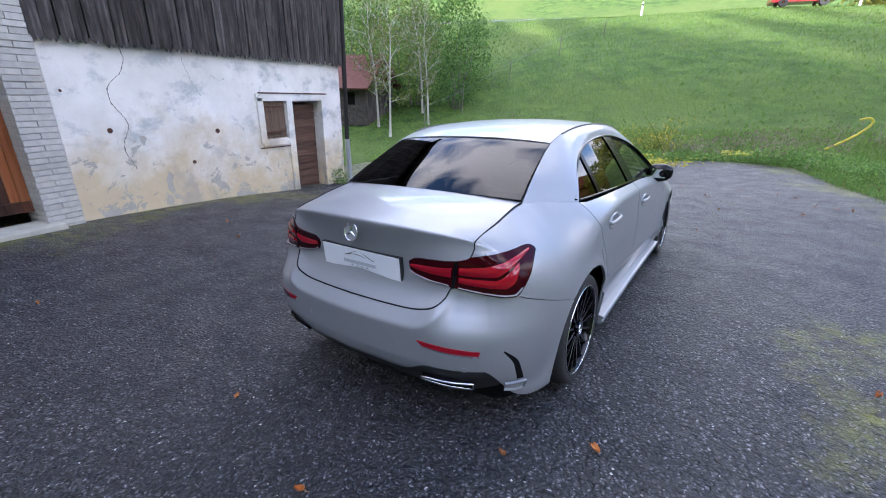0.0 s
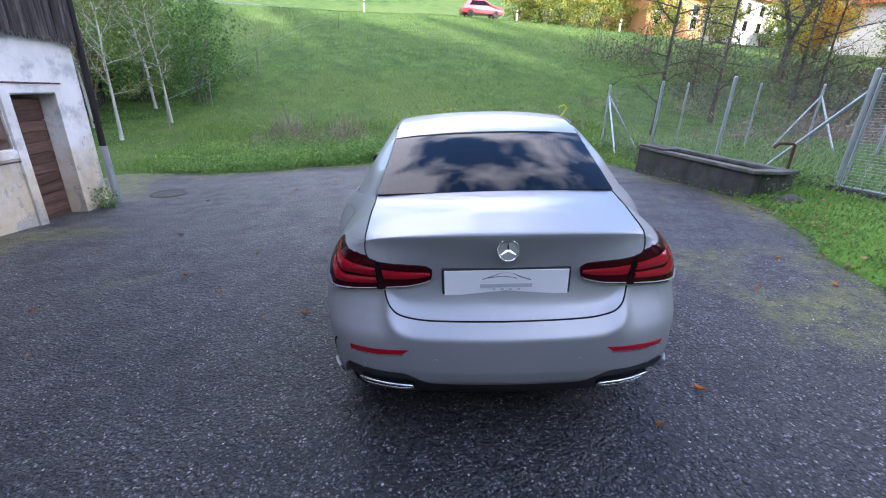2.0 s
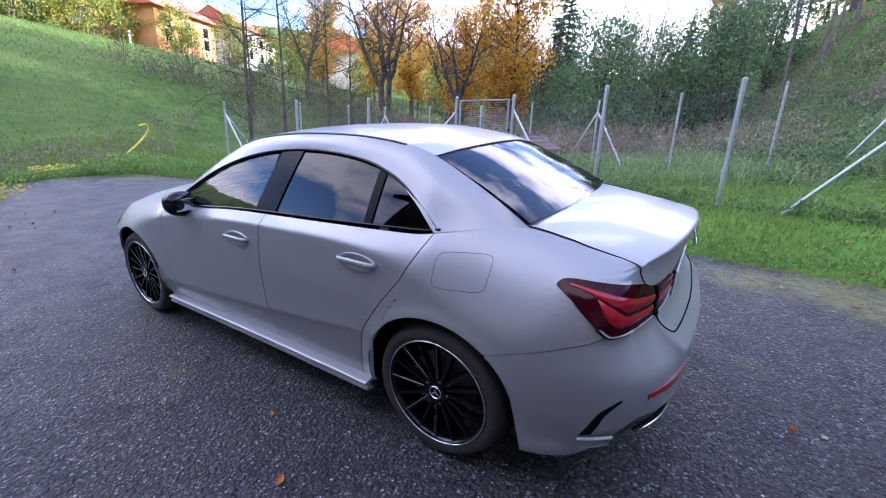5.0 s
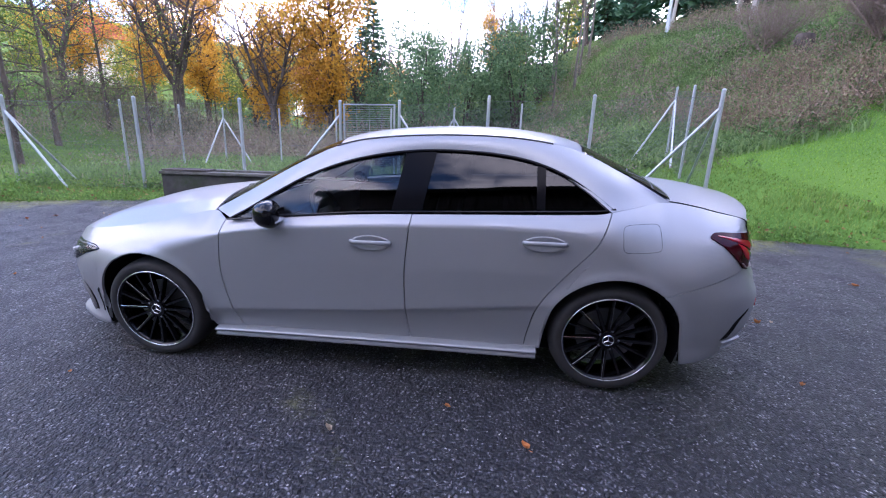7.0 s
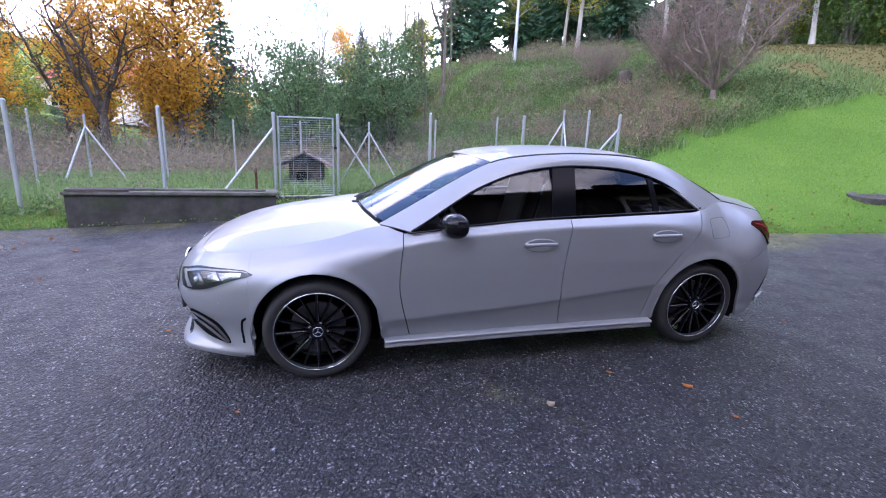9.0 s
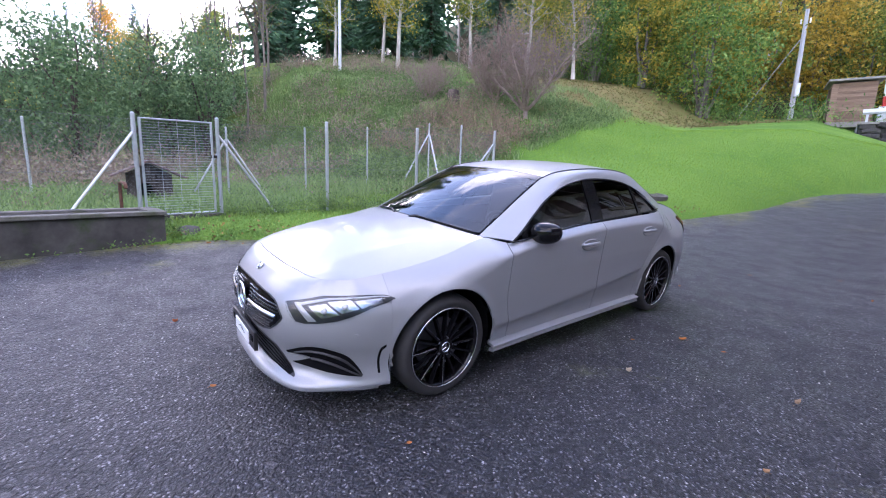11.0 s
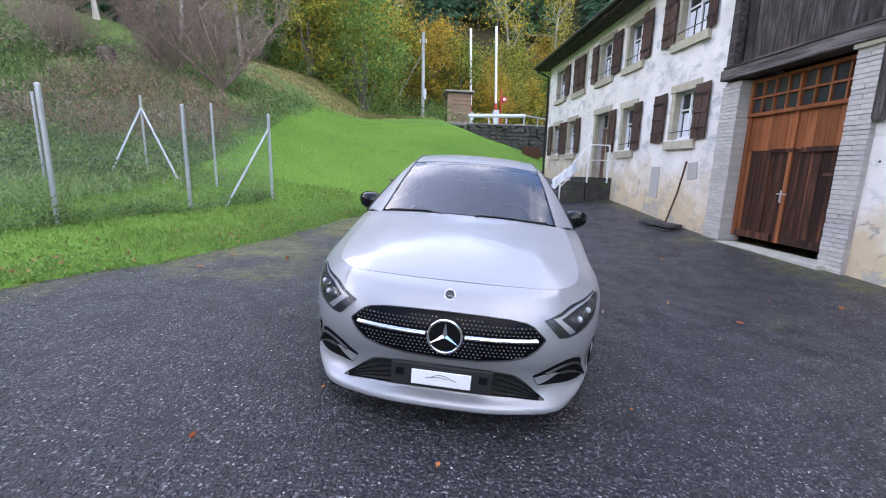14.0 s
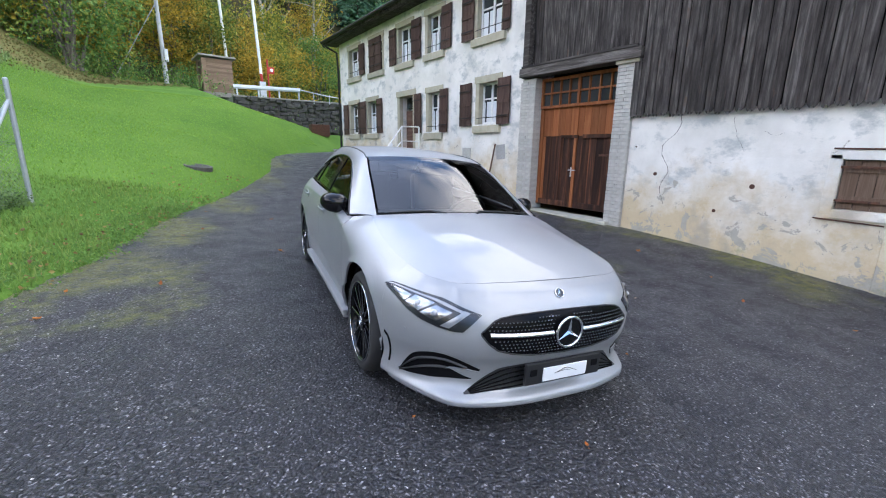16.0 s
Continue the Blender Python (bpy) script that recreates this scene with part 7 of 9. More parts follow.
for c, s in (((TX0 + 0.05, (TY0 + TY1) / 2, TZ - 0.045), (0.18, TY1 - TY0 + 0.04, 0.05)), ((TX1 - 0.05, (TY0 + TY1) / 2, TZ - 0.045), (0.18, TY1 - TY0 + 0.04, 0.05)), (((TX0 + TX1) / 2, TY1 - 0.06, TZ - 0.045), (TX1 - TX0 - 0.22, 0.20, 0.05)), (((TX0 + TX1) / 2, TY0 + 0.06, TZ - 0.045), (TX1 - TX0 - 0.22, 0.20, 0.05))):
    part("trough_rim", box_bm(c, s, None, 0.01), M_rimstone, trough)
part("water", box_bm(((TX0 + TX1) / 2, (TY0 + TY1) / 2, 0.50), (TX1 - TX0 - 0.25, TY1 - TY0 - 0.29, 0.012)), M_pane, trough)
tagged(part("ledge_board", box_bm((4.62, 3.95, TZ + 0.0), (0.36, 0.75, 0.03), None, 0.006), M_beam), "weathered board lying across the trough", "board")
pipe = part("water_pipe", tube_bm(rounded([(5.32, 1.85, 0.2), (5.32, 1.85, 0.92), (5.30, 1.85, 0.985), (5.18, 1.85, 1.0), (5.02, 1.85, 0.99), (4.97, 1.85, 0.93)], 24), 0.022, 8), M_rust)
tagged(pipe, "rusty bent water pipe standing over the trough", "pipe")
bm = bmesh.new()
bmesh.ops.create_icosphere(bm, subdivisions=3, radius=0.2, matrix=Matrix.Translation((4.78, 1.18, 0.24)) @ Matrix.Diagonal((1.1, 0.9, 0.75, 1)))
for q in bm.verts:
    q.co += 0.05 * noise.noise_vector(q.co * 6)
tagged(part("boulder", bm, M_concrete), "rough grey stone beside the trough", "stone")

# ---- upper lane, shed, poles ----
ret = thing("retaining_wall", "dark rubble retaining wall below the lane", "retaining wall", kind="structure")
M_rubble = stone("dark_rubble", (0.040, 0.038, 0.037), (0.095, 0.091, 0.087), 4.0, 0.9, (0.05, 0.065, 0.03))
part("wall_core", box_bm((-8.2, -29.35, 2.6), (9.6, 0.5, 4.2)), M_rubble, ret)
part("lane_fill", box_bm((-8.2, -34.5, 2.6), (9.6, 10, 4.3)), M_concretetop, ret)
rr = random.Random(5)
stones = []
for k in range(6):
    bm = box_bm((0, 0, 0), (0.52, 0.22, 0.27), None, 0.05)
    for q in bm.verts:
        q.co += 0.03 * noise.noise_vector(q.co * 5 + Vector((k, 0, 0)))
    me = bpy.data.meshes.new("rubble_stone")
    bm.to_mesh(me)
    bm.free()
    me.materials.append(M_rubble)
    stones.append(me)
for r in range(13):
    for c in range(17):
        o = new("rubble_stone", stones[rr.randrange(6)])
        o.parent = ret
        o.location = (-12.7 + 0.55 * c + rr.uniform(0, 0.4), -29.10 + 0.13 * rr.random(), 1.2 + 0.285 * r + rr.uniform(-0.05, 0.05))
        o.scale = (rr.uniform(0.65, 1.25), rr.uniform(0.8, 1.3), rr.uniform(0.7, 1.2))
        o.rotation_euler = (rr.uniform(-0.1, 0.1), rr.uniform(-0.22, 0.22), rr.uniform(-0.12, 0.12))
part("coping", box_bm((-8.2, -29.2, 4.76), (9.7, 0.6, 0.10), None, 0.02), M_concretetop, ret)
guard = thing("guard_rail", "galvanised crash barrier above the wall", "crash barrier")
part("beam_rail", tube_bm([(-3.5, -29.6, 5.42), (-8.0, -29.3, 5.52)], 0.15, 6), M_galv, guard)
for ob in [guard.children[0]]:
    ob.scale = (1, 0.25, 1)
    ob.location.y = -29.5 * 0.75
for k in range(4):
    part("rail_post", box_bm((-3.7 - 1.4 * k, -29.55, 5.05), (0.10, 0.10, 0.75)), M_galv, guard)
part("hand_rail", tube_bm([(-8.0, -29.3, 5.52), (-9.6, -28.7, 5.2), (-12, -28.5, 4.95)], 0.035, 8), M_galv, guard)
for k in range(3):
    part("rail_post", rod_bm((-8.8 - 1.2 * k, -28.9, 4.6), (-8.8 - 1.2 * k, -28.9, 5.3), 0.03, 6), M_galv, guard)

M_shedwood = wood("pale_shed_board", (0.16, 0.105, 0.070), (0.25, 0.175, 0.120), (0.34, 0.25, 0.18), 0.8, axis="x")
shed = thing("garden_shed", "small pale wooden shed with a flat roof on the slope", "shed", pose(-2.95, -33.2, 5.0, 0, 0, 6))
part("shed_wall", box_bm((0, 0, 1.35), (2.0, 1.7, 2.3)), M_shedwood, shed)
for k in range(14):
    part("shed_board", box_bm((-0.15, 0.865, 0.30 + 0.165 * k), (1.70, 0.03, 0.150)), M_shedwood, shed)
part("shed_door", box_bm((1.01, 0.25, 1.3), (0.04, 0.75, 2.0)), M_hatch, shed)
part("shed_roof", box_bm((0, 0, 2.62), (2.45, 2.2, 0.12), Matrix.Rotation(radians(3), 3, "X"), 0.01), M_concretetop, shed)
part("shed_base", box_bm((0, 0, 0.10), (2.1, 1.8, 0.3)), M_concretetop, shed)
pole = thing("power_pole", "grey wooden power pole with a slanting stay", "power pole")
M_pole = wood("grey_pole_wood", (0.30, 0.31, 0.33), (0.42, 0.43, 0.45), (0.52, 0.53, 0.54))
part("pole_shaft", rod_bm((-0.05, -36.5, 5.4), (0.0, -36.3, 13.3), 0.17, 12, 0.12), M_pole, pole)
part("stay", rod_bm((2.9, -35.3, 6.3), (0.0, -36.3, 11.6), 0.03, 6), M_pole, pole)
part("switch_box", box_bm((-0.22, -36.2, 8.0), (0.25, 0.2, 0.9), None, 0.02), M_galv, pole)
for s in (-1, 1):
    part("insulator", rod_bm((s * 0.25, -36.25, 12.4), (s * 0.25, -36.25, 12.7), 0.05, 8), M_white, pole)
M_redpaint = material("red_paint", (0.42, 0.03, 0.025), 0.5)
for x, y, z0, z1 in ((-4.85, -39.0, 5.5, 14.6), (-6.60, -34.9, 5.2, 13.6)):
    bar = thing("barrier_pole", "tall raised white barrier pole with red bands", "barrier pole", group="raised barriers")
    n_seg = 9
    for k in range(n_seg):
        a, b = lerp(z0 + 1.2, z1, k / n_seg), lerp(z0 + 1.2, z1, (k + 1) / n_seg)
        part("pole_band", rod_bm((x + 0.03 * k, y, a), (x + 0.03 * (k + 1), y, b), 0.11, 8), M_white if k % 3 else (M_redpaint if k == 0 else M_white), bar)
    part("drive_box", box_bm((x, y, z0 + 0.7), (0.5, 0.45, 1.4), None, 0.03), M_galv, bar)
sig = thing("crossing_signal", "red and white signal post at the crossing", "signal")
part("signal_post", rod_bm((-6.75, -33.4, 4.8), (-6.75, -33.4, 8.1), 0.06, 8), M_redpaint, sig)
part("signal_head", box_bm((-7.0, -33.4, 7.3), (0.45, 0.16, 0.5), None, 0.04), M_redpaint, sig)
part("signal_lamp", rod_bm((-7.0, -33.3, 7.3), (-7.0, -33.2, 7.3), 0.12, 12), M_white, sig)

# manhole on the lawn, drain lid in the yard
mh = part("manhole_ring", lathe_bm([(0.24, -0.20), (0.32, -0.20), (0.33, 0.015), (0.31, 0.026), (0.26, 0.026), (0.24, 0.015)], 32, "Z"), M_concretedark)
up = Vector((gz(0.6, -8.72) - gz(1.4, -8.72), gz(1.0, -9.12) - gz(1.0, -8.32), 0.8)).normalized().lerp(Vector((0, 0, 1)), 0.6)
mh.matrix_world = Matrix.Translation((1.0, -8.72, gz(1.0, -8.72) + 0.025)) @ up.to_track_quat("Z", "Y").to_matrix().to_4x4()
tagged(mh, "dark round manhole ring set in the lawn", "manhole")
part("manhole_lid", rod_bm((0, 0, 0.0), (0, 0, 0.012), 0.245, 24), M_step, mh)
dl = part("drain_lid", rod_bm((0, 0, 0), (0, 0, 0.02), 0.30, 32), M_step)
dl.matrix_world = pose(-4.75, 4.85, road_height(-4.75, 4.85) + 0.002, 1.5, -2, 0)
tagged(dl, "round grey drain lid in the asphalt", "drain lid")
part("lid_ring", tube_bm([(0.27 * math.cos(a), 0.27 * math.sin(a), 0.02) for a in (2 * math.pi * k / 28 for k in range(28))], 0.008, 5, True), M_step, dl)

# yellow hose: a heap on the ground, and a hooped length
M_hose = material("yellow_hose", (0.55, 0.47, 0.03), 0.45)
pts = []
for k in range(60):
    a = k * 0.42
    x, y = 3.0 + 0.45 * math.cos(a) * (0.6 + 0.3 * math.sin(k * 0.7)) + 0.012 * k, 11.2 + 0.22 * math.sin(a)
    pts.append((x, y, gz(x, y) + 0.05 + 0.03 * math.sin(k * 1.7)))
tagged(part("garden_hose", tube_bm(pts, 0.018, 6), M_hose), "yellow hose lying in the grass", "hose")
bz = gz(6.0, 11.9)
tagged(part("hose_hoop", tube_bm(rounded([(5.4, 11.8, gz(5.4, 11.8)), (5.65, 11.85, bz + 0.12), (6.05, 11.9, bz + 0.42), (6.28, 11.9, bz + 0.72), (6.20, 11.9, bz + 0.86), (6.0, 11.9, bz + 0.80)], 24), 0.03, 7), M_hose), "yellow pipe rising in a hoop from the grass", "hose")

# outbuilding behind the barn
M_rooftile = stone("red_brown_roof_tile", (0.13, 0.060, 0.050), (0.20, 0.100, 0.085), 6.0)
ob_ = thing("outbuilding", "small wooden outbuilding with a red-brown roof", "outbuilding", pose(-13.3, 15.0, ground_height(-12, 15) - 0.2, 0, 0, 6))
part("wall", box_bm((0, 0, 0.9), (3.6, 3.0, 2.0)), M_board, ob_)
part("plank_front", box_bm((0, -1.52, 0.9), (3.6, 0.04, 1.9)), M_beam, ob_)
# no opening is cut: a near-black box stands for the shade inside
part("window_hole", box_bm((1.0, -1.55, 1.15), (0.5, 0.04, 0.55)), M_dark, ob_)
for s in (-1, 1):
    part("roof", box_bm((0, s * 0.95, 2.35), (4.3, 2.5, 0.09), Matrix.Rotation(radians(-s * 38), 3, "X")), M_rooftile, ob_)

# pasture wire on thin stakes, and marker posts
M_stake = wood("thin_stake_wood", (0.12, 0.11, 0.09), (0.24, 0.22, 0.19), (0.34, 0.32, 0.29))
stakes = [(-8.0, 13.2), (-7.4, 16.0), (-6.3, 19.8), (-4.8, 25.0), (-3.0, 31.0)]
line = thing("pasture_wire", "thin electric wire on pale stakes across the pasture", "pasture fence")
for i, (x, y) in enumerate(stakes):
    z = ground_height(x, y)
    part("stake", rod_bm((x, y, z - 0.2), (x + 0.03, y, z + 1.15), 0.022, 6), M_stake, line)
    if i:
        a, b = stakes[i - 1]
        part("strand", rod_bm((a, b, ground_height(a, b) + 1.05), (x, y, z + 1.05), 0.008, 4), M_wire, line)
for x, y in ((-1.2, 40.5), (13.5, 41.0), (24.0, 40.0)):
    z = ground_height(x, y)
    mk = part("marker_post", box_bm((x, y, z + 0.5), (0.14, 0.10, 1.1), None, 0.02), M_white)
    tagged(mk, "white roadside marker post with a dark band", "marker post", "marker posts")
    part("band", box_bm((x, y - 0.01, z + 0.85), (0.145, 0.105, 0.18)), M_plastic, mk)
# ---- plants ----
rng = np.random.default_rng(11)
_co = np.empty(len(ground.data.vertices) * 3)
ground.data.vertices.foreach_get("co", _co)
_co = _co.reshape(-1, 3)
_gx, _gy = np.array(gx), np.array(gy)
_H = np.zeros((len(gx), len(gy)))
_H[np.abs(_gx[None, :] - _co[:, 0:1]).argmin(1), np.abs(_gy[None, :] - _co[:, 1:2]).argmin(1)] = _co[:, 2]
_mx, _my = np.arange(-9, 9.01, 0.15), np.arange(-24, 14.01, 0.15)
_M = np.array([[inside_road(x, y) for y in _my] for x in _mx])


def bilinear(ax, ay, table, x, y):
    i = np.clip(np.searchsorted(ax, x) - 1, 0, len(ax) - 2)
    j = np.clip(np.searchsorted(ay, y) - 1, 0, len(ay) - 2)
    u = np.clip((x - ax[i]) / (ax[i + 1] - ax[i]), 0, 1)
    w = np.clip((y - ay[j]) / (ay[j + 1] - ay[j]), 0, 1)
    return (table[i, j] * (1 - u) + table[i + 1, j] * u) * (1 - w) + (table[i, j + 1] * (1 - u) + table[i + 1, j + 1] * u) * w


def soil(x, y):
    return bilinear(_gx, _gy, _H, np.asarray(x, float), np.asarray(y, float))


def on_road(x, y):
    x, y = np.asarray(x, float), np.asarray(y, float)
    d = bilinear(_mx, _my, _M, x, y)
    return np.where((x > -9) & (x < 9) & (y > -24) & (y < 14), d, -5.0)


def leaf_material(name, stops, through=0.35, rough=0.6, wide=0.25):
    """Foliage: colour by leaf, by plant and by clump; some light comes through."""
    m = bpy.data.materials.new(name)
    m.use_nodes = True
    q = Nodes(m)
    f = q.math("ADD", q.math("MULTIPLY", q.island(), 0.55), q.math("MULTIPLY", q.noise(0.9, 3, 0.6, q.where()), 0.45))
    f = q.math("ADD", f, q.math("MULTIPLY", q.math("SUBTRACT", q.random(), 0.5), wide))
    c = q.ramp(f, stops)
    q.color(c)
    q.b.inputs["Roughness"].default_value = rough
    q.b.inputs["Specular IOR Level"].default_value = 0.3
    t = q.t.nodes.new("ShaderNodeBsdfTranslucent")
    q.link(c, t.inputs["Color"])
    mx = q.t.nodes.new("ShaderNodeMixShader")
    mx.inputs[0].default_value = through
    q.link(q.b.outputs[0], mx.inputs[1])
    q.link(t.outputs[0], mx.inputs[2])
    q.link(mx.outputs[0], q.t.nodes["Material Output"].inputs["Surface"])
    return m


def bark_material(name, a, b, scale=6.0):
    m = material(name, a, 0.9, spec=0.2)
    q = Nodes(m)
    v = q.where((1, 1, 0.25))
    f = q.noise(scale, 6, 0.65, v)
    q.color(q.mix(q.ramp(f, [(0.35, BLACK), (0.65, WHITE)]), a, b))
    q.bump(f, 0.7, 0.03)
    return m


L_green = leaf_material("dull_green_leaves", [(0.10, (0.048, 0.096, 0.024)), (0.45, (0.108, 0.204, 0.043)), (0.75, (0.204, 0.312, 0.062)), (0.95, (0.384, 0.396, 0.072))])
L_dark = leaf_material("dark_green_leaves", [(0.1, (0.058, 0.100, 0.050)), (0.5, (0.120, 0.200, 0.085)), (0.9, (0.215, 0.310, 0.125))])
L_turning = leaf_material("turning_leaves", [(0.10, (0.058, 0.100, 0.019)), (0.40, (0.163, 0.221, 0.035)), (0.65, (0.384, 0.355, 0.046)), (0.92, (0.653, 0.461, 0.058))])
L_yellow = leaf_material("yellow_leaves", [(0.10, (0.120, 0.120, 0.019)), (0.4, (0.312, 0.240, 0.029)), (0.75, (0.552, 0.384, 0.042)), (0.95, (0.672, 0.504, 0.072))], 0.45)
L_orange = leaf_material("orange_leaves", [(0.10, (0.20, 0.105, 0.014)), (0.4, (0.46, 0.255, 0.022)), (0.75, (0.66, 0.39, 0.032)), (0.95, (0.70, 0.47, 0.05))], 0.5)
L_fall = leaf_material("blown_leaves", [(0.10, (0.085, 0.050, 0.028)), (0.45, (0.19, 0.115, 0.050)), (0.75, (0.33, 0.23, 0.075)), (0.95, (0.46, 0.40, 0.14))], 0.2)
L_birch = leaf_material("thin_yellow_green_leaves", [(0.10, (0.055, 0.085, 0.020)), (0.45, (0.13, 0.165, 0.035)), (0.8, (0.24, 0.24, 0.05)), (0.95, (0.30, 0.15, 0.05))], 0.45)
L_spruce = leaf_material("spruce_needles", [(0.1, (0.03, 0.074, 0.044)), (0.5, (0.068, 0.148, 0.081)), (0.92, (0.134, 0.246, 0.118))], 0.1)
L_brown = leaf_material("brown_brush", [(0.1, (0.115, 0.095, 0.07)), (0.4, (0.203, 0.162, 0.121)), (0.65, (0.297, 0.236, 0.182)), (0.8, (0.203, 0.243, 0.101)), (0.95, (0.27, 0.297, 0.121))], 0.2)
L_red = leaf_material("red_brown_bramble", [(0.1, (0.110, 0.090, 0.066)), (0.45, (0.205, 0.155, 0.110)), (0.70, (0.300, 0.215, 0.150)), (0.82, (0.220, 0.265, 0.105))], 0.2)
L_ivy = leaf_material("low_green_weeds", [(0.10, (0.070, 0.112, 0.036)), (0.5, (0.135, 0.210, 0.066)), (0.85, (0.215, 0.300, 0.092)), (0.97, (0.33, 0.34, 0.12))])
L_weed = leaf_material("fresh_green_weeds", [(0.10, (0.085, 0.160, 0.036)), (0.5, (0.165, 0.285, 0.062)), (0.85, (0.250, 0.370, 0.085)), (0.97, (0.42, 0.40, 0.09))], 0.4)
L_blade = leaf_material("grass_blades", [(0.05, (0.105, 0.175, 0.030)), (0.4, (0.140, 0.235, 0.040)), (0.75, (0.185, 0.285, 0.050)), (0.93, (0.245, 0.300, 0.08)), (0.99, (0.32, 0.27, 0.12))], 0.5)
L_gold = leaf_material("yellow_green_carpet", [(0.10, (0.20, 0.24, 0.03)), (0.45, (0.42, 0.42, 0.045)), (0.75, (0.58, 0.50, 0.05)), (0.95, (0.60, 0.40, 0.07))], 0.35)
L_scrub = leaf_material("dull_scrub", [(0.1, (0.055, 0.060, 0.035)), (0.4, (0.105, 0.105, 0.060)), (0.7, (0.160, 0.140, 0.085)), (0.95, (0.24, 0.20, 0.09))], 0.2)
L_slope = leaf_material("slope_litter", [(0.05, (0.075, 0.100, 0.025)), (0.45, (0.125, 0.125, 0.040)), (0.8, (0.185, 0.135, 0.055)), (0.97, (0.30, 0.19, 0.06))], 0.4)
L_lawn = leaf_material("lawn_blades", [(0.05, (0.140, 0.255, 0.026)), (0.4, (0.185, 0.320, 0.034)), (0.8, (0.235, 0.370, 0.044)), (0.97, (0.30, 0.36, 0.085))], 0.5)
L_verge = leaf_material("verge_grass", [(0.05, (0.082, 0.140, 0.026)), (0.4, (0.140, 0.225, 0.040)), (0.75, (0.195, 0.290, 0.056)), (0.92, (0.26, 0.30, 0.08)), (0.99, (0.34, 0.29, 0.12))], 0.45)
L_meadow = leaf_material("soft_meadow_grass", [(0.05, (0.125, 0.190, 0.065)), (0.4, (0.195, 0.285, 0.098)), (0.75, (0.260, 0.355, 0.130)), (0.93, (0.33, 0.36, 0.165)), (0.99, (0.42, 0.37, 0.23))], 0.45)
B_grey = bark_material("grey_bark", (0.098, 0.085, 0.072), (0.208, 0.189, 0.163))
B_dark = bark_material("dark_bark", (0.048, 0.040, 0.035), (0.120, 0.099, 0.083))
B_pale = bark_material("pale_bark", (0.30, 0.28, 0.25), (0.52, 0.50, 0.46), 3.0)
B_twig = bark_material("pinkish_twigs", (0.17, 0.13, 0.11), (0.32, 0.255, 0.22))


def leaves(name, at, size, mat, parent=None, slim=0.6, upright=None, kind=""):
    """One mesh of many small pointed leaves; upright: their long axis."""
    k = len(at)
    a = rng.normal(size=(k, 3)) if upright is None else np.asarray(upright, float)
    a /= np.linalg.norm(a, axis=1)[:, None]
    b = np.cross(a, rng.normal(size=(k, 3)))
    b /= np.linalg.norm(b, axis=1)[:, None] + 1e-9
    s = (np.asarray(size) * np.ones(k))[:, None]
    bend = np.cross(a, b) * s * 0.12
    v = np.stack([at - a * s * 0.5, at + b * s * 0.5 * slim + bend, at + a * s * 0.5, at - b * s * 0.5 * slim + bend], 1).reshape(-1, 3)
    ob = mesh_object(name, v, np.arange(k * 4).reshape(-1, 4), mat, parent)
    if kind:
        tagged(ob, kind=kind)
    return ob


def blades(name, x, y, height, mat, width=0.010, lean=0.45):
    """Single grass blades, each a bent sliver of two faces."""
    k = len(x)
    z = soil(x, y)
    a = rng.uniform(0, 2 * np.pi, k)
    d = np.stack([np.cos(a), np.sin(a), np.zeros(k)], 1)
    e = np.stack([-np.sin(a), np.cos(a), np.zeros(k)], 1)
    h = (height * rng.uniform(0.5, 1.25, k))[:, None]
    l = h * (rng.uniform(0.1, 1.0, k) * lean)[:, None]
    w = width * rng.uniform(0.6, 1.3, k)[:, None]
    p = np.stack([x, y, z - 0.01], 1)
    up = np.array([0, 0, 1.0])
    m = p + up * h * 0.6 + d * l * 0.35
    v = np.stack([p - e * w * 0.5, p + e * w * 0.5, m + e * w * 0.42, m - e * w * 0.42, p + up * h + d * l], 1).reshape(-1, 3)
    i = np.arange(k)[:, None] * 5
    faces = np.concatenate([i + np.array([[0, 1, 2]]), i + np.array([[0, 2, 3]]), i + np.array([[3, 2, 4]])], 0)
    return mesh_object(name, v, faces, mat)


def limbs(name, runs, mat, parent):
    """Tapered branches: runs of (points, radii, sides) in one mesh."""
    verts, faces = [], []
    for pts, radii, sides in runs:
        base = len(verts)
        up = None
        for i, p in enumerate(pts):
            d = (pts[min(i + 1, len(pts) - 1)] - pts[max(i - 1, 0)]).normalized()
            up = d.orthogonal().normalized() if up is None else (up - d * up.dot(d)).normalized()
            side = d.cross(up)
            for j in range(sides):
                t = 2 * math.pi * j / sides
                verts.append(p + (up * math.cos(t) + side * math.sin(t)) * radii[i])
        for i in range(len(pts) - 1):
            for j in range(sides):
                q = base + i * sides
                faces.append((q + j, q + (j + 1) % sides, q + sides + (j + 1) % sides, q + sides + j))
    return mesh_object(name, [tuple(v) for v in verts], faces, mat, parent, smooth=True)


def wander(a, d, length, n, bend, rise):
    """A branch from a along d that bends by chance and lifts or droops."""
    pts, p = [Vector(a)], Vector(a)
    d = Vector(d).normalized()
    for _ in range(n):
        d = (d + Vector(rng.normal(size=3)) * bend + Vector((0, 0, rise))).normalized()
        p = p + d * (length / n)
        pts.append(p.copy())
    return pts


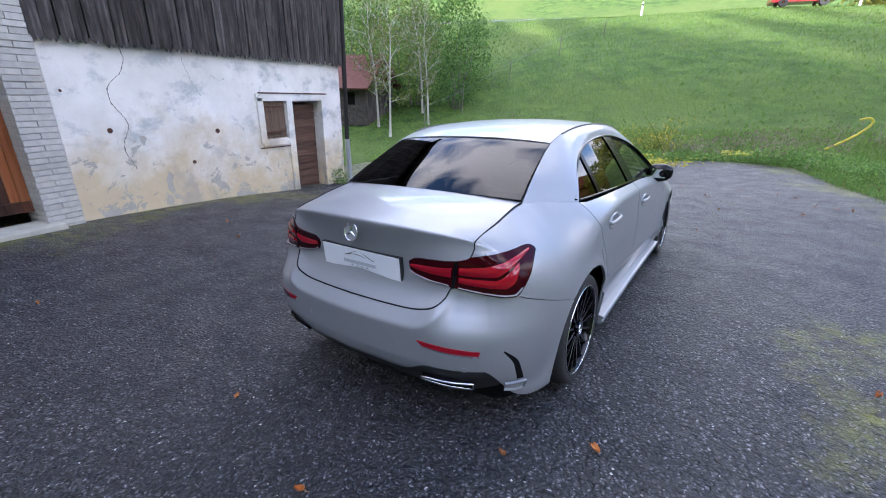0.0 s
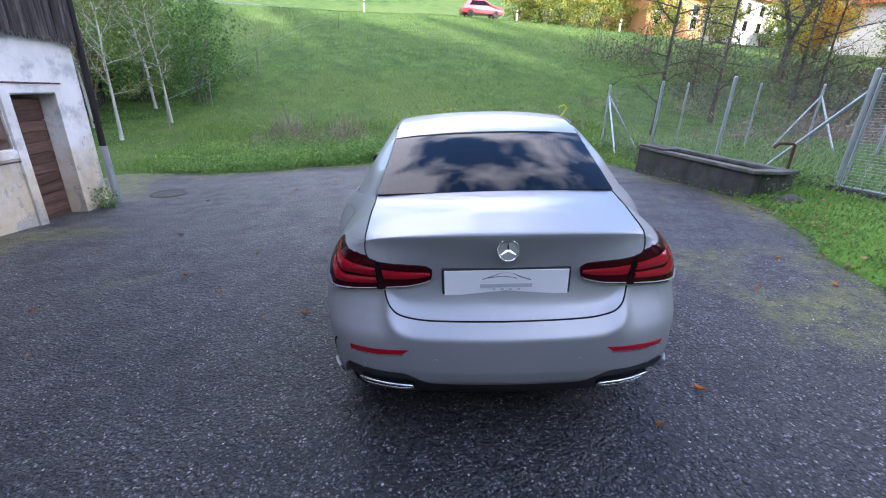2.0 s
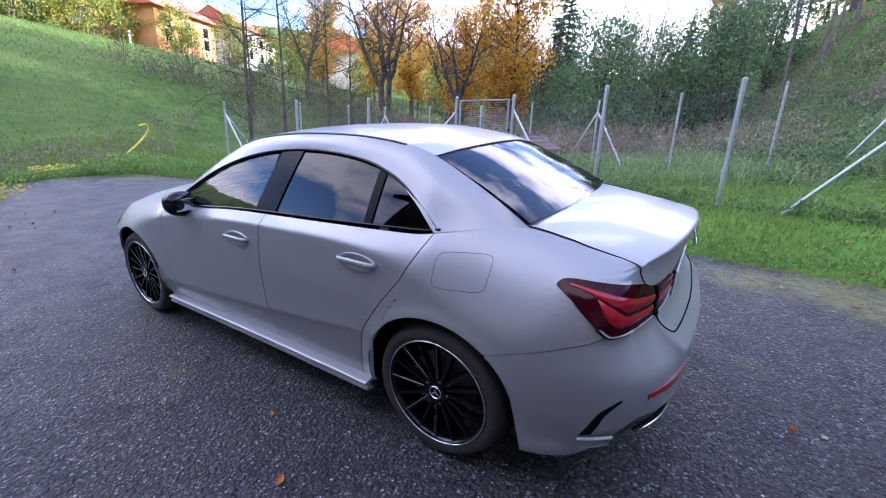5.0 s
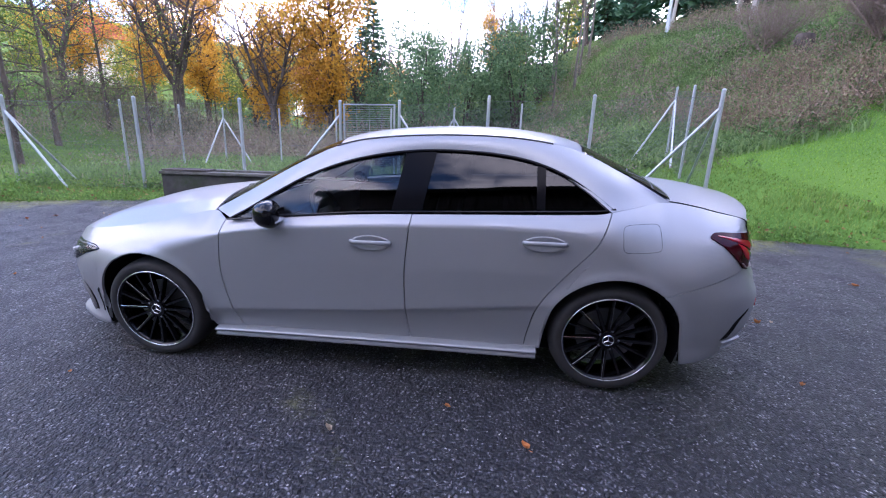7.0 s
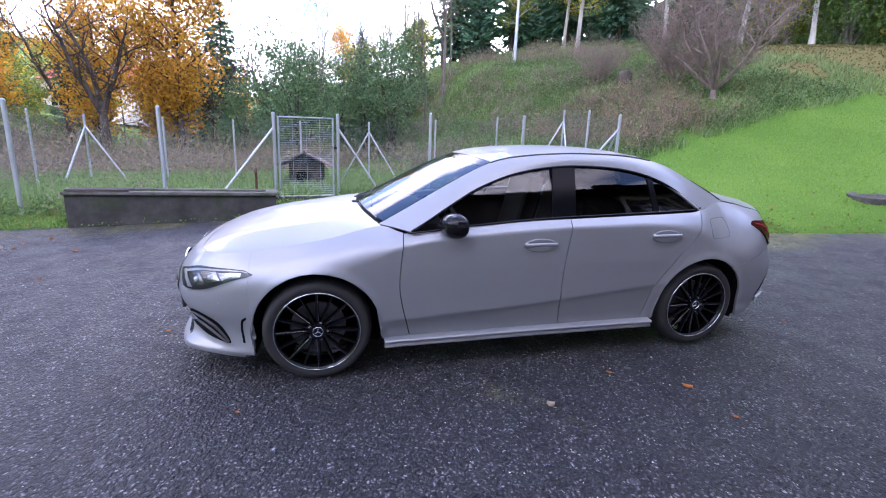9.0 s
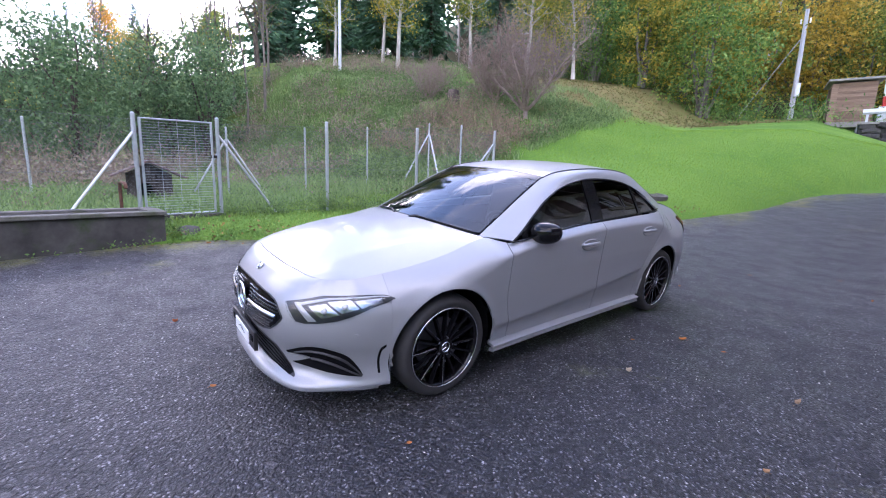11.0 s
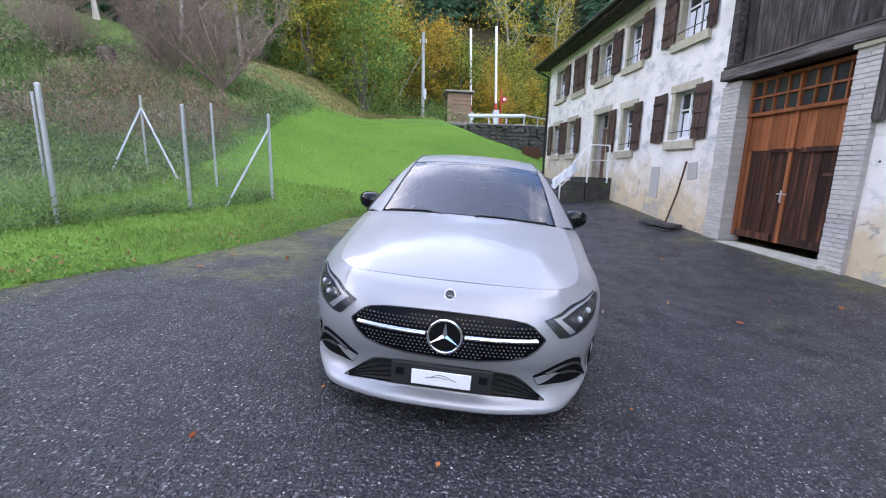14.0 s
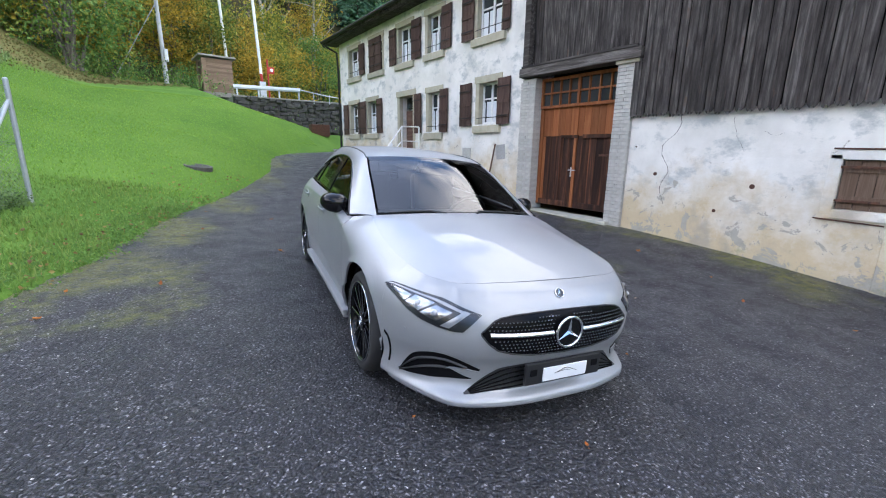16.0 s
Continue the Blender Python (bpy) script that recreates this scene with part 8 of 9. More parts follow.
def skeleton_of(height, r0, first, count, reach, rise=0.12, fork=0, twigs=5, twig_len=0.5, lean=0.04, steep=0.7, bole=0.30, spread_out=0.5):
    """Trunk, limbs, side branches and twigs of a broad-leaved tree; also the twigs' ends."""
    runs, ends = [], []
    stems = []
    if fork:
        n = 5
        t0 = wander((0, 0, 0), (rng.normal() * 0.05, rng.normal() * 0.05, 1), height * bole, n, 0.05, 0)
        runs.append((t0, [r0 * (1.25 if i == 0 else 1 - 0.06 * i) for i in range(n + 1)], 9))
        for k in range(fork):
            a = 2 * math.pi * k / fork + rng.uniform(-0.4, 0.4)
            stems.append((wander(t0[-1], (math.cos(a) * spread_out, math.sin(a) * spread_out, 1), height * rng.uniform(0.85, 1.02) * (1 - bole), 8, 0.12, 0.05), r0 * 0.62))
    else:
        stems.append((wander((0, 0, 0), (0, 0, 1), height, 12, lean, 0.03), r0))
    for t, r in stems:
        n = len(t) - 1
        runs.append((t, [max(0.012, r * (1.3 if i == 0 and not fork else 1) * (1 - 0.93 * i / n)) for i in range(n + 1)], 8))
        az = rng.uniform(0, 6)
        for k in range(count):
            f = lerp(first, 0.97, (k + rng.uniform(0, 0.8)) / count)
            i = min(n - 1, int(f * n))
            p = t[i].lerp(t[i + 1], f * n - i)
            az += 2.4 + rng.normal() * 0.4
            length = reach * (0.35 + 0.65 * math.sin(math.pi * min(1, 0.25 + 0.75 * (1 - f)))) * rng.uniform(0.7, 1.15)
            b = wander(p, (math.cos(az), math.sin(az), steep * rng.uniform(0.5, 1.2)), length, 6, 0.16, rise)
            rb = max(0.012, r * 0.42 * (1 - 0.6 * f))
            runs.append((b, [rb * (1 - 0.85 * j / 6) for j in range(7)], 5))
            for q in range(twigs):
                j = 1 + q * 5 // max(1, twigs)
                d = (b[j + 1] - b[j]).normalized() + Vector(rng.normal(size=3)) * 0.7
                s = wander(b[j], d, length * twig_len * rng.uniform(0.6, 1.1), 4, 0.2, rise * 0.8)
                runs.append((s, [max(0.004, rb * 0.4) * (1 - 0.75 * w / 4) for w in range(5)], 3))
                for w in (1, 2, 3):
                    e = wander(s[w], (s[w + 1] - s[w]).normalized() + Vector(rng.normal(size=3)) * 0.8, length * twig_len * 0.5, 2, 0.2, rise)
                    runs.append((e, [max(0.003, rb * 0.2), 0.003, 0.002], 3))
                    ends += [tuple(x) for x in e[1:]]
                ends += [tuple(x) for x in s[1:]]
            ends.append(tuple(b[-1]))
    return runs, np.array(ends)


def broadleaf(name, label, bark, leaf, height, r0, first, count, reach, n_leaf, size, spread, fork=0, twigs=5, **kw):
    """A tree as trunk and crown, its leaves gathered round the twigs."""
    ob = thing(name, label, "tree")
    runs, ends = skeleton_of(height, r0, first, count, reach, fork=fork, twigs=twigs, **kw)
    limbs("trunk", runs, bark, ob)
    if n_leaf:
        at = ends[rng.integers(0, len(ends), n_leaf)] + rng.normal(size=(n_leaf, 3)) * spread
        at[:, 2] = np.maximum(at[:, 2], 0.05)
        leaves("crown", at, size * rng.uniform(0.6, 1.3, n_leaf), leaf, ob)
    return ob


def spruce(name, label, height, wide, whorls, sprays, leaf=None):
    ob = thing(name, label, "tree")
    t = wander((0, 0, 0), (0, 0, 1), height, 8, 0.01, 0)
    runs = [(t, [max(0.015, height * 0.012 * (1 - i / 8)) for i in range(9)], 7)]
    at, ax, sz = [], [], []
    for k in range(whorls):
        f = lerp(0.10, 0.985, k / (whorls - 1))
        r = wide * (1 - f) ** 0.85 * rng.uniform(0.8, 1.1) + 0.12
        for q in range(6):
            a = rng.uniform(0, 2 * math.pi)
            droop = lerp(-0.35, 0.25, f) + rng.normal() * 0.08
            d = np.array([math.cos(a), math.sin(a), droop])
            e = np.array([-math.sin(a), math.cos(a), 0.0])
            p0 = np.array([0, 0, f * height])
            if k % 2 == 0:
                runs.append(([Vector(p0), Vector(p0 + d * r * 0.9)], [0.03 * (1 - f) + 0.01, 0.006], 3))
            for j in range(sprays):
                g = (j + rng.uniform(0.2, 1)) / sprays
                s = rng.choice([-1, 1])
                x = d + e * s * rng.uniform(0.2, 1.1) + np.array([0, 0, -0.25 - 0.3 * rng.random()])
                at.append(p0 + d * r * g + x * 0.12 * r + rng.normal(size=3) * 0.04 * r)
                ax.append(x)
                sz.append((0.30 + 0.30 * r * (1 - 0.5 * g)) * rng.uniform(0.7, 1.2))
    limbs("trunk", runs, B_dark, ob)
    leaves("crown", np.array(at), np.array(sz), leaf or L_spruce, ob, 0.42, np.array(ax))
    return ob


def thicket(name, label, bark, leaf, height, wide, clumps, per, size, low=0.0, stems=7):
    """A bushy tree leafed from top to foot, its crown in uneven clumps."""
    ob = thing(name, label, "tree")
    c = rng.normal(size=(clumps, 3))
    c /= np.linalg.norm(c, axis=1)[:, None]
    c *= (rng.uniform(0.35, 1.0, clumps) ** 0.5)[:, None]
    c[:, 2] = low + (c[:, 2] * 0.5 + 0.5) * (1 - low)
    taper = np.where(c[:, 2] > 0.45, 1 - 0.55 * (c[:, 2] - 0.45), 0.80 + 0.45 * c[:, 2])
    c = c * np.array([wide, wide, height * 0.94]) * np.stack([taper, taper, np.ones(clumps)], 1) + rng.normal(size=(clumps, 3)) * 0.05 * height
    c[:, 2] = np.clip(c[:, 2], 0.2, height)
    runs = []
    for k in range(stems):
        tip = Vector(c[k])
        runs.append((wander((rng.normal() * 0.2, rng.normal() * 0.2, 0), (tip.x * 0.6, tip.y * 0.6, tip.z + 1), tip.length * 0.92, 6, 0.08, 0.05), [height * 0.014 * (1 - 0.85 * i / 6) for i in range(7)], 5))
    limbs("trunk", runs, bark, ob)
    r = height * rng.uniform(0.040, 0.080, clumps)
    who = rng.integers(0, clumps, clumps * per)
    at = c[who] + rng.normal(size=(clumps * per, 3)) * r[who][:, None] * np.array([1, 1, 0.7])
    at[:, 2] = np.maximum(at[:, 2], 0.05)
    leaves("crown", at, size * rng.uniform(0.6, 1.4, len(at)), leaf, ob)
    return ob


def stand(ob, x, y, turn=0.0, scale=1.0, tall=1.0, sink=0.05):
    ob.matrix_world = Matrix.LocRotScale((x, y, float(soil(x, y)) - sink), Euler((0, 0, turn)), (scale, scale, scale * tall))
    return ob


def again(ob, x, y, scale=1.0, tall=1.0, sink=0.05):
    m = Matrix.LocRotScale((x, y, float(soil(x, y)) - sink), Euler((0, 0, float(rng.uniform(0, 6.28)))), (scale, scale, scale * tall))
    return copy_thing(ob, m)


# saplings beside the outbuilding
sap = broadleaf("birch_sapling", "slender birch sapling with thin yellow-green leaves on the pasture slope", B_pale, L_birch, 5.6, 0.055, 0.25, 16, 1.5, 2600, 0.075, 0.14, steep=0.9)
tagged(sap, group="saplings on the slope")
stand(sap, -9.0, 12.0)
for x, y, s in ((-9.5, 15.9, 1.05), (-8.3, 14.2, 0.85), (-10.6, 13.6, 1.0)):
    again(sap, x, y, s)
scrub = thicket("hazel_bush", "dense dull green bush with turning leaves on the slope", B_grey, L_green, 4.4, 1.7, 60, 60, 0.12, stems=9)
tagged(scrub, group="bushes on the slope")
stand(scrub, -10.4, 17.2)
for x, y, s in ((-8.6, 18.6, 1.0), (-12.0, 16.0, 1.2), (-12.8, 19.5, 1.3), (-10.0, 20.8, 1.25), (-15.5, 18.0, 1.5), (-8.0, 16.6, 0.7)):
    again(scrub, x, y, s)

# alders behind the paddock
alder = broadleaf("alder_tree", "thin alder with dark trunk and only a few leaves", B_dark, L_green, 8.0, 0.085, 0.14, 22, 2.6, 1800, 0.075, 0.20, twigs=6, rise=0.03, steep=0.35, lean=0.02)
tagged(alder, group="alders behind the fence")
stand(alder, 9.4, 11.0)
for x, y, s in ((13.7, 13.3, 1.1), (17.5, 12.2, 0.9), (20.5, 16.0, 1.2), (15.8, 17.5, 0.9)):
    again(alder, x, y, s)
bare = broadleaf("bare_tree", "old forked tree with bare dark branches", B_dark, L_yellow, 10.5, 0.30, 0.10, 12, 3.4, 350, 0.12, 0.30, fork=3, twigs=6, steep=0.6)
tagged(bare, group="bare trees on the bank")
stand(bare, 24.8, 14.5)
for x, y, s in ((27.3, 9.7, 0.9), (31.0, 18.0, 1.1), (36.0, 14.0, 1.0), (24.0, 20.5, 0.8), (36.0, 5.0, 0.9), (34.0, -2.5, 0.8), (41.0, 0.5, 1.0), (45.0, 9.0, 1.1), (40.0, -8.0, 1.0), (48.0, -3.0, 1.1), (32.0, -13.0, 0.75)):
    again(bare, x, y, s)

# autumn trees on the east bank
maple = broadleaf("autumn_tree", "broad tree in full orange autumn leaf", B_dark, L_orange, 10.0, 0.22, 0.15, 24, 3.4, 8500, 0.22, 0.34, steep=0.8, twigs=4)
tagged(maple, group="orange trees")
stand(maple, 28.6, 6.2, 0.0, 1.12)
for x, y, s in ((31.5, 8.0, 0.80), (33.0, 11.5, 0.85), (38.0, 19.0, 1.0), (42.0, 26.0, 0.9), (30.0, 24.0, 0.7)):
    again(maple, x, y, s)
evergreen = thicket("ivy_clad_tree", "dark green bushy tree covered with ivy", B_dark, L_dark, 7.4, 2.0, 120, 50, 0.16, stems=8)
tagged(evergreen, group="dark bushy trees")
stand(evergreen, 22.8, -0.2)
for x, y, s in ((24.1, -6.2, 1.02), (27.5, 2.6, 0.75), (26.8, -3.4, 1.05), (29.5, -9.0, 0.95), (29.0, 0.4, 1.25), (25.8, -4.9, 1.0)):
    again(evergreen, x, y, s)
thin = broadleaf("young_birch", "tall thin birch with pale stem and few leaves", B_grey, L_birch, 11.0, 0.085, 0.35, 18, 1.6, 500, 0.11, 0.20, steep=1.2, twigs=2)
tagged(thin, group="thin birches")
stand(thin, 25.0, -10.0)
for x, y, s in ((24.0, -8.4, 0.9), (26.6, -10.8, 1.05), (27.5, -7.4, 1.0), (28.4, -12.0, 1.1), (26.0, -2.0, 0.95), (30.0, -0.8, 1.0), (33.0, -6.0, 1.0), (35.0, -10.5, 1.1), (31.0, -2.6, 1.1), (30.2, -7.6, 1.05), (32.4, -9.4, 1.1), (28.6, -9.6, 1.0), (34.0, -3.4, 1.1), (30.6, 2.6, 1.0)):
    again(thin, x, y, s)
for y in range(-15, 20, 3):
    again(alder, 35 + float(rng.uniform(0, 9)), y + float(rng.uniform(-1, 1)), float(rng.uniform(0.9, 1.25)))
fir = spruce("spruce", "tall dark green spruce at the forest edge", 19.0, 3.4, 44, 11)
tagged(fir, group="spruces of the forest")
stand(fir, 36.0, -22.0)
for x, y, s in ((25.4, -25.6, 0.80), (30.0, -24.0, 0.9), (33.0, -28.0, 1.05), (41.0, -18.0, 0.95), (40.0, -27.0, 1.1), (22.0, -31.0, 0.9), (46.0, -23.0, 1.1), (56.0, 8.0, 0.75), (60.0, 12.0, 0.7), (39.5, 4.6, 0.82), (46.0, 16.5, 0.7)):
    again(fir, x, y, s)
pale = broadleaf("pale_stemmed_tree", "tree with pale straight trunk and golden leaves", B_pale, L_turning, 13.0, 0.16, 0.22, 22, 3.0, 4200, 0.19, 0.34, steep=0.5, twigs=3)
tagged(pale, group="golden trees on the hill")
stand(pale, 23.0, -19.5)
for x, y, s in ((19.5, -24.0, 0.95), (26.5, -21.0, 0.9), (16.0, -26.5, 0.95), (29.0, -18.0, 0.85), (13.0, -28.5, 0.9)):
    again(pale, x, y, s)

# bare round shrub over the paddock
shrub = broadleaf("bare_round_shrub", "round leafless shrub of pinkish-brown twigs", B_twig, L_brown, 4.4, 0.13, 0.16, 14, 1.7, 6000, 0.055, 0.16, fork=7, twigs=9, twig_len=0.6, steep=0.7, bole=0.08, spread_out=0.95)
stand(shrub, 8.5, -14.4)
for x, y, s in ((10.6, -14.9, 0.75), (13.6, -13.2, 0.5)):
    again(shrub, x, y, s)

# leafy edge of the wood behind the lawn
edge_tree = thicket("woodland_edge_tree", "bushy broad-leaved tree turning yellow-green at the wood's edge", B_grey, L_turning, 10.0, 3.0, 100, 70, 0.22, low=0.0, stems=10)
tagged(edge_tree, group="trees of the wood's edge")
stand(edge_tree, 9.4, -32.9)
edge_green = thicket("woodland_edge_tree", "bushy dull green tree at the wood's edge", B_grey, L_green, 10.0, 3.2, 100, 70, 0.22, low=0.0, stems=10)
tagged(edge_green, group="trees of the wood's edge")
stand(edge_green, 5.0, -33.5)
edge_yellow = thicket("woodland_edge_tree", "bushy yellow autumn tree at the wood's edge", B_grey, L_yellow, 9.0, 2.6, 84, 70, 0.21, low=0.05, stems=9)
tagged(edge_yellow, group="trees of the wood's edge")
stand(edge_yellow, -6.9, -45.4)
for kind, x, y, s in ((edge_green, 12.6, -31.0, 0.85), (edge_tree, 2.6, -39.8, 1.05), (edge_yellow, -1.0, -41.0, 1.1), (edge_tree, -4.2, -41.0, 0.95), (edge_yellow, -7.5, -40.5, 0.85),
                      (edge_tree, -9.5, -42.0, 0.85), (edge_yellow, -12.0, -43.5, 0.9), (edge_green, -14.5, -45.0, 0.95), (edge_tree, -17.0, -46.5, 0.9), (edge_green, -20.0, -48.0, 1.0), (edge_tree, 15.5, -30.5, 0.8),
                      (edge_tree, 7.0, -36.0, 1.2), (edge_green, 11.0, -36.5, 1.2), (edge_yellow, 3.5, -40.5, 1.25), (edge_yellow, -3.0, -45.0, 1.25), (edge_tree, -10.5, -47.5, 1.15), (edge_yellow, -16.0, -51.0, 1.2), (edge_tree, 18.5, -34.0, 1.1), (edge_green, 16.0, -38.0, 1.3), (edge_yellow, 9.5, -42.0, 1.3), (edge_tree, -24.0, -50.0, 1.1), (edge_green, -29.0, -52.0, 1.2)):
    again(kind, x, y, s)

# the forest on the hill behind, back rows scaled up to shade the pasture
for k in range(72):
    row = k % 4
    x = lerp(-52, 66, (k // 4 + rng.uniform(-0.3, 0.3)) / 17)
    y = -50 - 9 * row - max(0, -x) * 0.12 + max(0, x - 14) * 0.30 + rng.uniform(-3, 3)
    kind = (fir, fir, pale, fir, fir, thin)[int(rng.integers(0, 6))]
    again(kind, x, y, rng.uniform(0.9, 1.2) * (1.0 if kind is fir else 1.4) * (1.0, 1.0, 1.15, 1.3)[row], rng.uniform(1.0, 1.2))

# spruces to cover the added sun-blocking ridge
for k in range(18):
    again(fir, rng.uniform(30, 112), rng.uniform(-128, -92), rng.uniform(1.1, 1.5))

# far slopes: crest of the pasture, and over the valley to the east
crest = thicket("crest_tree", "low bushy tree with yellowing leaves on the crest", B_grey, L_turning, 5.5, 2.2, 80, 45, 0.22, stems=6)
tagged(crest, group="trees along the crest road")
stand(crest, 17.5, 43.5)
for x, y, s in ((19.5, 44.5, 1.0), (21.5, 43.0, 0.85), (24.0, 45.5, 1.1), (27.0, 46.0, 1.0), (15.5, 46.0, 0.9), (30.0, 42.0, 0.9), (35.0, 40.0, 1.0), (40.0, 36.0, 1.1), (45.0, 38.0, 1.2), (48.0, 30.0, 1.2), (52.0, 34.0, 1.1), (55.0, 24.0, 1.2), (62.0, 20.0, 1.3), (66.0, 36.0, 1.4), (50.0, 50.0, 1.3), (70.0, 46.0, 1.5)):
    again(crest, x, y, s)
for k in range(36):
    x, y = rng.uniform(58, 115), rng.uniform(-38, 52)
    if 30 < y and x < 66:
        continue
    again((crest, fir, maple, pale, edge_tree, fir)[k % 6], x, y, (1.7, 0.7, 0.9, 0.8, 0.8, 0.55)[k % 6])


def scatter(n, x0, x1, y0, y1, patchy=0.0, scale=0.5, road=-0.03):
    """Chance places off the asphalt; patchy thins them by a noise."""
    x, y = rng.uniform(x0, x1, n), rng.uniform(y0, y1, n)
    keep = on_road(x, y) < road
    if patchy:
        keep &= np.array([wobble(a, b, scale) for a, b in zip(x, y)]) > patchy
    return x[keep], y[keep]


def brush(name, label, x, y, per, height, wide, size, leaf, slim=0.55, stems=4):
    """Low tangled growth: leafy clumps with arching stems, all in one mesh."""
    k = len(x)
    h = height * rng.uniform(0.4, 1.15, k)
    base = np.stack([x, y, soil(x, y)], 1)
    who = np.repeat(np.arange(k), per)
    f = rng.random(len(who))
    off = rng.normal(size=(len(who), 2)) * wide * (0.5 + 0.6 * f[:, None])
    at = base[who] + np.stack([off[:, 0], off[:, 1], f * h[who]], 1)
    ax = rng.normal(size=(len(who), 3))
    sz = size * rng.uniform(0.6, 1.4, len(who))
    who2 = np.repeat(np.arange(k), stems)
    ax2 = rng.normal(size=(len(who2), 3)) * 0.55 + np.array([0, 0, 1.0])
    h2 = h[who2] * rng.uniform(0.8, 1.3, len(who2))
    at2 = base[who2] + ax2 / np.linalg.norm(ax2, axis=1)[:, None] * h2[:, None] * 0.5
    ob = leaves(name, at, sz, leaf, None, slim, ax)
    ob2 = leaves("stems", at2, h2, leaf, ob, 0.018, ax2)
    tagged(ob, label, "bush", kind="stuff")
    tagged(ob2, kind="stuff")
    return ob


# bank behind the paddock, the valley floor, and the pasture's foot
brush("brown_brush", "brown leafless brush covering the bank", *scatter(2600, 11.0, 30, -21, 2.5, -0.02, 0.35), 22, 1.0, 0.30, 0.11, L_brown)
brush("bramble", "red-brown bramble tangle above the lawn", *scatter(620, 6.4, 12.5, -13.4, -8.4, -0.22, 0.4), 34, 0.95, 0.22, 0.07, L_red)
brush("brown_brush", "grey-brown brush among the alders", *scatter(900, 8.5, 30, 6.5, 15.5, -0.05, 0.35), 22, 1.0, 0.30, 0.09, L_brown)
brush("brown_brush", "grey-brown brush beyond the paddock", *scatter(900, 12.6, 27, 1.5, 12.0, -0.15, 0.35), 22, 0.9, 0.32, 0.10, L_brown)
brush("brown_brush", "tall brown brush under the autumn trees", *scatter(500, 19, 34, -4, 14), 30, 1.9, 0.5, 0.13, L_brown)
brush("green_undergrowth", "rank green undergrowth on the bank", *scatter(4200, 6.2, 24, -19, -4.0, -0.28, 0.6), 18, 0.50, 0.25, 0.10, L_ivy)
brush("ground_ivy", "low green weeds spilling over the asphalt's edge", *scatter(1500, -6.4, 5.6, 6.9, 10.6, -0.25, 0.8, 0.10), 26, 0.24, 0.15, 0.055, L_weed)
brush("weed_clump", "bushy green weeds at the foot of the pasture", *scatter(260, -5.5, 5.2, 7.3, 10.8, -0.05, 0.6, 0.25), 60, 0.40, 0.24, 0.08, L_weed)
brush("dead_stalks", "brown dead stalks standing in the pasture grass", *scatter(60, -4.0, 5.0, 8.4, 12.5, 0.0, 0.6, 0.3), 26, 0.55, 0.16, 0.05, L_brown)
ye = rng.uniform(-6.5, 8.8, 800)
xe = np.array([along(ROAD_EDGE, q) for q in ye]) + rng.exponential(0.30, 800) - 0.05
brush("verge_weeds", "low broad-leaved weeds along the asphalt's edge", xe, ye, 14, 0.075, 0.10, 0.034, L_weed, stems=2)
brush("paddock_weeds", "dull weeds standing about the fence", *scatter(420, 4.7, 12, -7, 8.5, 0.0, 0.7), 20, 0.38, 0.16, 0.06, L_ivy)
brush("paddock_weeds", "dry brown weeds standing about the fence", *scatter(300, 4.7, 12, -7, 8.5, 0.05, 0.5), 16, 0.42, 0.16, 0.06, L_brown)
brush("dry_weeds", "dry brown weeds at the foot of the pasture", *scatter(260, -5, 7, 9.8, 13.2, 0.05, 0.6), 26, 0.55, 0.20, 0.06, L_brown)
brush("leafy_bush", "small bush with brown and yellow leaves at the pasture's foot", 1.1 + rng.normal(size=26) * 0.4, 11.4 + rng.normal(size=26) * 0.4, 50, 1.0, 0.18, 0.065, L_turning)
brush("leafy_bush", "small leafless brown bush at the pasture's foot", -1.6 + rng.normal(size=14) * 0.2, 11.6 + rng.normal(size=14) * 0.2, 40, 0.9, 0.14, 0.05, L_red)
brush("corner_weed", "green weeds growing in the corner of the barn door", -5.22 + rng.normal(size=8) * 0.04, 3.75 + rng.normal(size=8) * 0.12, 40, 0.42, 0.07, 0.05, L_ivy)
brush("nettle_mound", "mound of fresh green nettles spilling onto the asphalt's edge", -1.35 + rng.normal(size=40) * 0.55, 8.05 + rng.normal(size=40) * 0.22, 60, 0.50, 0.16, 0.075, L_weed)
brush("dead_stalk_clump", "tall pale brown dead stalks at the pasture's foot", np.concatenate([-3.7 + rng.normal(size=16) * 0.25, -1.9 + rng.normal(size=10) * 0.2]), np.concatenate([12.4 + rng.normal(size=16) * 0.25, 11.2 + rng.normal(size=10) * 0.2]), 34, 1.0, 0.12, 0.045, L_brown, stems=9)
xs, ys = 0.60 + rng.normal(size=1500) * 0.62, 8.62 + rng.normal(size=1500) * 0.30
ys = ys + 0.60 * (xs - 0.60)
carpet = leaves("yellow_leaf_carpet", np.stack([xs, ys, soil(xs, ys) + rng.uniform(0.02, 0.26, 1500)], 1), 0.075 * rng.uniform(0.6, 1.2, 1500), L_gold, None, 0.7, rng.normal(size=(1500, 3)) * np.array([1, 1, 0.3]))
tagged(carpet, "carpet of yellow-green fallen leaves where the asphalt meets the pasture", "leaves", kind="stuff")
brush("tall_scrub", "tall grey-brown scrub on the valley floor", *scatter(560, 13, 34, 11, 25, -0.1, 0.3), 40, 2.3, 0.55, 0.13, L_scrub)
brush("post_weeds", "dark dead weeds climbing a fence post", 5.03 + rng.normal(size=8) * 0.07, -1.40 + rng.normal(size=8) * 0.07, 34, 0.55, 0.07, 0.05, L_ivy)
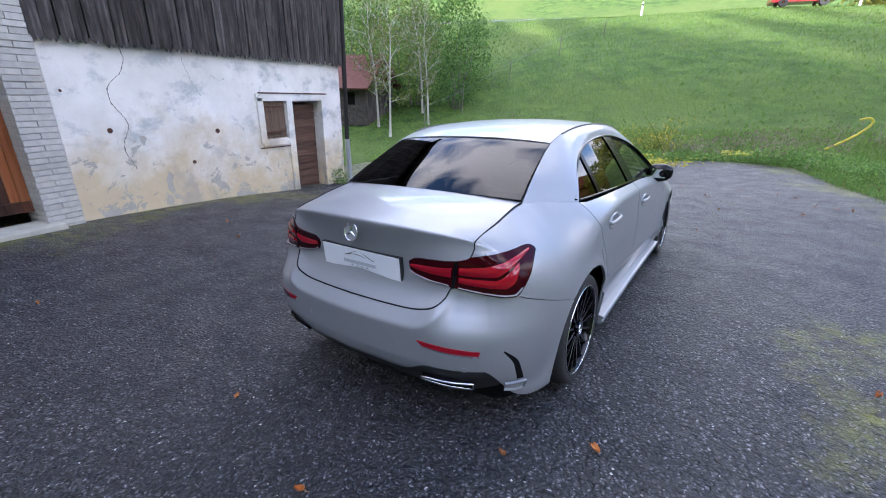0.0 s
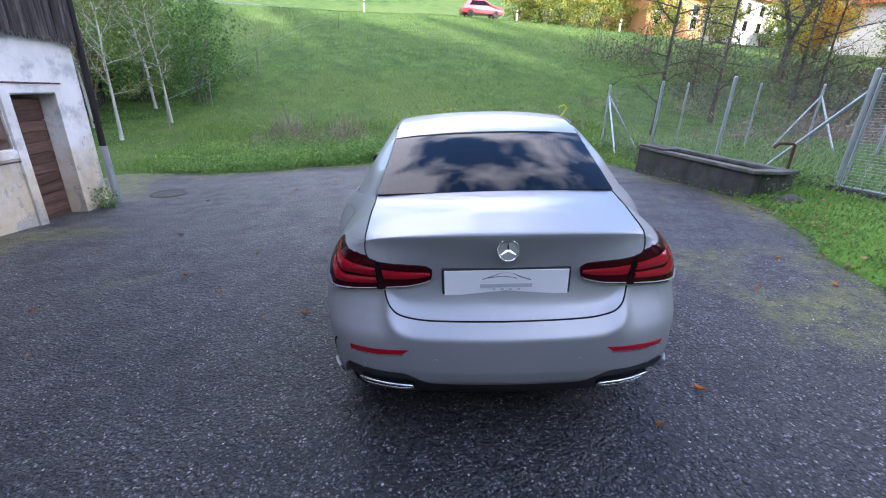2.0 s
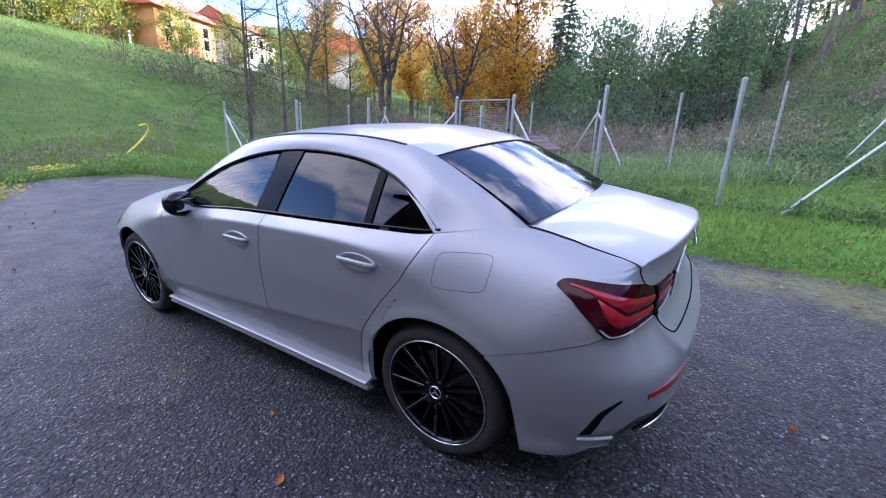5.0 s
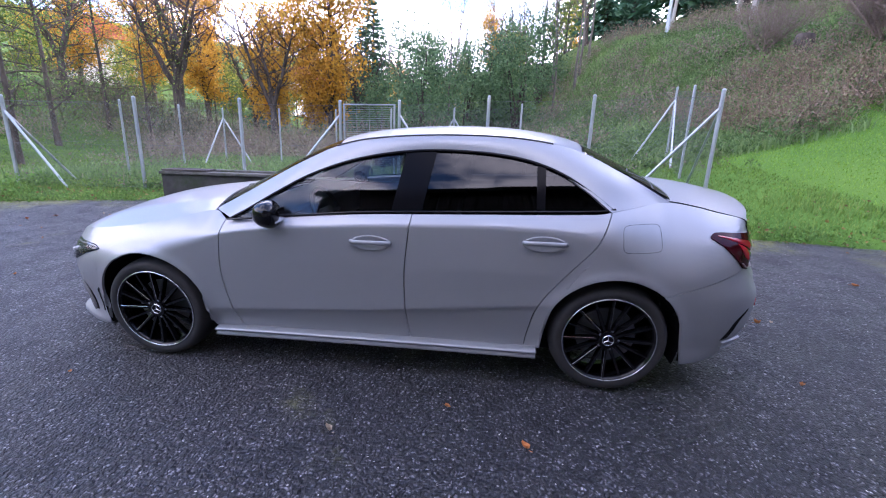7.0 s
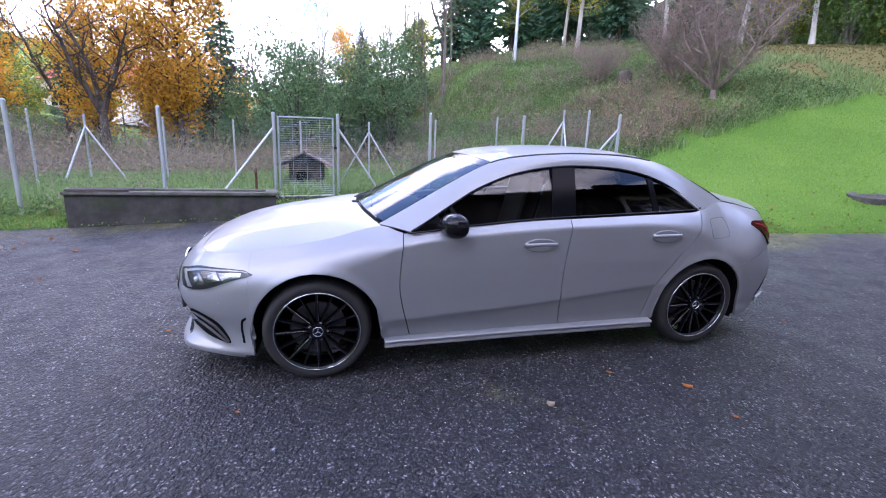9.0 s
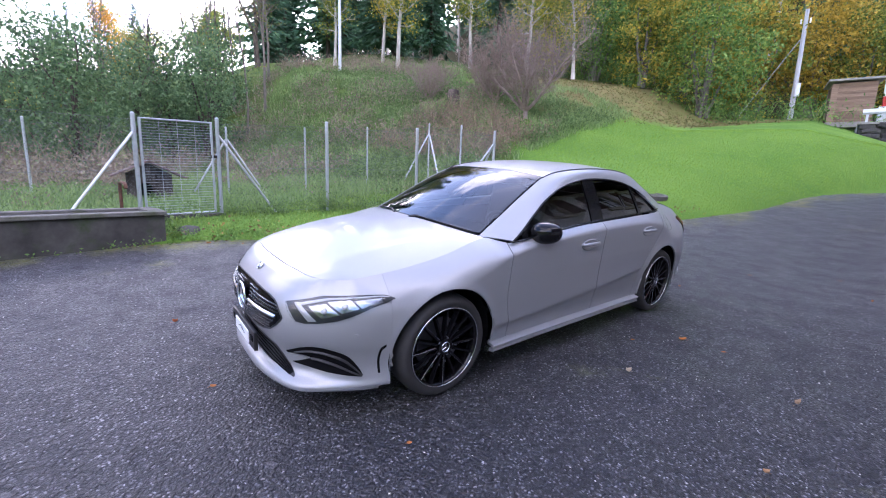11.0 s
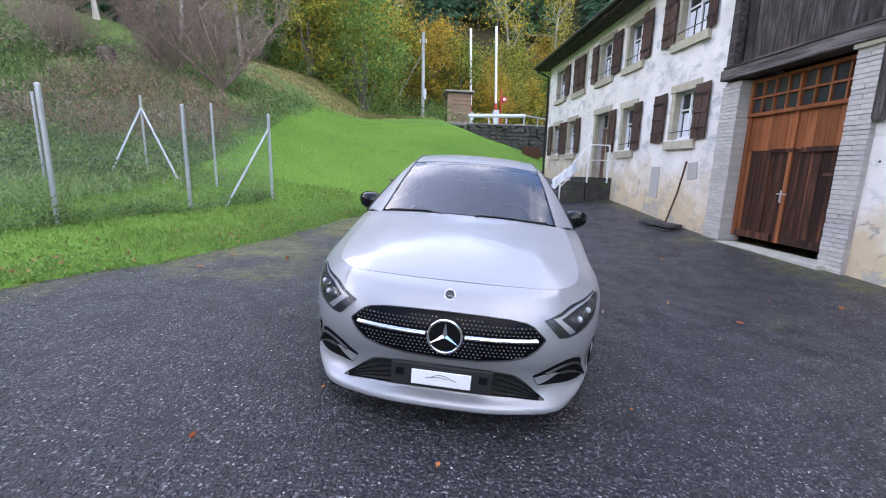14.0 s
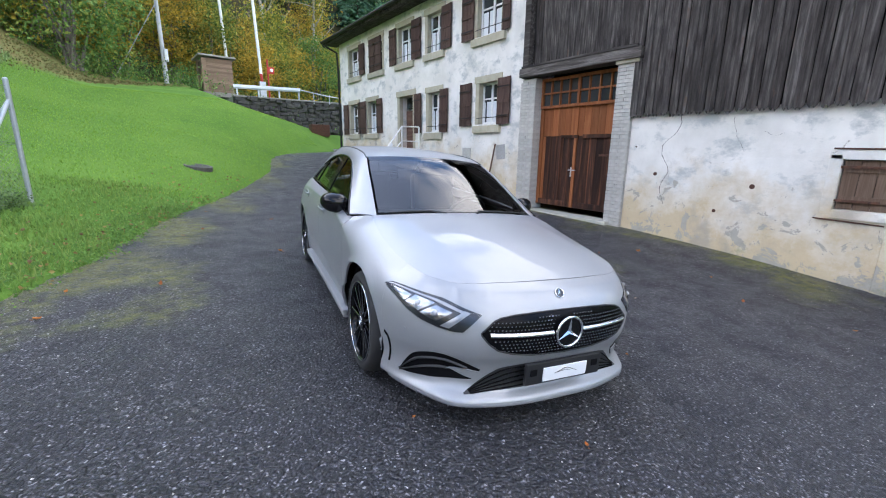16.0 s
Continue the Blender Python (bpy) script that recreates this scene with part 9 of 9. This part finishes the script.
brush("wood_edge_undergrowth", "shadowy undergrowth along the wood's edge", *scatter(600, -26, 20, -46, -29.5), 26, 1.6, 0.7, 0.17, L_green)
xs, ys = scatter(9000, 0, 15, -31, -14)
keep = 0.88 * (xs - 8) - 0.476 * (ys + 16) > rng.uniform(-0.5, 1.5, len(xs))
xs, ys = xs[keep], ys[keep]
litter = leaves("leaf_litter", np.stack([xs, ys, soil(xs, ys) + 0.03], 1), 0.10, L_slope, None, 0.7)
tagged(litter, "fallen leaves on the slope below the wood", "leaves", kind="stuff")

# leaves blown into the verge
ye = rng.uniform(-9.0, 7.5, 700)
xe = np.array([along(ROAD_EDGE, q) for q in ye]) + rng.exponential(0.45, 700) - 0.12
litter = leaves("verge_litter", np.stack([xe, ye, soil(xe, ye) + rng.uniform(0.02, 0.07, 700)], 1), 0.055 * rng.uniform(0.6, 1.2, 700), L_fall, None, 0.7, rng.normal(size=(700, 3)) * np.array([1, 1, 0.3]))
tagged(litter, "brown and yellow leaves caught in the verge", "leaves", kind="stuff")
fx, fy = [], []
for (ax, ay), (bx, by) in list(zip(FENCE_FRONT, FENCE_FRONT[1:])) + list(zip(FENCE_NORTH, FENCE_NORTH[1:])):
    t = rng.random(60)
    fx += list(ax + (bx - ax) * t + rng.normal(size=60) * 0.07)
    fy += list(ay + (by - ay) * t + rng.normal(size=60) * 0.07)
brush("fence_foot_weeds", "rank dark weeds along the foot of the fence", np.array(fx), np.array(fy), 12, 0.24, 0.10, 0.05, L_ivy)

# grass: verge, paddock, lawn, pasture
xs, ys = scatter(64000, 1.6, 7.0, -6.5, 8.6, 0, 1, 0.05)
h = np.where(np.array([wobble(a, b, 1.1) for a, b in zip(xs, ys)]) > 0.05, 0.085, 0.050)
tagged(blades("verge_grass", xs, ys, h, L_verge, 0.015, 1.0), "rank damp grass along the asphalt and in the paddock", "grass", kind="stuff")
xs, ys = scatter(30000, 6.4, 14, -8, 9)
tagged(blades("paddock_grass", xs, ys, 0.24, L_meadow, 0.022, 0.8), "tall rough grass inside the paddock", "grass", kind="stuff")
xs, ys = scatter(80000, -5, 8, -22, -6.0, 0, 1, 0.04)
keep = xs > np.array([along(ROAD_EDGE, b) for b in ys]) - 0.1
tagged(blades("lawn_grass", xs[keep], ys[keep], 0.045, L_lawn, 0.014, 1.1), "short bright green lawn sloping to the asphalt", "grass", kind="stuff")
xs, ys = scatter(70000, -22, 26, 8.2, 42)
far = np.clip((ys - 8) / 30, 0, 1)
tagged(blades("pasture_grass", xs, ys, 0.06 + 0.05 * far, L_blade, 0.035, 1.4), "grazed green pasture grass on the hillside", "grass", kind="stuff")
xs, ys = scatter(26000, -7, 8, 7.3, 14, 0, 1, 0.04)
tagged(blades("pasture_edge_grass", xs, ys, 0.15, L_blade, 0.014, 0.8), "longer grass at the foot of the pasture", "grass", kind="stuff")

xs, ys = scatter(46000, 6.0, 27, -22, -3.0, -0.25, 0.5)
tagged(blades("bank_grass", xs, ys, 0.30, L_meadow, 0.030, 1.0), "pale soft grass over the bank behind the paddock", "grass", kind="stuff")

# single leaves fallen on the asphalt
L_fallen = material("fallen_leaf", (0.35, 0.18, 0.06), 0.7)
n = Nodes(L_fallen)
n.color(n.ramp(n.random(), [(0.0, (0.34, 0.13, 0.03)), (0.3, (0.52, 0.20, 0.04)), (0.55, (0.30, 0.09, 0.03)), (0.85, (0.34, 0.17, 0.06)), (1.0, (0.45, 0.38, 0.28))]))


def leaf_bm(w, l, curl):
    bm = bmesh.new()
    rows = []
    for i in range(6):
        t = i / 5
        r = w * math.sin(math.pi * min(0.97, 0.06 + t)) ** 0.8 * (1 - 0.25 * t)
        rows.append([bm.verts.new((s * r, l * (t - 0.5), 0.004 + curl * (abs(s) ** 2 * 0.5 + (t - 0.5) ** 2))) for s in (-1, -0.4, 0.4, 1)])
    for i in range(5):
        for j in range(3):
            bm.faces.new((rows[i][j], rows[i][j + 1], rows[i + 1][j + 1], rows[i + 1][j]))
    stalk = add_rod(bm, (0, -l * 0.5, 0.004), (0.2 * w, -l * 0.85, 0.006), 0.0015, 4)
    return bm


protos = []
for w, l, curl in ((0.020, 0.055, 0.03), (0.015, 0.045, 0.05), (0.026, 0.06, 0.02)):
    protos.append(tagged(part("fallen_leaf", leaf_bm(w, l, curl), L_fallen), "dry brown leaf lying on the asphalt", "leaf", "leaves on the asphalt"))
spots = [(-1.50, -0.65), (-2.29, -0.12), (-1.19, -0.30), (0.40, 2.46), (-1.35, 0.30), (-1.80, -0.65), (-1.08, -2.42), (-0.32, -2.75), (-0.30, -2.88), (1.77, -3.24), (1.55, 2.32), (-0.79, 1.95), (-2.74, 0.37), (-2.19, 0.82), (-2.19, 1.19), (0.77, -2.02), (2.09, -1.03), (1.05, 1.83), (-3.70, -4.80), (0.39, -2.22)]
while len(spots) < 90:
    x, y = rng.uniform(-4.6, 4.2), rng.uniform(-6.0, 7.0)
    if on_road(x, y) > 0.1 and (x < -2.9 or abs(y) > 3.6 or on_road(x, y) < 0.5):
        spots.append((x, y))
for i, (x, y) in enumerate(spots):
    m = pose(x, y, road_height(x, y) + 0.002, rng.uniform(-12, 12), rng.uniform(-12, 12), rng.uniform(0, 360)) @ Matrix.Scale(rng.uniform(0.6, 1.1), 4)
    if i < 3:
        protos[i].matrix_world = m
    else:
        copy_thing(protos[i % 3], m)
M_gravel = material("pale_grit", (0.42, 0.41, 0.39), 0.8)
n = Nodes(M_gravel)
n.color(n.ramp(n.island(), [(0, (0.20, 0.19, 0.18)), (0.6, (0.42, 0.41, 0.39)), (1, (0.62, 0.60, 0.56))]))
k = 6500
xs, ys = rng.uniform(-5.2, 4.6, k), rng.uniform(-9, 8.5, k)
keep = on_road(xs, ys) > 0.05
xs, ys = xs[keep], ys[keep]
at = np.stack([xs, ys, np.array([road_height(a, b) for a, b in zip(xs, ys)]) + 0.003], 1)
s = rng.uniform(0.003, 0.007, len(xs))[:, None]
octa = np.array([[1, 0, 0], [0, 1, 0], [-1, 0, 0], [0, -1, 0], [0, 0, 0.7], [0, 0, -0.7]])
v = (at[:, None, :] + octa[None] * (s * rng.uniform(0.6, 1.3, (len(xs), 3)))[:, None, :]).reshape(-1, 3)
f = (np.arange(len(xs))[:, None, None] * 6 + np.array([[0, 1, 4], [1, 2, 4], [2, 3, 4], [3, 0, 4], [1, 0, 5], [2, 1, 5], [3, 2, 5], [0, 3, 5]])[None]).reshape(-1, 3)
tagged(mesh_object("grit", v, f, M_gravel), "pale grit scattered over the asphalt", "gravel", kind="stuff")
# ---- far things ----
M_facade = material("pale_render", (0.62, 0.58, 0.50), 0.9)
n = Nodes(M_facade)
n.color(n.mix(n.noise(0.8, 5, 0.6, n.where()), (0.52, 0.48, 0.42), (0.70, 0.66, 0.58)))
M_ochre = material("orange_render", (0.60, 0.30, 0.10), 0.9)
n = Nodes(M_ochre)
n.color(n.mix(n.noise(0.8, 5, 0.6, n.where()), (0.52, 0.25, 0.09), (0.66, 0.35, 0.13)))
M_redroof = material("red_roof_tiles", (0.42, 0.10, 0.05), 0.8)
n = Nodes(M_redroof)
n.color(n.mix(n.noise(3.0, 5, 0.6, n.where()), (0.32, 0.075, 0.04), (0.50, 0.15, 0.08)))


def far_house(label, x, y, turn, w, d, h, rise, wall_mat):
    ob = thing("house", label, "house")
    part("wall", box_bm((0, 0, h / 2 - 0.5), (w, d, h + 1), None, 0.02), wall_mat, ob)
    bm = bmesh.new()
    o = 0.6
    pts = [(-w / 2 - o, -d / 2 - o, h - 0.2), (w / 2 + o, -d / 2 - o, h - 0.2), (w / 2 + o, d / 2 + o, h - 0.2), (-w / 2 - o, d / 2 + o, h - 0.2), (-w / 2 - o, 0, h + rise), (w / 2 + o, 0, h + rise)]
    q = [bm.verts.new(p) for p in pts]
    for f in ((0, 1, 5, 4), (2, 3, 4, 5), (0, 4, 3), (1, 2, 5), (3, 2, 1, 0)):
        bm.faces.new([q[i] for i in f])
    part("roof", bm, M_redroof, ob, "red tiled gable roof")
    part("chimney", box_bm((w * 0.2, d * 0.12, h + rise * 0.8), (0.6, 0.6, 1.6), None, 0.02), M_facade, ob)
    for side in (-1, 1):
        for k in range(3):
            for z in (1.6, h - 1.3):
                c = (lerp(-w * 0.32, w * 0.32, k / 2), side * (d / 2 + 0.02), z)
                win = part("window", box_bm(c, (1.1, 0.08, 1.3), None, 0.01), M_facade, ob)
                part("pane", box_bm((c[0], c[1] + side * 0.03, c[2]), (0.9, 0.06, 1.1)), M_gloss, win)
    ob.matrix_world = pose(x, y, float(soil(x, y)), 0, 0, turn)
    return ob


far_house("pale house with a red roof across the valley", 58, 41.5, 35, 11, 8, 4.6, 2.4, M_facade)
far_house("pale house with a red roof above the crest road", 47, 53, 20, 10, 8, 4.8, 2.4, M_facade)
far_house("orange house with a red roof behind the crest", 32, 47.5, 15, 9, 7, 4.2, 2.2, M_ochre)
far_house("pale house with a red roof on the far slope", 74, 22, 60, 10, 8, 4.6, 2.4, M_facade)

# red car on the crest road
M_redcar = material("red_car_paint", (0.50, 0.018, 0.025), 0.3, coat=1.0)
far_car = thing("red_car", "small red hatchback on the crest road", "car")
prof = [(-2.0, 0.35), (-2.05, 0.75), (-1.85, 1.0), (-1.35, 1.46), (0.15, 1.50), (0.95, 1.02), (1.85, 0.86), (2.05, 0.6), (2.0, 0.35)]
bm = bmesh.new()
rows = []
for s, inset in ((-0.86, 0.0), (0.86, 0.0)):
    rows.append([bm.verts.new((x, s * (1 - 0.16 * max(0, z - 0.95) / 0.5), z)) for x, z in prof])
k = len(prof)
for i in range(k):
    bm.faces.new((rows[0][i], rows[0][(i + 1) % k], rows[1][(i + 1) % k], rows[1][i]))
bm.faces.new(rows[0][::-1])
bm.faces.new(rows[1])
bmesh.ops.recalc_face_normals(bm, faces=bm.faces)
bmesh.ops.bevel(bm, geom=list(bm.edges), offset=0.05, segments=2, affect="EDGES")
part("body", bm, M_redcar, far_car)
for s in (-1, 1):
    bm = bmesh.new()
    q = [bm.verts.new((x, s * y, z)) for x, y, z in ((-1.35, 0.86, 1.02), (0.80, 0.86, 1.02), (0.12, 0.765, 1.40), (-1.10, 0.765, 1.40))]
    bm.faces.new(q if s < 0 else q[::-1])
    bmesh.ops.solidify(bm, geom=bm.faces[:], thickness=0.02)
    part("side_window", bm, M_gloss, far_car)
    for x in (-1.25, 1.25):
        part("wheel", lathe_bm([(0.10, -0.10), (0.30, -0.10), (0.32, 0.0), (0.30, 0.10), (0.10, 0.10)], 20), M_tyre, far_car).matrix_local = pose(x, s * 0.80, 0.32, 0, 0, 90)
far_car.matrix_world = pose(9.9, 41.0, float(soil(9.9, 41.0)) + 0.04, 0, 0, 0)

# stump on the bank, tall grey pole above the brush
stump = part("tree_stump", tube_bm([(0, 0, -0.3), (0.02, 0, 0.1), (0.05, 0.02, 0.45), (0.05, 0.0, 0.62)], [0.42, 0.34, 0.30, 0.27], 14), B_dark, None, "", True)
tagged(stump, "dark rotten tree stump on the bank", "stump")
stump.matrix_world = pose(12.3, -13.7, float(soil(12.3, -13.7)))
pole = thing("bank_pole", "tall grey pole on the bank above the brush", "pole", pose(24, -15.0, float(soil(24, -15.0)) - 0.2))
part("shaft", rod_bm((0, 0, 0), (0, 0, 6.0), 0.12, 12, 0.09), M_galv, pole)
part("cap", lathe_bm([(0.0, 6.0), (0.10, 6.0), (0.10, 6.05), (0.0, 6.08)], 12, "Z", False), M_galv, pole)
